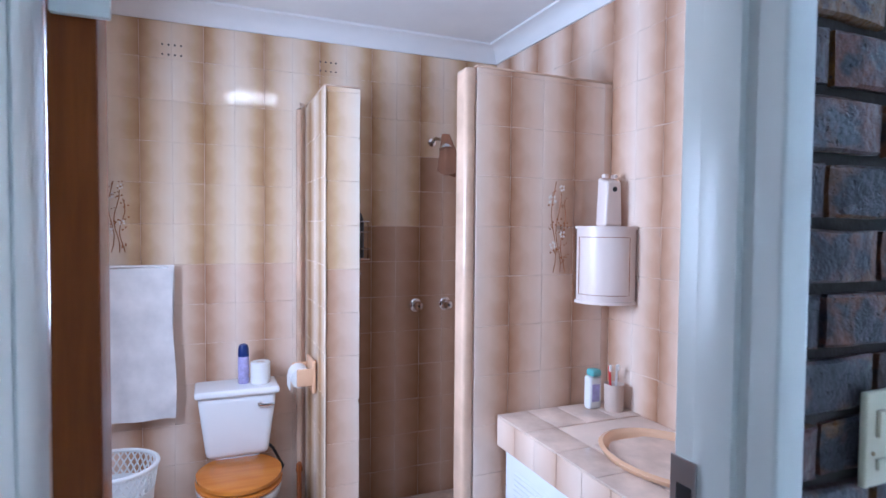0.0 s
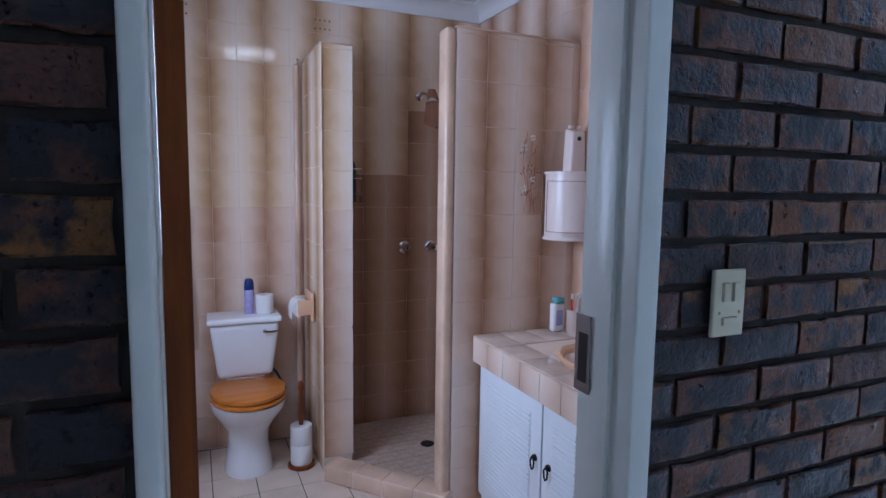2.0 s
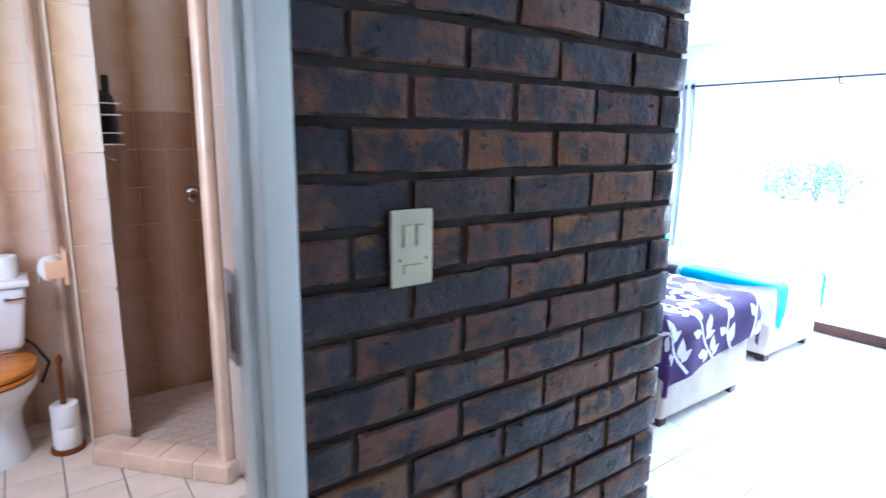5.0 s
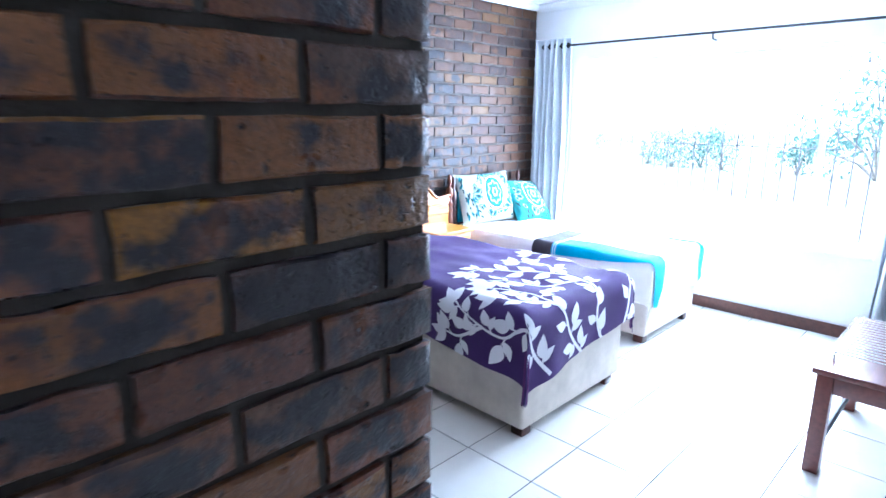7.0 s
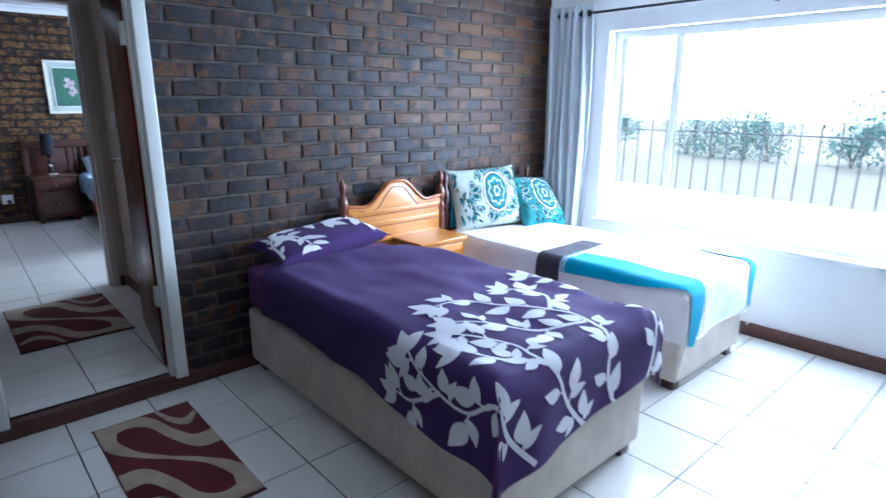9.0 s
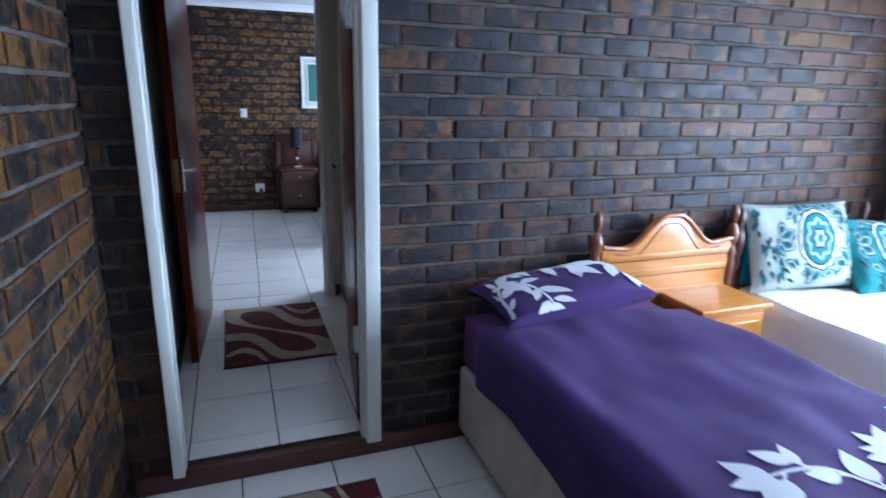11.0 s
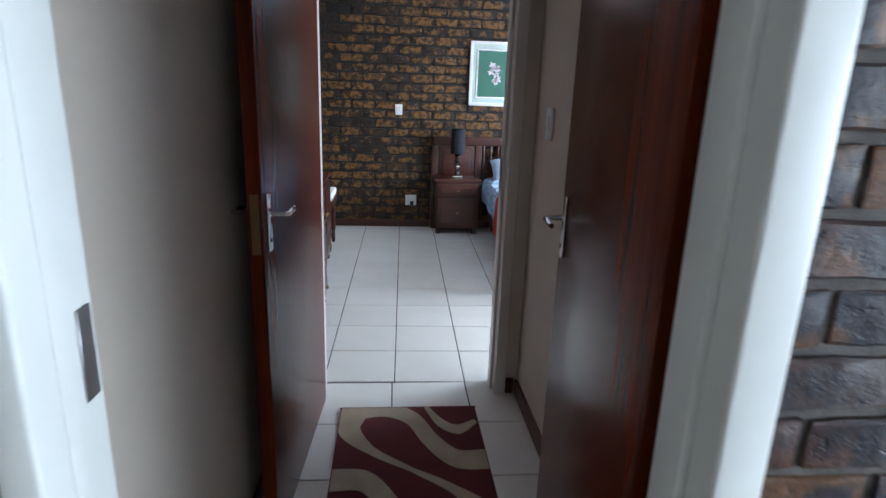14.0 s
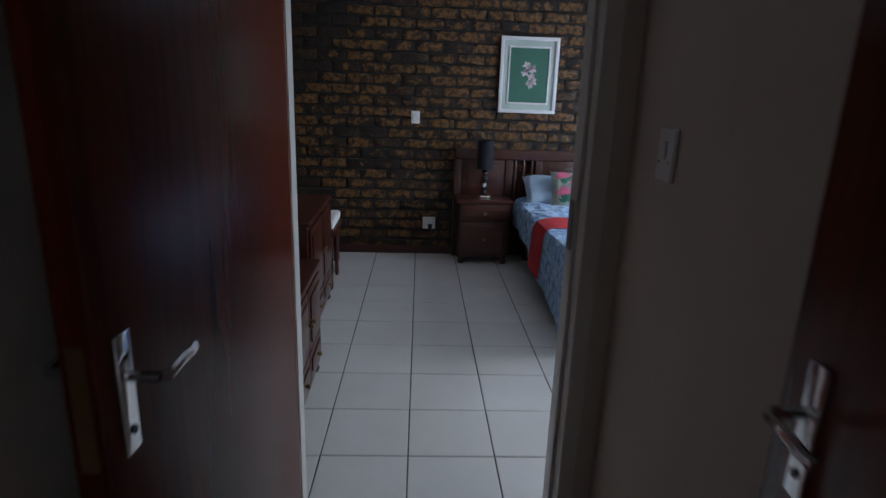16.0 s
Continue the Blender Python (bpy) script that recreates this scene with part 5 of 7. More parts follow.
def cushion(name, label, at, rot, w, d, h, material, pin=0.10):
    root = thing(name, label, "pillow", at)
    root.matrix_basis = pose(*at, *rot)

    def surf(sign):
        def fn(u, v):
            x, y = 2 * u - 1, 2 * v - 1
            k = ((1 - x ** 4) * (1 - y ** 4)) ** 0.5 if abs(x) < 1 and abs(y) < 1 else 0
            pinch = 1 - pin * (1 - abs(x) ** 3) * abs(y) ** 4 * 0.6
            pinch2 = 1 - pin * (1 - abs(y) ** 3) * abs(x) ** 4 * 0.6
            n = noise.noise(Vector((x * 2.2 + at[0] * 5, y * 2.2, sign)))
            return Vector((x * w / 2 * pinch2, y * d / 2 * pinch, sign * h / 2 * k * (1 + 0.16 * n)))
        return fn
    bm = sheet(surf(1), 18, 18)
    bm2 = sheet(surf(-1), 18, 18)
    me = bpy.data.meshes.new("tmp")
    bm2.to_mesh(me)
    bm2.free()
    bm.from_mesh(me)
    bpy.data.meshes.remove(me)
    bmesh.ops.remove_doubles(bm, verts=list(bm.verts), dist=0.0005)
    part("cover", bm, material, root)
    top = surf(1)

    def on_top(a, b, lift):
        u, v = min(0.985, max(0.015, a / w + 0.5)), min(0.985, max(0.015, b / d + 0.5))
        p = top(u, v)
        return p + Vector((0, 0, lift))
    return root, on_top


pillow, on_pillow = cushion("pillow", "purple pillow with white leaf print lying at the bed's head", (3.28, 2.94, 0.622), (6, -4, 3), 0.72, 0.37, 0.12, M["purple"], 0.22)
for p0, p1, bend, size in (((-0.33, -0.16), (-0.20, 0.12), 0.2, 0.10), ((-0.33, 0.05), (-0.14, -0.14), 0.3, 0.11), ((-0.31, 0.17), (-0.02, 0.15), 0.12, 0.11), ((0.12, 0.18), (0.31, -0.02), 0.2, 0.12), ((-0.05, 0.18), (0.10, 0.10), 0.2, 0.12)):
    part("leaf_print", spray_of_leaves(on_pillow, p0, p1, bend, rng, size, 0.004, 5), M["leaf_white"], pillow, "white leaf print")

# pine headboard between the beds


def headboard():
    root = thing("pine_headboard", "orange pine headboard with an arched top and turned posts", "headboard", (3.85, 3.075, BED_FLOOR))
    zt = 0.902 - BED_FLOOR
    w, mid, low = 0.368, 0.060, zt - 0.152
    top = []
    for i in range(41):
        t = -1 + 2 * i / 40
        q = min(1.0, max(0.0, abs(t) - 0.08) / 0.58)
        bell = 1 - (3 * q ** 2 - 2 * q ** 3)
        top.append((t * w, low + 0.140 * bell + 0.014 * max(0.0, abs(t) - 0.70) / 0.30))
    part("panel", bevel(prism([(-w, 0.52)] + top + [(w, 0.52)], -0.014, 0.010), 0.004, 2), M["pine"], root, "arched pine panel", pose(mid, 0, 0))
    part("top_moulding", tube([(x, -0.016, z - 0.004) for x, z in top], 0.011, 8), M["pine_red"], root, "red-stained top moulding", pose(mid, 0, 0))
    # Thin dark strips on the panel draw the shade of its grooves.
    part("arch_groove", tube([(x * 0.80, -0.0135, z - 0.040) for x, z in top], 0.004, 6), M["post_wood"], root, "", pose(mid, 0, 0))
    for z in (0.60, 0.70, 0.775):
        part("rail", rbox(mid - w + 0.02, mid + w - 0.02, -0.022, -0.0142, z, z + 0.026, 0.006, 2), M["pine"], root)
        part("groove", rbox(mid - w + 0.02, mid + w - 0.02, -0.0155, -0.0143, z - 0.007, z - 0.001, 0.0004, 1), M["post_wood"], root)
    part("crosspiece", rbox(-0.306, 0.409, -0.012, 0.012, 0.45, 0.515, 0.006), M["pine"], root)
    for x in (-0.335, 0.438):
        prof = [(0.030, 0), (0.030, 0.62), (0.024, 0.64), (0.032, 0.66), (0.022, 0.685), (0.018, 0.70), (0.030, 0.725), (0.032, 0.75), (0.022, 0.775), (0.010, 0.79), (0.017, 0.81), (0.020, 0.835), (0.012, 0.862), (0.003, 0.87)]
        part("post", lathe([(r, z * (zt + 0.02) / 0.87) for r, z in prof], 18), M["post_wood"], root, "turned red-brown post", pose(x, 0, 0))


M["post_wood"] = wood("red_brown_turned_wood", (0.10, 0.022, 0.010), (0.24, 0.075, 0.022), 0.3, 2.5, 2, 0.3)
headboard()


def nightstand(name, label, x0, x1, y0, y1, z0, z1, top_mat, body_mat, drawers):
    root = thing(name, label, "bedside table", ((x0 + x1) / 2, (y0 + y1) / 2, z0))
    w, d, h = (x1 - x0) / 2, (y1 - y0) / 2, z1 - z0
    part("top", rbox(-w, w, -d - 0.012, d, h - 0.028, h, 0.008, 3), top_mat, root)
    part("body", rbox(-w + 0.02, w - 0.02, -d + 0.012, d - 0.004, 0.06, h - 0.0285, 0.004), body_mat, root)
    z = h - 0.045
    for hh in drawers:
        dr = part("drawer", rbox(-w + 0.035, w - 0.035, -d - 0.006, -d + 0.0115, z - hh, z, 0.006, 2), body_mat, root)
        part("panel", rbox(-w + 0.065, w - 0.065, -d - 0.011, -d - 0.0062, z - hh + 0.03, z - 0.03, 0.004, 1), body_mat, dr)
        part("knob", lathe([(0.006, 0), (0.007, 0.01), (0.014, 0.016), (0.012, 0.026), (0.003, 0.029)], 14), M["brass"], dr, "brass knob", pose(0, -d - 0.0112, z - hh / 2, 90, 0, 0))
        z -= hh + 0.012
    for sx in (-1, 1):
        for sy in (-1, 1):
            part("foot", lathe([(0.022, 0), (0.028, 0.015), (0.020, 0.04), (0.026, 0.0605)], 14), body_mat, root, "", pose(sx * (w - 0.05), sy * (d - 0.05), 0))
    return root


nightstand("bedside_table", "small orange pine bedside table between the beds", 3.865, 4.262, 2.785, 3.048, BED_FLOOR, 0.53, M["pine"], M["pine"], (0.13, 0.26))

# second bed
bed2 = divan("single_bed", "single divan bed with white bedspread and turquoise throw", 4.38, 5.165, 1.365, 3.09, 0.47, "single beds")
place2 = drape(4.355, 5.19, 1.34, 3.07, 0.495, 0.05, 0.006, 0.010, 4.0)
spread = thing("bedspread", "smooth white bedspread over the second bed", "bedspread", (4.77, 2.2, 0.45))
INV2 = Matrix.Translation((-4.77, -2.2, -0.45))
bm = cloth(place2, 4.355 - 0.26, 5.19 + 0.26, 1.34 - 0.26, 3.06, 0.04)
bm.transform(INV2)
part("cover", bm, M["white_cloth"], spread)
for edge in ([place2(4.355 - 0.255, 1.40 + 0.05 * i, 0.002) for i in range(34)], [place2(4.42 + 0.04 * i, 1.34 - 0.255, 0.002) for i in range(19)]):
    bm = tube(edge, 0.005, 6)
    bm.transform(INV2)
    part("hem", bm, M["white_cloth"], spread, "rolled white hem")
M["pale_throw"] = fabric("pale_aqua_white_throw", (0.66, 0.72, 0.72), vary=0.18)
throw = thing("throw", "turquoise and charcoal throw draped over the second bed's foot", "throw", (4.77, 1.9, 0.45))
INV3 = Matrix.Translation((-4.77, -1.9, -0.45))


def band(line, w0, w1, lift, name, material, label, taper=0.0):
    """A strip of cloth along a line on the bed; taper narrows it towards its last point."""
    rows = []
    side = (w0, w1)
    for i, (a, b) in enumerate(line):
        p, q = line[max(0, i - 1)], line[min(len(line) - 1, i + 1)]
        d = math.hypot(q[0] - p[0], q[1] - p[1]) or 1
        nx, ny = -(q[1] - p[1]) / d, (q[0] - p[0]) / d
        w0, w1 = (w * (1 - taper * (i / (len(line) - 1)) ** 2) for w in side)
        rows.append([(a + nx * (w0 + (w1 - w0) * k / 8), b + ny * (w0 + (w1 - w0) * k / 8)) for k in range(9)])
    bm = bmesh.new()
    strip(bm, rows, place2, lift)
    bm.transform(INV3)
    part(name, bm, material, throw, label)


line = smooth_line([(4.43, 2.11), (4.44, 1.85), (4.45, 1.60), (4.46, 1.38), (4.44, 1.22), (4.40, 1.06)], 8)
band(line, -0.13, 0.12, 0.008, "turquoise_band", M["turquoise"], "turquoise cloth border", 0.8)
for off in (0.016, 0.034):
    band([(4.195 + 0.02 * i, 2.107 - off) for i in range(27)], -0.003, 0.003, 0.010, "white_line", M["white_cloth"], "thin white woven line")
line = [(4.195 + 0.02 * i, 2.195) for i in range(32)]
band(line, -0.088, 0.075, 0.007, "charcoal_band", M["charcoal"], "charcoal cloth end")
line = smooth_line([(5.15, 1.10), (5.15, 1.22), (5.17, 1.34), (5.18, 1.50), (5.18, 1.66)], 8)
band(line, -0.075, 0.075, 0.008, "turquoise_band", M["turquoise"], "turquoise cloth border", 0.95)
line = [(4.80, 2.10 - 0.035 * i) for i in range(30)]
band(line, -0.255, 0.31, 0.004, "pale_middle", M["pale_throw"], "pale patterned cloth")


def drop(on, root, cx, cz, ang, ln, wd, layers):
    """A nested paisley drop printed on a cushion, one layer of colour inside another."""
    for k, (f, mt) in enumerate(layers):
        bm = bmesh.new()
        back = ln * (1 - f) * 0.5
        strip(bm, leaf_outline(cx + back * math.cos(ang), cz + back * math.sin(ang), ang, ln * f, wd * f, 10), on, 0.0022 + 0.0007 * k)
        part("scroll_print", bm, M[mt], root, "teal and navy scroll print")


def ring(on, root, cx, cz, rx, rz, mt, lift, lobes=0, depth=0.0):
    """A filled oval, lobed round its rim."""
    bm = bmesh.new()
    rows = []
    for i in range(49):
        a = 2 * math.pi * i / 48
        k = 1 + depth * math.cos(lobes * a)
        rows.append([(cx + f * k * rx * math.cos(a), cz + f * k * rz * math.sin(a)) for f in (0.0, 0.35, 0.7, 1.0)])
    strip(bm, rows, on, lift)
    part("scroll_print", bm, M[mt], root, "teal and navy scroll print")


def medallion(on, root, cx, cz, s):
    """The oval of scrolls in a cushion's middle, with paisley drops round it."""
    for k, (f, mt, lobes, depth) in enumerate(((1.30, "navy_print", 12, 0.03), (1.22, "white_cloth", 12, 0.03), (1.12, "navy_print", 0, 0), (1.02, "teal_print", 0, 0), (0.80, "scroll_ground", 8, 0.10), (0.68, "teal_print", 8, 0.14), (0.44, "navy_print", 6, 0.12), (0.34, "scroll_ground", 6, 0.15), (0.18, "blue_print", 0, 0))):
        ring(on, root, cx, cz, s * f * 0.92, s * f * 1.2, mt, 0.0045 + 0.0006 * k, lobes, depth)
    for k in range(10):
        a = 2 * math.pi * k / 10 + 0.3
        r = s * 1.42
        drop(on, root, cx + r * math.cos(a), cz + r * math.sin(a), a + 0.7 * (-1) ** k, s * 1.15, s * 0.30, ((1.0, "navy_print"), (0.84, "scroll_ground"), (0.66, "teal_print"), (0.34, "navy_print")))
    for k in range(12):
        a = 2 * math.pi * k / 12
        r = s * 2.35
        drop(on, root, cx + r * math.cos(a), cz + r * math.sin(a) * 0.8, a + 1.9, s * 0.9, s * 0.24, ((1.0, "teal_print"), (0.70, "scroll_ground"), (0.50, "blue_print" if k % 3 == 0 else "navy_print")))


M["blue_print"] = fabric("blue_scroll_print", (0.010, 0.13, 0.24), vary=0.5)
M["teal_print"] = fabric("teal_scroll_print", (0.010, 0.155, 0.175), vary=0.4)
M["scroll_ground"] = fabric("pale_aqua_cushion_cloth", (0.42, 0.46, 0.41), vary=0.3)
M["teal_ground"] = fabric("turquoise_cushion_cloth", (0.03, 0.24, 0.25), vary=0.5)
M["navy_print"] = fabric("dark_green_scroll_print", (0.006, 0.034, 0.038), vary=0.3)
for at, rot, nm in (((4.66, 3.005, 0.705), (71, 0, -6), 1), ((5.13, 2.93, 0.635), (50, 5, -4), 2)):
    cu, on_cu = cushion("cushion", "white cushion with teal scroll print propped on the bed" if nm == 1 else "teal patterned cushion leaning on another cushion", at, rot, 0.62 if nm == 1 else 0.46, 0.44, 0.13, M["scroll_ground" if nm == 1 else "teal_ground"])
    tagged(cu, group="patterned cushions")
    medallion(on_cu, cu, 0.05, 0.03, 0.10)
    for mt, count, ln, wd, lbl in (("teal_print", 40, 0.070, 0.012, "teal scroll print"), ("navy_print", 64, 0.060, 0.009, "dark green scroll print")):
        bm = bmesh.new()
        for k in range(count):
            px, pz = rng.uniform(-0.46, 0.46) * (0.62 if nm == 1 else 0.46), rng.uniform(-0.205, 0.205)
            if math.hypot(px - 0.05, pz - 0.03) > 0.14:
                strip(bm, leaf_outline(px, pz, math.atan2(pz - 0.03, px - 0.05) + 1.5 + rng.uniform(-0.5, 0.5), ln * rng.uniform(0.6, 1.1), wd), on_cu, {"teal_print": 0.0012, "navy_print": 0.0017}[mt])
        tagged(part("scroll_print", bm, M[mt], cu, lbl), lbl, kind="stuff")


def dark_post():
    root = thing("dark_headboard", "dark wooden headboard post with a turquoise cloth hung over it", "headboard", (4.335, 3.08, BED_FLOOR))
    prof = [(0.030, 0), (0.030, 0.62), (0.024, 0.66), (0.034, 0.70), (0.022, 0.74), (0.034, 0.80), (0.030, 0.85), (0.014, 0.89), (0.022, 0.93), (0.016, 0.97), (0.003, 0.985)]
    part("post", lathe(prof, 18), M["dark_wood"], root)
    part("rail", rbox(0.03, 0.84, -0.012, 0.012, 0.45, 0.70, 0.006), M["dark_wood"], root)
    part("post", lathe(prof, 18), M["dark_wood"], root, "", pose(0.86, 0, 0))
    part("cloth", bevel(boxes((0.034, 0.105, -0.03, -0.0125, 0.60, 0.86)), 0.008, 2), M["turquoise"], root, "turquoise cloth")


dark_post()

# low bench with wire rack


def bench():
    root = thing("luggage_bench", "low red-brown wooden bench table on square legs", "bench", (4.0, -0.14, BED_FLOOR))
    h = 0.40 - BED_FLOOR
    part("top", rbox(-0.43, 0.43, -0.41, 0.41, h - 0.024, h, 0.006, 3), M["bench_wood"], root, "glossy pale-reflecting top")
    for sx in (-1, 1):
        part("apron", rbox(sx * 0.38 - 0.012, sx * 0.38 + 0.012, -0.34, 0.34, h - 0.11, h - 0.0245, 0.003), M["bench_wood"], root)
        for sy in (-1, 1):
            part("leg", rbox(sx * 0.375 - 0.03, sx * 0.375 + 0.03, sy * 0.365 - 0.03, sy * 0.365 + 0.03, 0, h - 0.0242, 0.005), M["bench_wood"], root)
    for sy in (-1, 1):
        part("apron", rbox(-0.34, 0.34, sy * 0.37 - 0.012, sy * 0.37 + 0.012, h - 0.11, h - 0.0245, 0.003), M["bench_wood"], root)
        part("stretcher", tube([(-0.345, sy * 0.365, 0.10), (0.345, sy * 0.365, 0.10)], 0.012), M["black_iron"], root)
    rack = thing("wire_rack", "white wire rack lying on the bench", "rack", (4.02, 0.015, 0.40))
    for i in range(17):
        x = -0.30 + i * 0.0375
        part("wire", tube([(x, -0.24, 0.035), (x, 0.22, 0.035), (x, 0.25, 0.006)], 0.0028, 6), M["white_plastic"], rack)
    for y in (-0.22, 0.0, 0.21):
        part("cross_wire", tube([(-0.33, y, 0.030), (0.33, y, 0.030)], 0.0035, 6), M["white_plastic"], rack)
    for sx in (-1, 1):
        for sy in (-0.22, 0.21):
            part("foot", tube([(sx * 0.30, sy, 0.030), (sx * 0.30, sy, 0.0)], 0.005, 8), M["white_plastic"], rack)


bench()

# ---- rugs ----


def rug(name, label, x0, x1, y0, y1, z, turn=0):
    root = thing(name, label, "rug", ((x0 + x1) / 2, (y0 + y1) / 2, z), turn, "matching rugs")
    w, d = (x1 - x0) / 2, (y1 - y0) / 2
    part("field", rbox(-w, w, -d, d, 0, 0.009, 0.003, 2), M["maroon"], root, "maroon pile")

    def flat(a, b, lift=0.0):
        a, b = max(-0.985, min(0.985, a)), max(-0.985, min(0.985, b))
        return Vector((a * w, b * d, 0.0095 + lift))

    lifts = iter((0.0008, 0.0016, 0.0024, 0.0032, 0.0040))

    def swoosh(line, widths):
        lift = next(lifts)
        rows = []
        n = len(line)
        for i, (a, b) in enumerate(line):
            p, q = line[max(0, i - 1)], line[min(n - 1, i + 1)]
            ln = math.hypot(q[0] - p[0], q[1] - p[1]) or 1
            nx, ny = -(q[1] - p[1]) / ln, (q[0] - p[0]) / ln
            f = i / (n - 1) * (len(widths) - 1)
            k = min(len(widths) - 2, int(f))
            wd = widths[k] * (1 - f + k) + widths[k + 1] * (f - k)
            rows.append([(a + nx * wd * s, b + ny * wd * s) for s in (-1, -0.33, 0.33, 1)])
        bm = bmesh.new()
        strip(bm, rows, flat, lift)
        part("beige_swoosh", bm, M["rug_cream"], root, "beige tufted swoosh")
    arm = [(-0.82, 0.90), (-0.36, 0.95), (0.04, 0.78), (0.28, 0.42), (0.58, 0.14), (0.99, 0.12)]
    hook = [(0.26, 0.99), (0.44, 0.70), (0.68, 0.58), (0.96, 0.72)]
    swoosh(smooth_line([(-0.76, 0.99), (-0.84, 0.62), (-0.52, 0.28), (0.0, 0.0), (0.52, -0.28), (0.84, -0.62), (0.76, -0.99)]), [0.22, 0.16, 0.06, 0.03, 0.06, 0.16, 0.22])
    for sign in (1, -1):
        swoosh(smooth_line([(sign * a, sign * b) for a, b in arm]), [0.15, 0.13, 0.12, 0.12, 0.13, 0.14])
        swoosh(smooth_line([(sign * a, sign * b) for a, b in hook]), [0.03, 0.07, 0.08, 0.03])
    for sy in (-1, 1):
        part("bound_edge", rbox(-w - 0.004, w + 0.004, sy * (d + 0.0023) - 0.0017, sy * (d + 0.0023) + 0.0017, 0, 0.008, 0.001, 1), M["charcoal"], root, "dark bound edge")


rug("rug", "maroon rug with beige swirls on the passage floor", 1.925, 2.505, 3.935, 4.795, 0.0004)
rug("rug", "maroon rug with beige swirls on the bedroom floor", 2.07, 2.485, 2.06, 2.94, BED_FLOOR + 0.0004)

# ---- far bedroom ----
nightstand("bedside_table", "dark carved wooden bedside table against golden brick", 2.535, 2.985, 7.93, 8.225, 0, 0.535, M["dark_wood"], M["dark_wood"], (0.12, 0.28))


def table_lamp():
    root = thing("table_lamp", "table lamp with a black shade and stacked glass-ball stem", "table lamp", (2.76, 8.07, 0.535))
    part("base", rbox(-0.05, 0.05, -0.05, 0.05, 0, 0.022, 0.004), M["chrome"], root)
    z = 0.022
    for k in range(4):
        part("ball", lathe([(0.006, z), (0.022, z + 0.012), (0.027, z + 0.026), (0.022, z + 0.040), (0.006, z + 0.052)], 16), M["chrome"] if k % 2 else M["black_plastic"], root, "glossy ball")
        z += 0.0522
    part("stem", lathe([(0.006, z), (0.006, z + 0.04)], 10), M["chrome"], root)
    part("shade", lathe([(0.068, z + 0.0), (0.062, z + 0.23), (0.060, z + 0.23), (0.066, z + 0.0)], 26), M["shade"], root, "black fabric shade")


M["shade"] = fabric("black_shade_cloth", (0.012, 0.013, 0.02))
table_lamp()


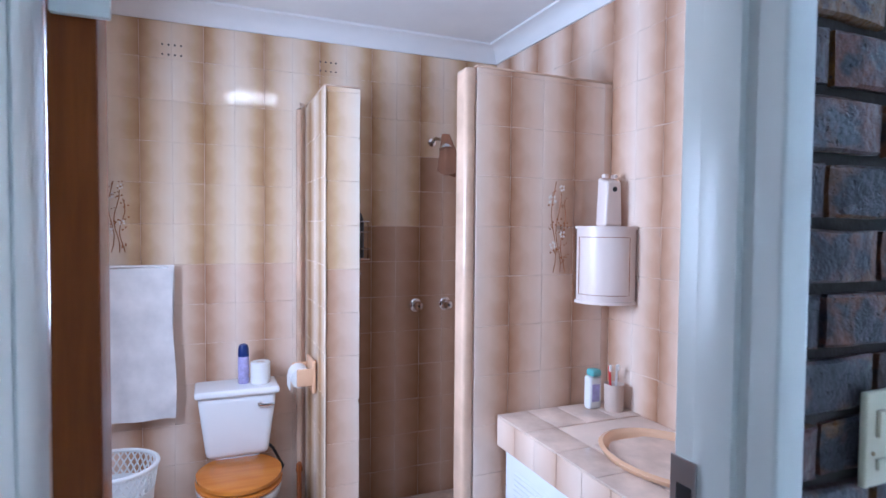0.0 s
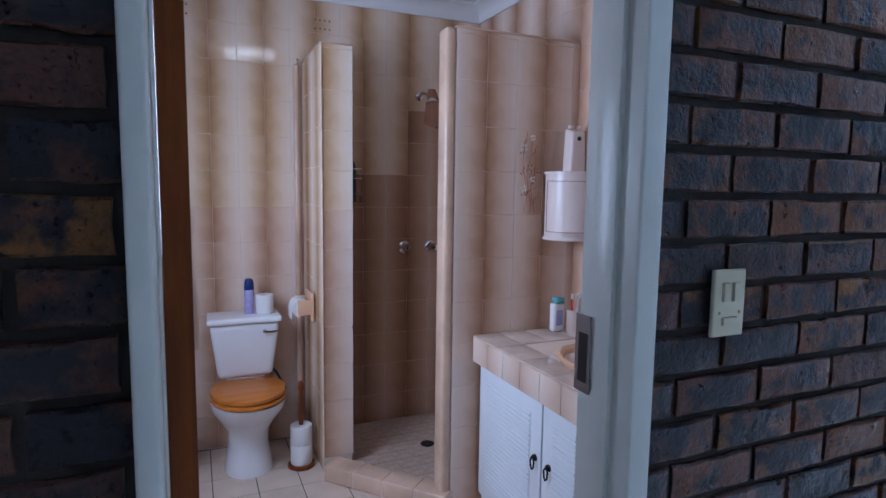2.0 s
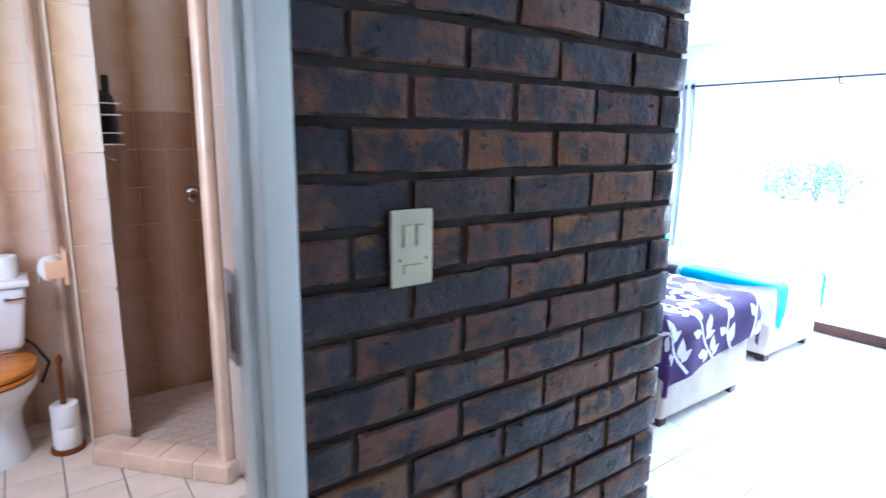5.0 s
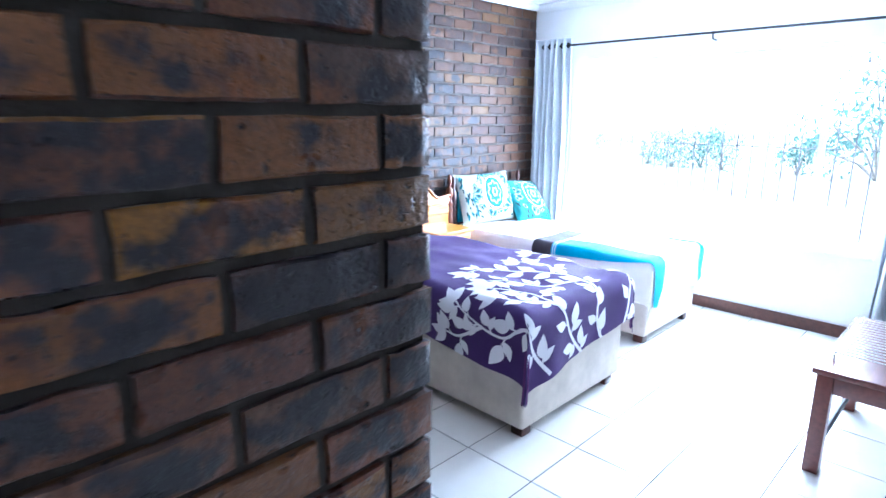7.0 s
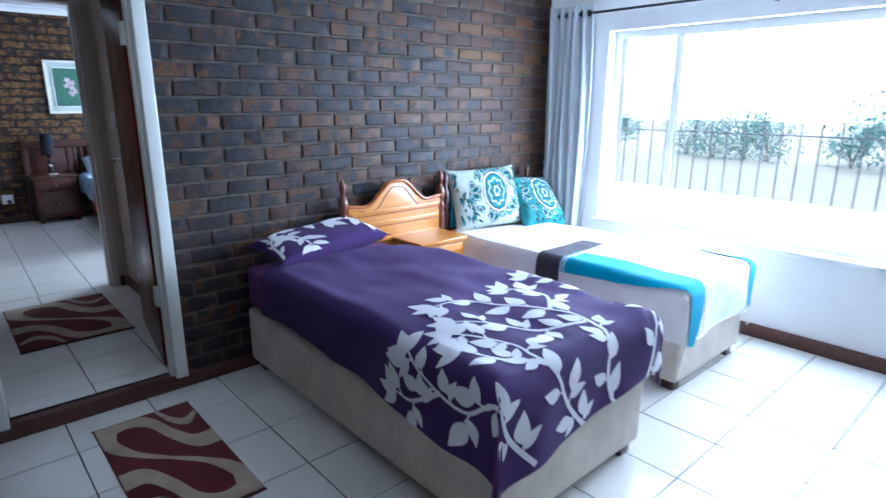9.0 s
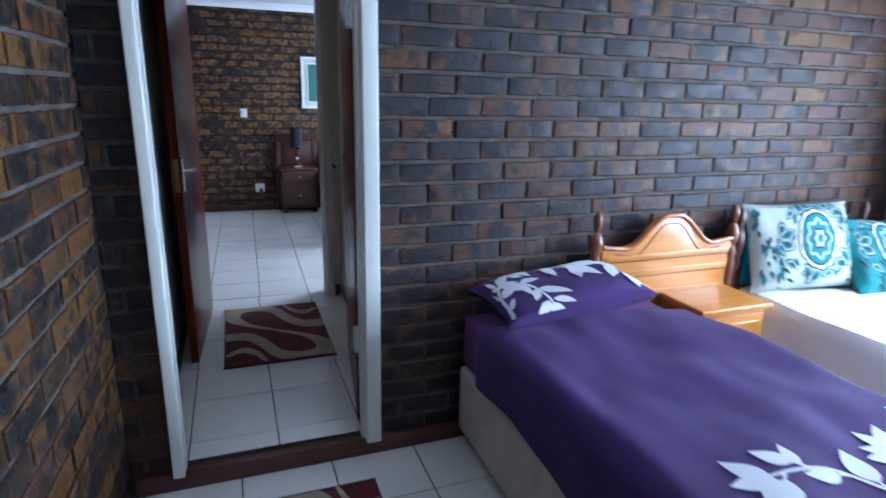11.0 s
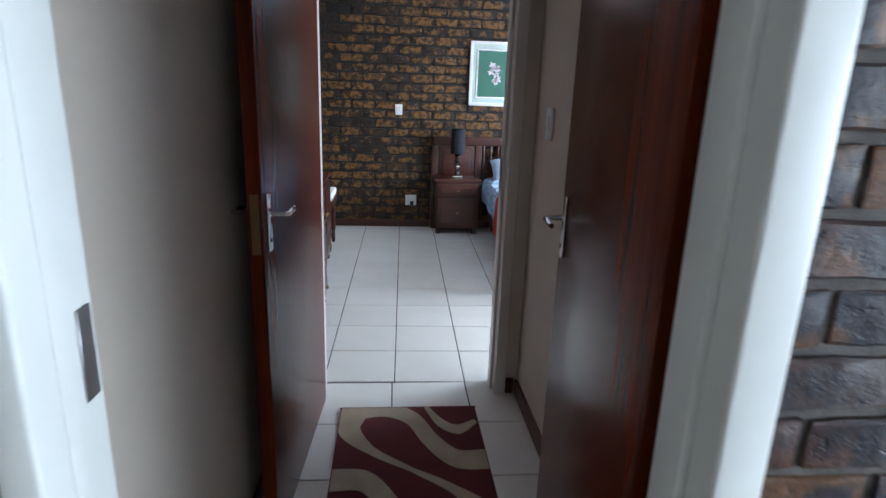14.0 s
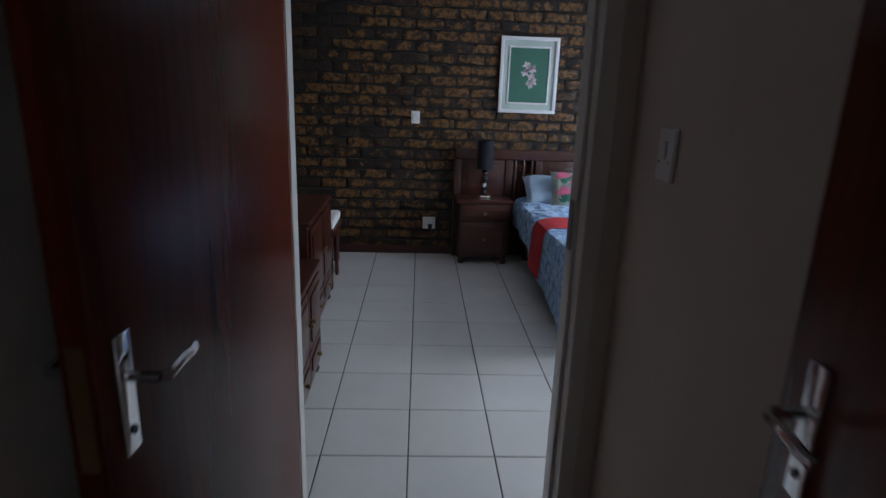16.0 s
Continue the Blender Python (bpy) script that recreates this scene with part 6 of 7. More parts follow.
def far_bed():
    head = thing("carved_headboard", "dark carved wooden headboard with turned spindles", "headboard", (3.40, 8.215, 0))
    part("top_rail", rbox(-0.87, 0.9, -0.03, 0.025, 0.83, 0.915, 0.01, 3), M["dark_wood"], head)
    part("bottom_rail", rbox(-0.83, 0.86, -0.018, 0.018, 0.35, 0.46, 0.005), M["dark_wood"], head)
    for x in (-0.85, -0.42, -0.17, 0.20, 0.45, 0.87):
        part("stile", rbox(x - 0.03, x + 0.03, -0.024, 0.022, 0.0 if abs(x) > 0.8 else 0.4605, 0.829, 0.004), M["dark_wood"], head)
    for x0, x1 in ((-0.815, -0.455), (-0.135, 0.165), (0.485, 0.835)):
        part("panel", rbox(x0, x1, -0.012, 0.012, 0.462, 0.828, 0.006), M["dark_wood"], head)
        part("raised_field", rbox(x0 + 0.05, x1 - 0.05, -0.022, -0.0125, 0.51, 0.78, 0.008), M["dark_wood"], head)
    for x in (-0.365, -0.295, -0.225, 0.255, 0.325, 0.395):
        part("spindle", lathe([(0.010, 0.4605), (0.018, 0.50), (0.010, 0.54), (0.022, 0.60), (0.024, 0.66), (0.012, 0.72), (0.018, 0.77), (0.010, 0.829)], 12), M["dark_wood"], head, "", pose(x, 0, 0))
    bed = thing("double_bed", "double bed with a dark wooden base", "bed", (3.85, 7.2, 0))
    part("base", rbox(-0.76, 0.76, -0.97, 0.97, 0.10, 0.32, 0.02, 3), M["dark_wood"], bed)
    part("mattress", rbox(-0.77, 0.77, -0.98, 0.975, 0.321, 0.49, 0.04, 4), M["white_cloth"], bed)
    for sx in (-1, 1):
        for sy in (-1, 1):
            part("leg", rbox(sx * 0.70 - 0.03, sx * 0.70 + 0.03, sy * 0.90 - 0.03, sy * 0.90 + 0.03, 0, 0.1005, 0.004), M["dark_wood"], bed)
    place3 = drape(3.03, 4.65, 6.22, 8.18, 0.525, 0.05, 0.012, 0.014, 9.0)
    quilt = thing("quilt", "blue floral quilted bedspread hanging to the floor side", "quilt", (3.85, 7.2, 0.4))
    inv = Matrix.Translation((-3.85, -7.2, -0.4))

    def hem(a, b):
        return max(a, 3.03 - 0.20 - 0.26 * max(0.0, min(1.0, (7.75 - b) / 1.2))), b
    bm = cloth(place3, 3.03 - 0.46, 4.65 + 0.2, 6.22 - 0.30, 8.17, 0.04, hem=hem)
    bm.transform(inv)
    part("cover", bm, M["quilt_print"], quilt)
    red = thing("red_throw", "bright red throw folded across the blue quilt", "throw", (3.85, 7.3, 0.4))
    bm = bmesh.new()
    rows = []
    for i in range(40):
        a = 2.70 + 1.9 * i / 39
        rows.append([(a, 6.98 + 0.05 * math.sin(a * 3) + 0.30 * k / 6 + 0.25 * min(0.35, max(0, a - 2.9))) for k in range(7)])
    strip(bm, rows, place3, 0.008)
    bm.transform(Matrix.Translation((-3.85, -7.3, -0.4)))
    part("cloth", bm, M["red_cloth"], red)
    cushion("pillow", "pale blue pillow at the head of the double bed", (3.32, 8.05, 0.60), (35, 0, 0), 0.46, 0.34, 0.14, M["pale_blue"])
    cu, on = cushion("cushion", "floral cushion with pink flowers and green leaves", (3.52, 7.90, 0.635), (58, 0, -6), 0.50, 0.32, 0.13, M["floral_ground"])
    rr = random.Random(21)
    for k in range(14):
        cx, cz, lean = rr.uniform(-0.20, 0.20), rr.uniform(-0.13, 0.10), rr.uniform(0.6, 2.5)
        bm = bmesh.new()
        for q in range(3):
            strip(bm, leaf_outline(cx, cz, lean + 0.5 * (q - 1), 0.085, 0.013), on, 0.0022 + 0.0004 * (k % 3))
        part("leaf_print", bm, M["cushion_leaf"], cu, "printed green leaves")
    for k, (cx, cz) in enumerate(((-0.15, -0.06), (-0.05, 0.02), (0.06, -0.07), (0.14, 0.03), (-0.16, 0.08))):
        bm = bmesh.new()
        for q in range(7):
            strip(bm, leaf_outline(cx, cz, 1.57 + 0.42 * (q - 3), 0.075, 0.016), on, 0.0040 + 0.0003 * q)
        part("flower_print", bm, M["pink_print"] if k % 2 == 0 else M["rose_print"], cu, "printed pink flower")


def quilt_print():
    n = N("blue_floral_quilt_cloth")
    c = n.coord()
    v = n.node("ShaderNodeTexVoronoi", Scale=16.0)
    n.link(c, v.inputs["Vector"])
    f = n.noise(22.0, c, 4)
    col = n.ramp(f, [(0.38, (0.14, 0.27, 0.52)), (0.5, (0.28, 0.47, 0.74)), (0.62, (0.50, 0.65, 0.82))])
    n.bump(n.math("ADD", v.outputs["Distance"], n.math("MULTIPLY", f, 0.4)), 0.9, 0.02)
    return n.done(col, 0.85, **{"Sheen Weight": 0.2})


M["quilt_print"] = quilt_print()
M["cushion_leaf"] = fabric("green_leaf_print", (0.06, 0.22, 0.14), vary=0.5)
M["rose_print"] = fabric("pale_rose_print", (0.72, 0.34, 0.42), vary=0.3)
M["pale_blue"] = fabric("pale_blue_pillow", (0.45, 0.58, 0.72))
M["floral_ground"] = fabric("cream_floral_ground", (0.46, 0.50, 0.42), vary=0.5)
far_bed()


def picture():
    root = thing("framed_picture", "white framed print of pale flowers on green", "picture", (3.10, FAR_Y1 - 0.006, 1.507))
    w, h = 0.236, 0.296
    for x0, x1, z0, z1 in ((-w, w, h - 0.028, h), (-w, w, -h, -h + 0.028), (-w, -w + 0.028, -h + 0.0285, h - 0.0285), (w - 0.028, w, -h + 0.0285, h - 0.0285)):
        part("frame_bar", rbox(x0, x1, -0.026, 0, z0, z1, 0.005, 2), M["white_plastic"], root)
    part("mount", boxes((-w + 0.027, w - 0.027, -0.010, -0.002, -h + 0.027, h - 0.027)), M["print_grey"], root, "grey-green mount")
    a, b = 0.170, 0.225
    for x0, x1, z0, z1 in ((-a, a, b - 0.014, b), (-a, a, -b, -b + 0.014), (-a, -a + 0.014, -b + 0.0142, b - 0.0142), (a - 0.014, a, -b + 0.0142, b - 0.0142)):
        part("inner_frame", rbox(x0, x1, -0.020, -0.0102, z0, z1, 0.003, 1), M["white_plastic"], root)
    part("print", boxes((-a + 0.013, a - 0.013, -0.0125, -0.0101, -b + 0.013, b - 0.013)), M["print_green"], root, "dark green print")
    rr = random.Random(5)
    for cx, cz in ((-0.02, 0.08), (0.03, 0.05), (-0.03, 0.02), (0.02, -0.01), (0.04, -0.05), (0.0, 0.05), (0.01, -0.07)):
        bm = bmesh.new()
        for q in range(5):
            strip(bm, leaf_outline(cx, cz, q * 1.257 + rr.random(), 0.036, 0.011), lambda p, q2, l: Vector((p, -0.0130 - l, q2)), 0.0)
        part("flower", bm, M["flower_pale"], root, "pale pink flower")
    part("stem", tube([(0.0, -0.0132, 0.05), (0.02, -0.0132, -0.05), (0.01, -0.0132, -0.12)], 0.0015, 4), M["leaf"], root)


picture()


def carved_unit(name, label, x0, x1, y0, y1, h, doors):
    root = thing(name, label, "cabinet", ((x0 + x1) / 2, (y0 + y1) / 2, 0))
    w, d = (x1 - x0) / 2, (y1 - y0) / 2
    part("top", rbox(-w, w, -d, d, h - 0.03, h, 0.010, 3), M["dark_wood"], root)
    part("body", rbox(-w + 0.004, w - 0.02, -d + 0.015, d - 0.015, 0.09, h - 0.0305, 0.004), M["dark_wood"], root)
    part("plinth", rbox(-w + 0.004, w - 0.012, -d + 0.008, d - 0.008, 0.05, 0.0895, 0.006), M["dark_wood"], root)
    for k in range(doors):
        ya = -d + 0.03 + (2 * d - 0.06) * k / doors + 0.004
        yb = -d + 0.03 + (2 * d - 0.06) * (k + 1) / doors - 0.004
        for z0, z1 in ((0.24, h - 0.05), (0.10, 0.232)):
            dr = part("door" if z0 > 0.2 else "drawer", rbox(w - 0.0195, w - 0.004, ya, yb, z0, z1, 0.005, 2), M["dark_wood"], root)
            part("field", rbox(w - 0.0038, w + 0.003, ya + 0.035, yb - 0.035, z0 + 0.035, z1 - 0.035, 0.006, 2), M["dark_wood"], dr)
            part("knob", lathe([(0.005, 0), (0.006, 0.01), (0.013, 0.016), (0.010, 0.026), (0.002, 0.028)], 12), M["brass"], dr, "brass knob", pose(w - 0.0038, (yb - 0.025 if k % 2 == 0 else ya + 0.025) if z0 > 0.2 else (ya + yb) / 2, (z0 + z1) / 2, 0, 90, 0))
    for sx in (-1, 1):
        for sy in (-1, 1):
            part("foot", lathe([(0.016, 0), (0.030, 0.008), (0.034, 0.024), (0.026, 0.040), (0.020, 0.0505)], 14), M["dark_wood"], root, "", pose(sx * (w - 0.045), sy * (d - 0.045), 0))


carved_unit("tv_cabinet", "low dark carved wooden cabinet with brass knobs", 1.24, 1.735, 5.42, 6.10, 0.57, 2)
carved_unit("dressing_table", "dark wooden dressing table behind the cabinet", 1.24, 1.655, 6.30, 7.12, 0.70, 2)


def dressing_mirror():
    root = thing("dressing_mirror", "dark framed mirror standing on the dressing table", "mirror", (1.275, 6.71, 0.70))
    for y in (-0.34, 0.34):
        part("post", rbox(-0.018, 0.018, y - 0.025, y + 0.025, 0, 0.62, 0.006), M["dark_wood"], root)
    part("top_rail", rbox(-0.020, 0.020, -0.315, 0.315, 0.56, 0.64, 0.010, 3), M["dark_wood"], root)
    part("bottom_rail", rbox(-0.020, 0.020, -0.315, 0.315, 0.0, 0.06, 0.006), M["dark_wood"], root)
    part("glass", boxes((-0.004, 0.002, -0.314, 0.314, 0.061, 0.559)), M["mirror"], root, "silvered mirror glass")


M["mirror"] = plain("silvered_mirror", (0.80, 0.81, 0.81), 0.04, 1.0, vary=0.02)
dressing_mirror()


def stool():
    root = thing("stool", "dark turned-leg stool with a white padded seat", "stool", (1.49, 7.44, 0))
    part("seat", rbox(-0.16, 0.16, -0.20, 0.20, 0.435, 0.495, 0.025, 4), M["white_cloth"], root, "white padded seat")
    part("seat_frame", rbox(-0.165, 0.165, -0.205, 0.205, 0.385, 0.434, 0.006), M["dark_wood"], root)
    for sx in (-1, 1):
        for sy in (-1, 1):
            part("leg", lathe([(0.010, 0), (0.017, 0.03), (0.014, 0.10), (0.022, 0.14), (0.016, 0.20), (0.024, 0.28), (0.018, 0.34), (0.025, 0.3855)], 14), M["dark_wood"], root, "", pose(sx * 0.13, sy * 0.165, 0))
    for sy in (-1, 1):
        part("stretcher", tube([(-0.12, sy * 0.165, 0.12), (0.12, sy * 0.165, 0.12)], 0.009), M["dark_wood"], root)


stool()

# ---- outside the window ----
ground = structure("ground", boxes((-60, 400, -300, 300, -0.75, -0.55)), M["grass"], "pale sunlit ground outside the window", "ground")


def shrub(at, size, seed, label):
    rr = random.Random(seed)
    root = thing("shrub" if size < 2.2 else "tree", label, "shrub" if size < 2.2 else "tree", at)
    bm = bmesh.new()
    clumps = []
    for k in range(9):
        a, r = rr.uniform(0, 6.28), rr.uniform(0.1, 0.5) * size
        top = (r * math.cos(a), r * math.sin(a), rr.uniform(0.16, 0.80) * size)
        tube([(0.02 * math.cos(a), 0.02 * math.sin(a), 0), (top[0] * 0.3, top[1] * 0.3, top[2] * 0.5), top], 0.018 * size / 2, 6, bm)
        clumps.append(top)
    part("trunk" if size >= 2.2 else "stem", bm, M["bark"], root)
    verts, faces = [], []
    for top in clumps:
        # Leaves kept sparse so the glowing backdrop shows through and pales the crown.
        for k in range(210):
            p = Vector(top) + Vector((rr.gauss(0, 0.13), rr.gauss(0, 0.13), rr.gauss(0, 0.11))) * size
            p.z = max(0.05, p.z)
            e = Euler((rr.uniform(0, 6.3), rr.uniform(0, 6.3), rr.uniform(0, 6.3))).to_matrix()
            s = rr.uniform(0.016, 0.030) * size
            o = len(verts)
            verts += [p + e @ Vector(q) * s for q in ((-1, 0, 0), (0, -0.4, 0.1), (1, 0, 0), (0, 0.4, 0.1))]
            faces.append((o, o + 1, o + 2, o + 3))
    me = bpy.data.meshes.new("crown")
    me.from_pydata(verts, [], faces)
    me.materials.append(M["leaf"])
    ob = new("crown", me)
    ob.parent = root


for at, size, seed in (((22, 8.9, -0.55), 1.7, 1), ((22.4, 8.0, -0.55), 2.1, 2), ((22, 7.1, -0.55), 1.9, 3), ((22, 4.8, -0.55), 1.6, 4), ((22.6, 10.1, -0.55), 1.6, 5), ((22, 12.7, -0.55), 1.9, 6)):
    shrub(at, size, seed, "leafy green shrub in the sunlit garden")
shrub((22, 2.7, -0.55), 3.9, 8, "garden tree with a loose leafy crown")
shrub((23, 1.2, -0.55), 3.4, 9, "garden tree with a loose leafy crown")

# Glowing board added so the view past the garden burns out white.
backdrop = structure("backdrop", boxes((62, 62.2, -60, 60, -1, 40)), M["backdrop_glow"], "glowing white backdrop standing in for the bright sky", "backdrop")


def bathroom_lamp():
    root = thing("ceiling_light", "square white bathroom ceiling light, switched on", "ceiling light", (0.22, 1.12, BATH_CEIL - 0.001))
    part("frame", rbox(-0.19, 0.19, -0.11, 0.11, -0.03, 0, 0.006, 2), M["white_plastic"], root)
    part("diffuser", rbox(-0.175, 0.175, -0.095, 0.095, -0.055, -0.0305, 0.010, 2), M["lamp_glow"], root, "glowing diffuser")


bathroom_lamp()
# ---- bricks, tiles: pieces of the walls and floors ----


def brick_mesh(name, l, h, d, seed, material, rugged=0.0025):
    """One brick, front face towards -y at y=0, slightly uneven."""
    rng = random.Random(seed)
    bm = bmesh.new()
    nx = 5
    xs = [-l / 2 + l * i / nx for i in range(nx + 1)]
    c = 0.0042
    top = [rng.uniform(-rugged, rugged) for _ in xs]
    bot = [rng.uniform(-rugged, rugged) for _ in xs]
    rows = []
    for zi, (zz, dy) in enumerate(((-h / 2, c * 1.2), (-h / 2 + c, 0), (0, 0), (h / 2 - c, 0), (h / 2, c * 1.2))):
        row = []
        for i, x in enumerate(xs):
            e = 0.0
            if i in (0, nx):
                e = c * 1.2
            jig = rng.uniform(-rugged, rugged) * 0.7
            wob = top[i] if zi >= 3 else bot[i] if zi <= 1 else 0
            row.append(bm.verts.new((x + (rng.uniform(-rugged, rugged) if i in (0, nx) else 0), max(dy, e) + jig, zz + wob)))
        rows.append(row)
    for a, b in zip(rows, rows[1:]):
        for i in range(nx):
            bm.faces.new((a[i], a[i + 1], b[i + 1], b[i]))
    loop = rows[0] + [r[-1] for r in rows[1:]] + rows[-1][-2::-1] + [r[0] for r in rows[-2:0:-1]]
    bk = [bm.verts.new((v.co.x, d, v.co.z)) for v in loop]
    for i in range(len(loop)):
        j = (i + 1) % len(loop)
        bm.faces.new((loop[j], loop[i], bk[i], bk[j]))
    me = bpy.data.meshes.new(name)
    bmesh.ops.recalc_face_normals(bm, faces=list(bm.faces))
    bm.to_mesh(me)
    bm.free()
    me.materials.append(material)
    me.shade_smooth()
    me.set_sharp_from_angle(angle=radians(32))
    return me


def brick_wall(parent, origin, angle, length, z0, z1, course, pitch, phase, zphase, material, holes=(), near=None, ends=(0, 0), rugged=0.0025, joint=0.0155):
    """Lays stretcher courses on a wall: along from origin at angle; near is the stretch whose bricks are objects."""
    l, h = pitch - joint, course - joint
    kinds = [brick_mesh("brick", l, h, 0.045, 10 + k, material, rugged) for k in range(6)]
    cuts = {}
    rng = random.Random(int(length * 100))
    base = pose(*origin, 0, 0, angle)
    count, rest = 0, []
    k0 = int(math.floor((z0 - zphase) / course))
    row = k0
    todo = []
    while zphase + row * course < z1:
        zc = zphase + row * course - course / 2
        row += 1
        if zc - h / 2 < z0 - 0.05:
            continue
        off = phase + (0 if row % 2 else pitch / 2)
        x = off - pitch * math.ceil((off + pitch) / pitch)
        while x < length + pitch:
            a, b = x + joint / 2, x + pitch - joint / 2
            x += pitch
            a, b = max(a, ends[0]), min(b, length - ends[1])
            segs = [(a, b)]
            for hx0, hx1, hz in holes:
                if zc - h / 2 < hz:
                    out = []
                    for p, q in segs:
                        if q <= hx0 or p >= hx1:
                            out.append((p, q))
                        else:
                            if p < hx0:
                                out.append((p, hx0))
                            if q > hx1:
                                out.append((hx1, q))
                    segs = out
            for p, q in segs:
                if q - p > 0.025:
                    todo.append((p, q, zc))
    if near:
        todo.sort(key=lambda s: abs((s[0] + s[1]) / 2 - near[0]) + 0.6 * abs(s[2] - near[1]))
    joined = bmesh.new()
    for p, q, zc in todo:
        w = q - p
        if abs(w - l) < 0.002:
            me = rng.choice(kinds)
        else:
            key = round(w, 2)
            if key not in cuts:
                cuts[key] = brick_mesh("brick", w, h, 0.045, 50 + len(cuts), material, rugged)
            me = cuts[key]
        m = Matrix.Translation(((p + q) / 2, rng.uniform(-0.0025, 0.0025), zc)) @ Euler((rng.uniform(-0.012, 0.012), rng.uniform(-0.006, 0.006) if w < 0.5 else 0, rng.uniform(-0.008, 0.008))).to_matrix().to_4x4()
        if count < 300:
            ob = new("brick", me)
            ob.parent = parent
            ob.matrix_basis = base @ m
            count += 1
        else:
            rest.append((me, base @ m))
    if rest:
        verts, faces, smooth = [], [], []
        for me, m in rest:
            o = len(verts)
            verts += [m @ v.co for v in me.vertices]
            faces += [[o + i for i in f.vertices] for f in me.polygons]
        me = bpy.data.meshes.new("brickwork")
        me.from_pydata(verts, [], faces)
        me.materials.append(material)
        me.shade_smooth()
        me.set_sharp_from_angle(angle=radians(32))
        ob = new("brickwork", me)
        ob.parent = parent
        tagged(ob, "further courses of the same bricks", kind="stuff")


SIDE_ANGLE = math.degrees(math.atan2(CORNER_B[1] - CORNER_A[1], CORNER_B[0] - CORNER_A[0]))
SIDE_LEN = math.hypot(CORNER_B[0] - CORNER_A[0], CORNER_B[1] - CORNER_A[1])
brick_wall(wall_bath, (-1.6, Y_DOOR_WALL, 0), 0, 1.6 + CORNER_A[0], BED_FLOOR, BED_CEIL, 0.0875, 0.2325, 2.455, 1.34, M["brick"], holes=[(1.300, 2.114, 2.05)], near=(2.6, 1.2), rugged=0.0021)
brick_wall(wall_side, (CORNER_A[0], CORNER_A[1] + 0.002, 0), SIDE_ANGLE, SIDE_LEN, BED_FLOOR, BED_CEIL, 0.0875, 0.2325, 0.10, 1.34, M["brick_side"], near=(2.2, 0.9), ends=(0.047, 0.0), rugged=0.0021)
brick_wall(wall_bed, (1.60, Y_BED_WALL, 0), 0, X_WINDOW - 1.60, BED_FLOOR + 0.02, BED_CEIL, 0.0838, 0.2205, 1.046, 1.475, M["brick_bed"], holes=[(0.158, 0.941, 2.07)], near=(1.4, 1.0), rugged=0.0021)
brick_wall(wall_far, (FAR_X0, FAR_Y1, 0), 0, FAR_X1 - FAR_X0, 0.02, FAR_CEIL, 0.085, 0.222, 0.1, 1.40, M["brick2"], near=(1.5, 1.0), rugged=0.006)
brick_wall(wall_far_left, (FAR_X0, 5.05, 0), 90, 3.2, 0.02, FAR_CEIL, 0.085, 0.222, 0.05, 1.40, M["brick2"], near=(2.6, 1.0), rugged=0.006)


def tile_mesh(name, w, h, t, material, edge=0.0015):
    """A thin slab in x and y, centred, top at z=0."""
    return mesh_of(name, bevel(box(bmesh.new(), -w / 2, w / 2, -h / 2, h / 2, -t, 0), edge, 1), material)


def tile_floor(parent, x0, x1, y0, y1, z, px, py, ox, oy, material, joint=0.005, near=None, skip=None, turn=0.0):
    swing = Matrix.Translation((ox, oy, 0)) @ Matrix.Rotation(radians(turn), 4, "Z") @ Matrix.Translation((-ox, -oy, 0))
    me = tile_mesh("floor_tile", px - joint, py - joint, 0.008, material)
    cells = []
    i0, i1 = math.floor((x0 - ox) / px), math.ceil((x1 - ox) / px)
    j0, j1 = math.floor((y0 - oy) / py), math.ceil((y1 - oy) / py)
    for i in range(i0, i1):
        for j in range(j0, j1):
            a, b = max(ox + i * px, x0) + joint / 2, min(ox + (i + 1) * px, x1) - joint / 2
            c, d = max(oy + j * py, y0) + joint / 2, min(oy + (j + 1) * py, y1) - joint / 2
            if b - a > 0.02 and d - c > 0.02 and not (skip and skip((a + b) / 2, (c + d) / 2)):
                cells.append((a, b, c, d))
    if near:
        cells.sort(key=lambda s: math.hypot((s[0] + s[1]) / 2 - near[0], (s[2] + s[3]) / 2 - near[1]))
    rng = random.Random(3)
    for k, (a, b, c, d) in enumerate(cells[:300]):
        full = abs(b - a - px + joint) < 0.002 and abs(d - c - py + joint) < 0.002
        ob = new("floor_tile", me if full else tile_mesh("floor_tile", b - a, d - c, 0.008, material))
        ob.parent = parent
        ob.matrix_basis = swing @ pose((a + b) / 2, (c + d) / 2, z + rng.uniform(-0.0006, 0.0006), rng.uniform(-0.08, 0.08), rng.uniform(-0.08, 0.08), 0)


tile_floor(floor_bed, -1.5, X_WINDOW - 0.018, -1.55, 3.118, BED_FLOOR, 0.352, 0.3575, 2.695, 1.39, M["floor_tile"], near=(2.6, 1.2))
tile_floor(floor_hall, HALL_X0 + 0.002, HALL_X1 - 0.002, 3.172, 5.03, HALL_FLOOR, 0.3445, 0.349, 2.143, 5.033, M["floor_tile"], near=(2.2, 4))
tile_floor(floor_hall, FAR_X0 - 0.06, FAR_X1 - 0.5, 5.037, FAR_Y1 - 0.01, HALL_FLOOR, 0.335, 0.334, 2.155, 5.037, M["floor_tile"], near=(2.2, 5), turn=-1.1)


def in_shower(x, y):
    return x > 0.30 and (x - 0.32) / 0.438 + (y - 2.30) / 0.50 > 0


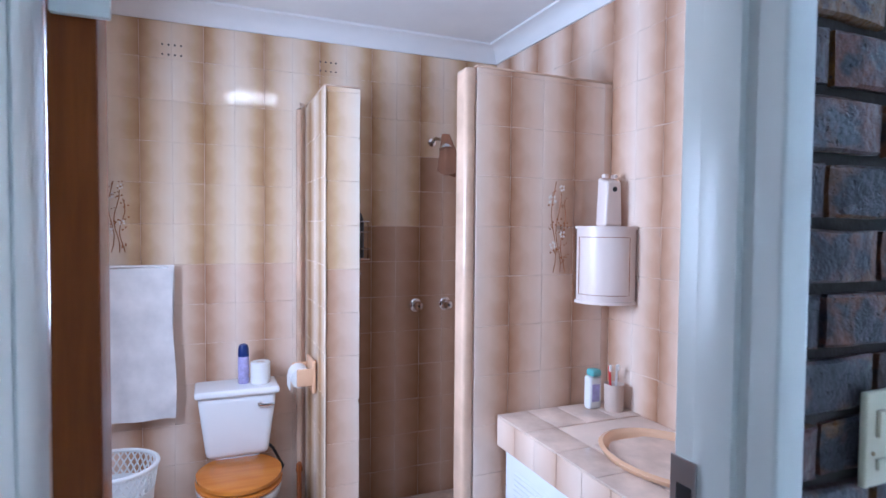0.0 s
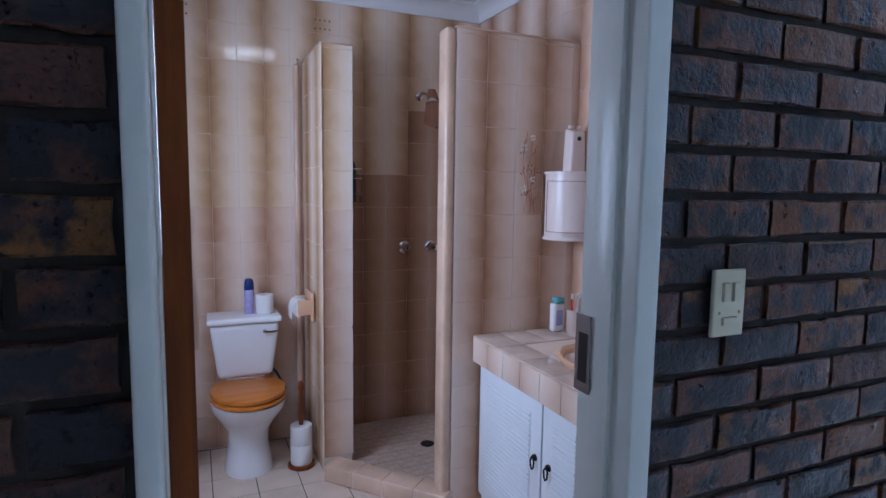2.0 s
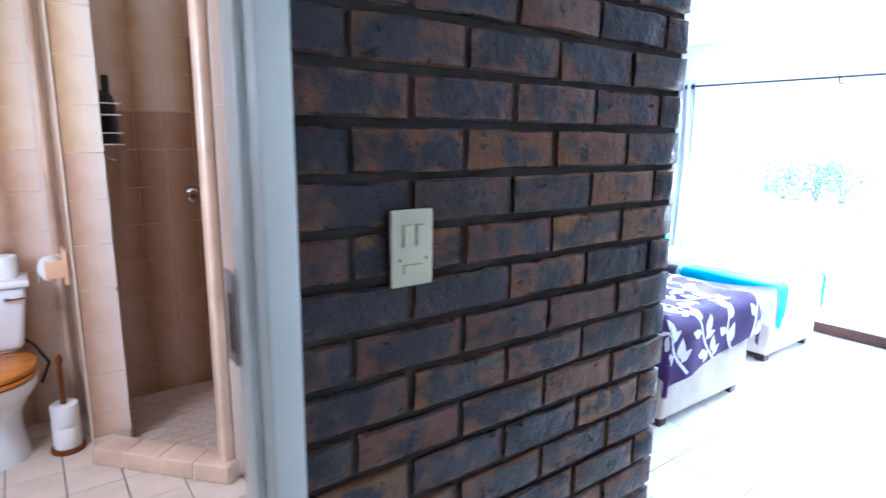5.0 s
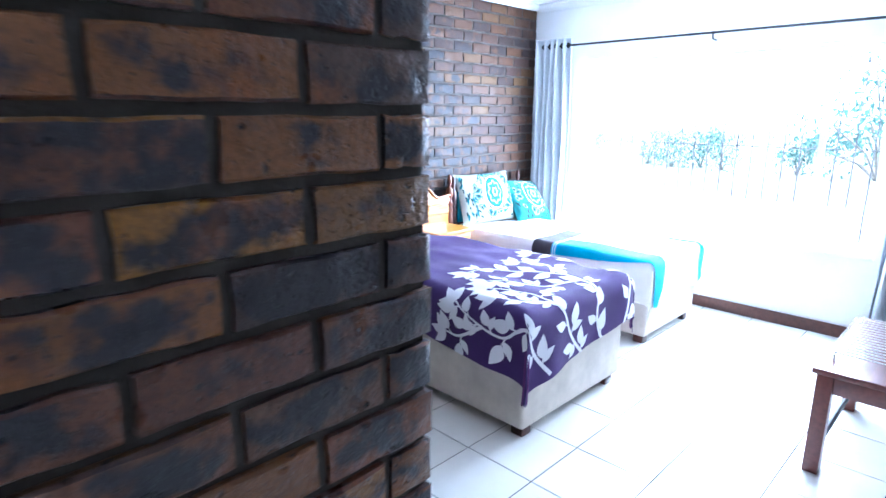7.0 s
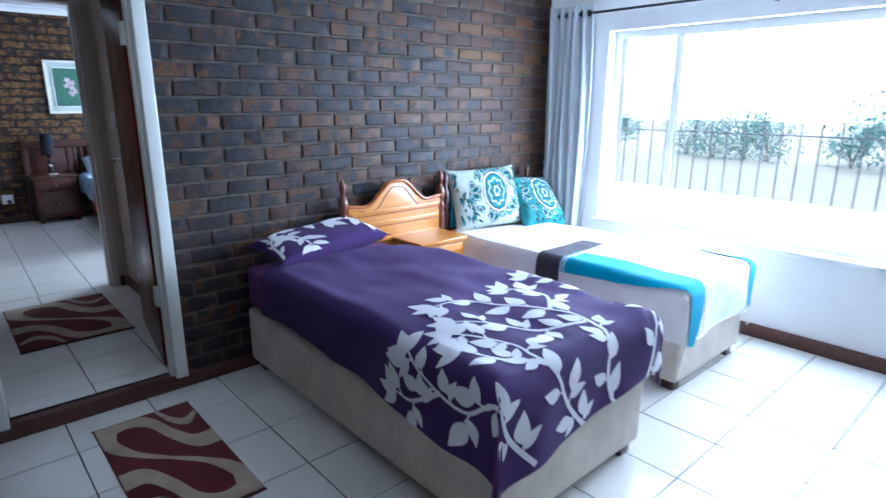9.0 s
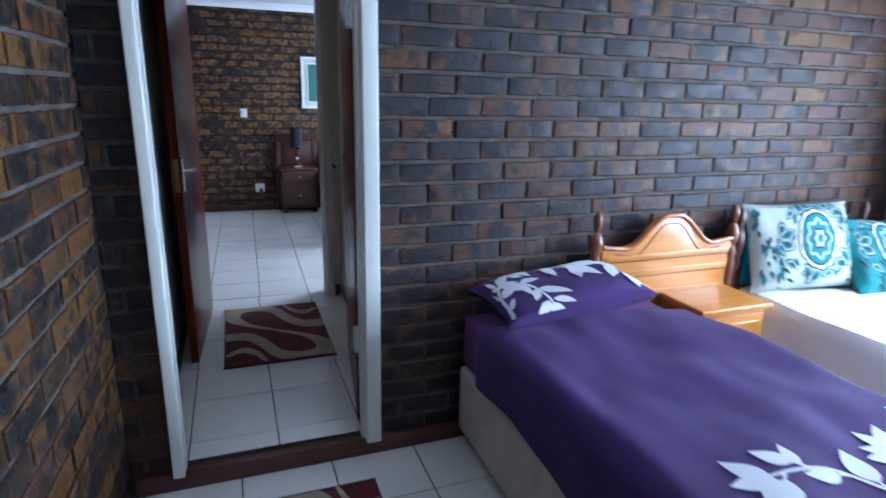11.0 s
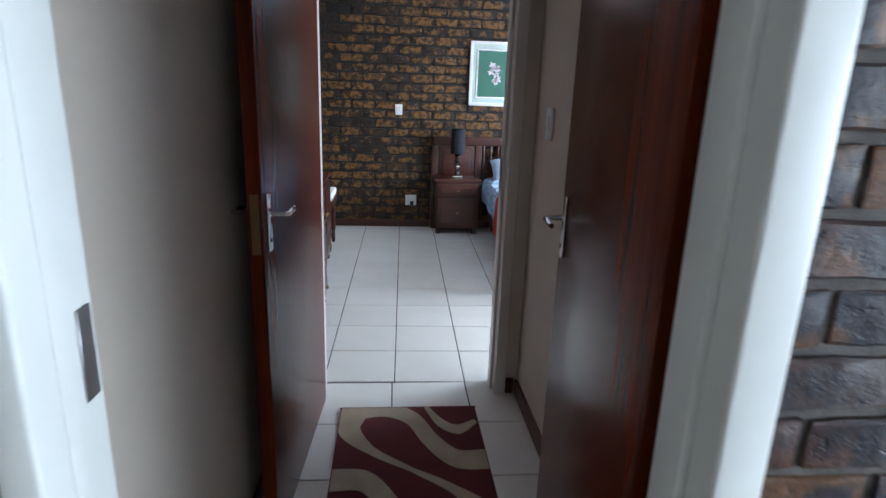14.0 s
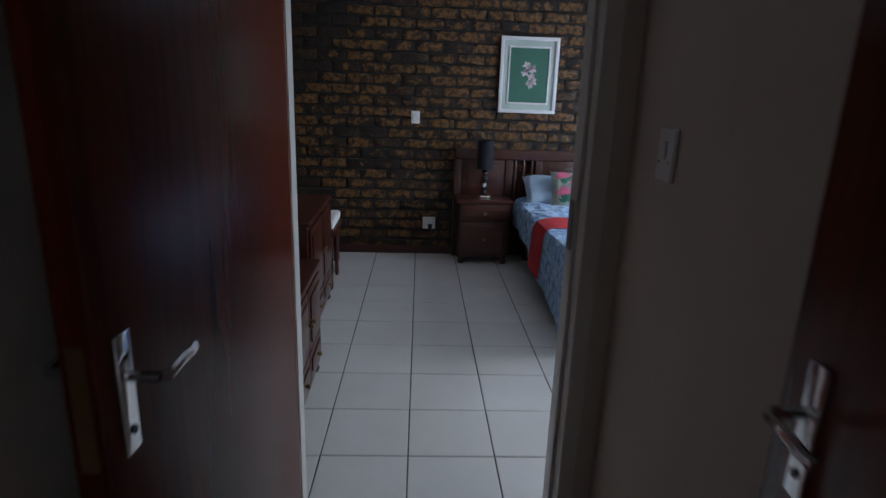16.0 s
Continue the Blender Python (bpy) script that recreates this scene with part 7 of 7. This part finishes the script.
tile_floor(floor_bath, BATH_X0, BATH_X1, 0.56, BATH_Y1 - 0.01, BATH_FLOOR, 0.2, 0.2, 0.02, 0.10, M["bath_floor_tile"], joint=0.004, skip=lambda x, y: x > 0.42 and in_shower(x - 0.12, y - 0.05))


def tile_wall(parent, origin, angle, length, z0, z1, w, h, zphase, joint=0.0009, start=0, glaze_at=None):
    """Upright glazed tiles, alternately mirrored so that two make one stripe."""
    base = pose(*origin, 0, 0, angle)
    rng = random.Random(7)
    nx = math.ceil(length / w - 0.01)
    spare = {}
    for i in range(nx):
        a, b = i * w, min((i + 1) * w, length)
        k = math.floor((z0 - zphase) / h)
        while zphase + k * h < z1 - 0.01:
            c, d = max(zphase + k * h, z0), min(zphase + (k + 1) * h, z1)
            k += 1
            if d - c < 0.02 or b - a < 0.02:
                continue
            glaze = glaze_at((a + b) / 2, (c + d) / 2) if glaze_at else "tan"
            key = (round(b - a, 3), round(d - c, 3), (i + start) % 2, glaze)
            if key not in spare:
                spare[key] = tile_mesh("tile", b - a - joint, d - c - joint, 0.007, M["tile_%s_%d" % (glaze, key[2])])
            ob = new("tile", spare[key])
            ob.parent = parent
            ob.matrix_basis = base @ pose((a + b) / 2, rng.uniform(-0.0004, 0.0004), (c + d) / 2, 90 + rng.uniform(-0.25, 0.25), rng.uniform(-0.2, 0.2), 0)


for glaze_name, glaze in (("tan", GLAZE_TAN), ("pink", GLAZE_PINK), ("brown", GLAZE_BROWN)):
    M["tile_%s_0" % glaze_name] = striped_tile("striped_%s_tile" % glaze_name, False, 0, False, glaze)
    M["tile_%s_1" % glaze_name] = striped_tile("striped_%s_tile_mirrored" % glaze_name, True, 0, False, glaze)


def back_glaze(u, z):
    """The back wall's glaze by place: brown in the shower, pinkish low down, tan above."""
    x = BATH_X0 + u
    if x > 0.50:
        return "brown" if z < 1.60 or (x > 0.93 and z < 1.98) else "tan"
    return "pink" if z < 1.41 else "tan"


wall_of = {o.name: o for o in scene.objects}
TW, TH = 0.136, 0.19
tile_wall(wall_of["wall_bath_back"], (BATH_X0, BATH_Y1, 0), 0, BATH_X1 - BATH_X0, BATH_FLOOR, BATH_CEIL - 0.085, TW, TH, 0.08, start=1, glaze_at=back_glaze)
tile_wall(wall_of["wall_bath_right"], (BATH_X1, BATH_Y1 - 0.005, 0), -90, BATH_Y1 - 0.56, BATH_FLOOR, BATH_CEIL - 0.085, 0.145, TH, 0.08, start=0, glaze_at=lambda u, z: "pink")
SHOWER_TOP = 2.19
tile_wall(shower_right, (0.80, 1.85, 0), 0, BATH_X1 - 0.80, BATH_FLOOR, SHOWER_TOP, 0.146, TH, 0.08, start=0, glaze_at=lambda u, z: "pink")
tile_wall(shower_right, (BATH_X1, 1.936, 0), 180, BATH_X1 - 0.80, BATH_FLOOR, SHOWER_TOP, 0.146, TH, 0.08, start=0, glaze_at=lambda u, z: "brown")
tile_wall(shower_left, (0.335, BATH_Y1 - 0.01, 0), -90, 0.50, BATH_FLOOR, SHOWER_TOP, 0.136, TH, 0.10, start=0)
tile_wall(shower_left, (0.335, 2.366, 0), 0, 0.155, BATH_FLOOR + 0.08, SHOWER_TOP, 0.155, TH, 0.08, start=1, glaze_at=lambda u, z: "pink" if z < 1.41 else "tan")
tile_wall(shower_left, (0.49, 2.366, 0), 90, 0.49, BATH_FLOOR, SHOWER_TOP, 0.136, TH, 0.08, start=1, glaze_at=lambda u, z: "brown" if z < 1.60 else "tan")
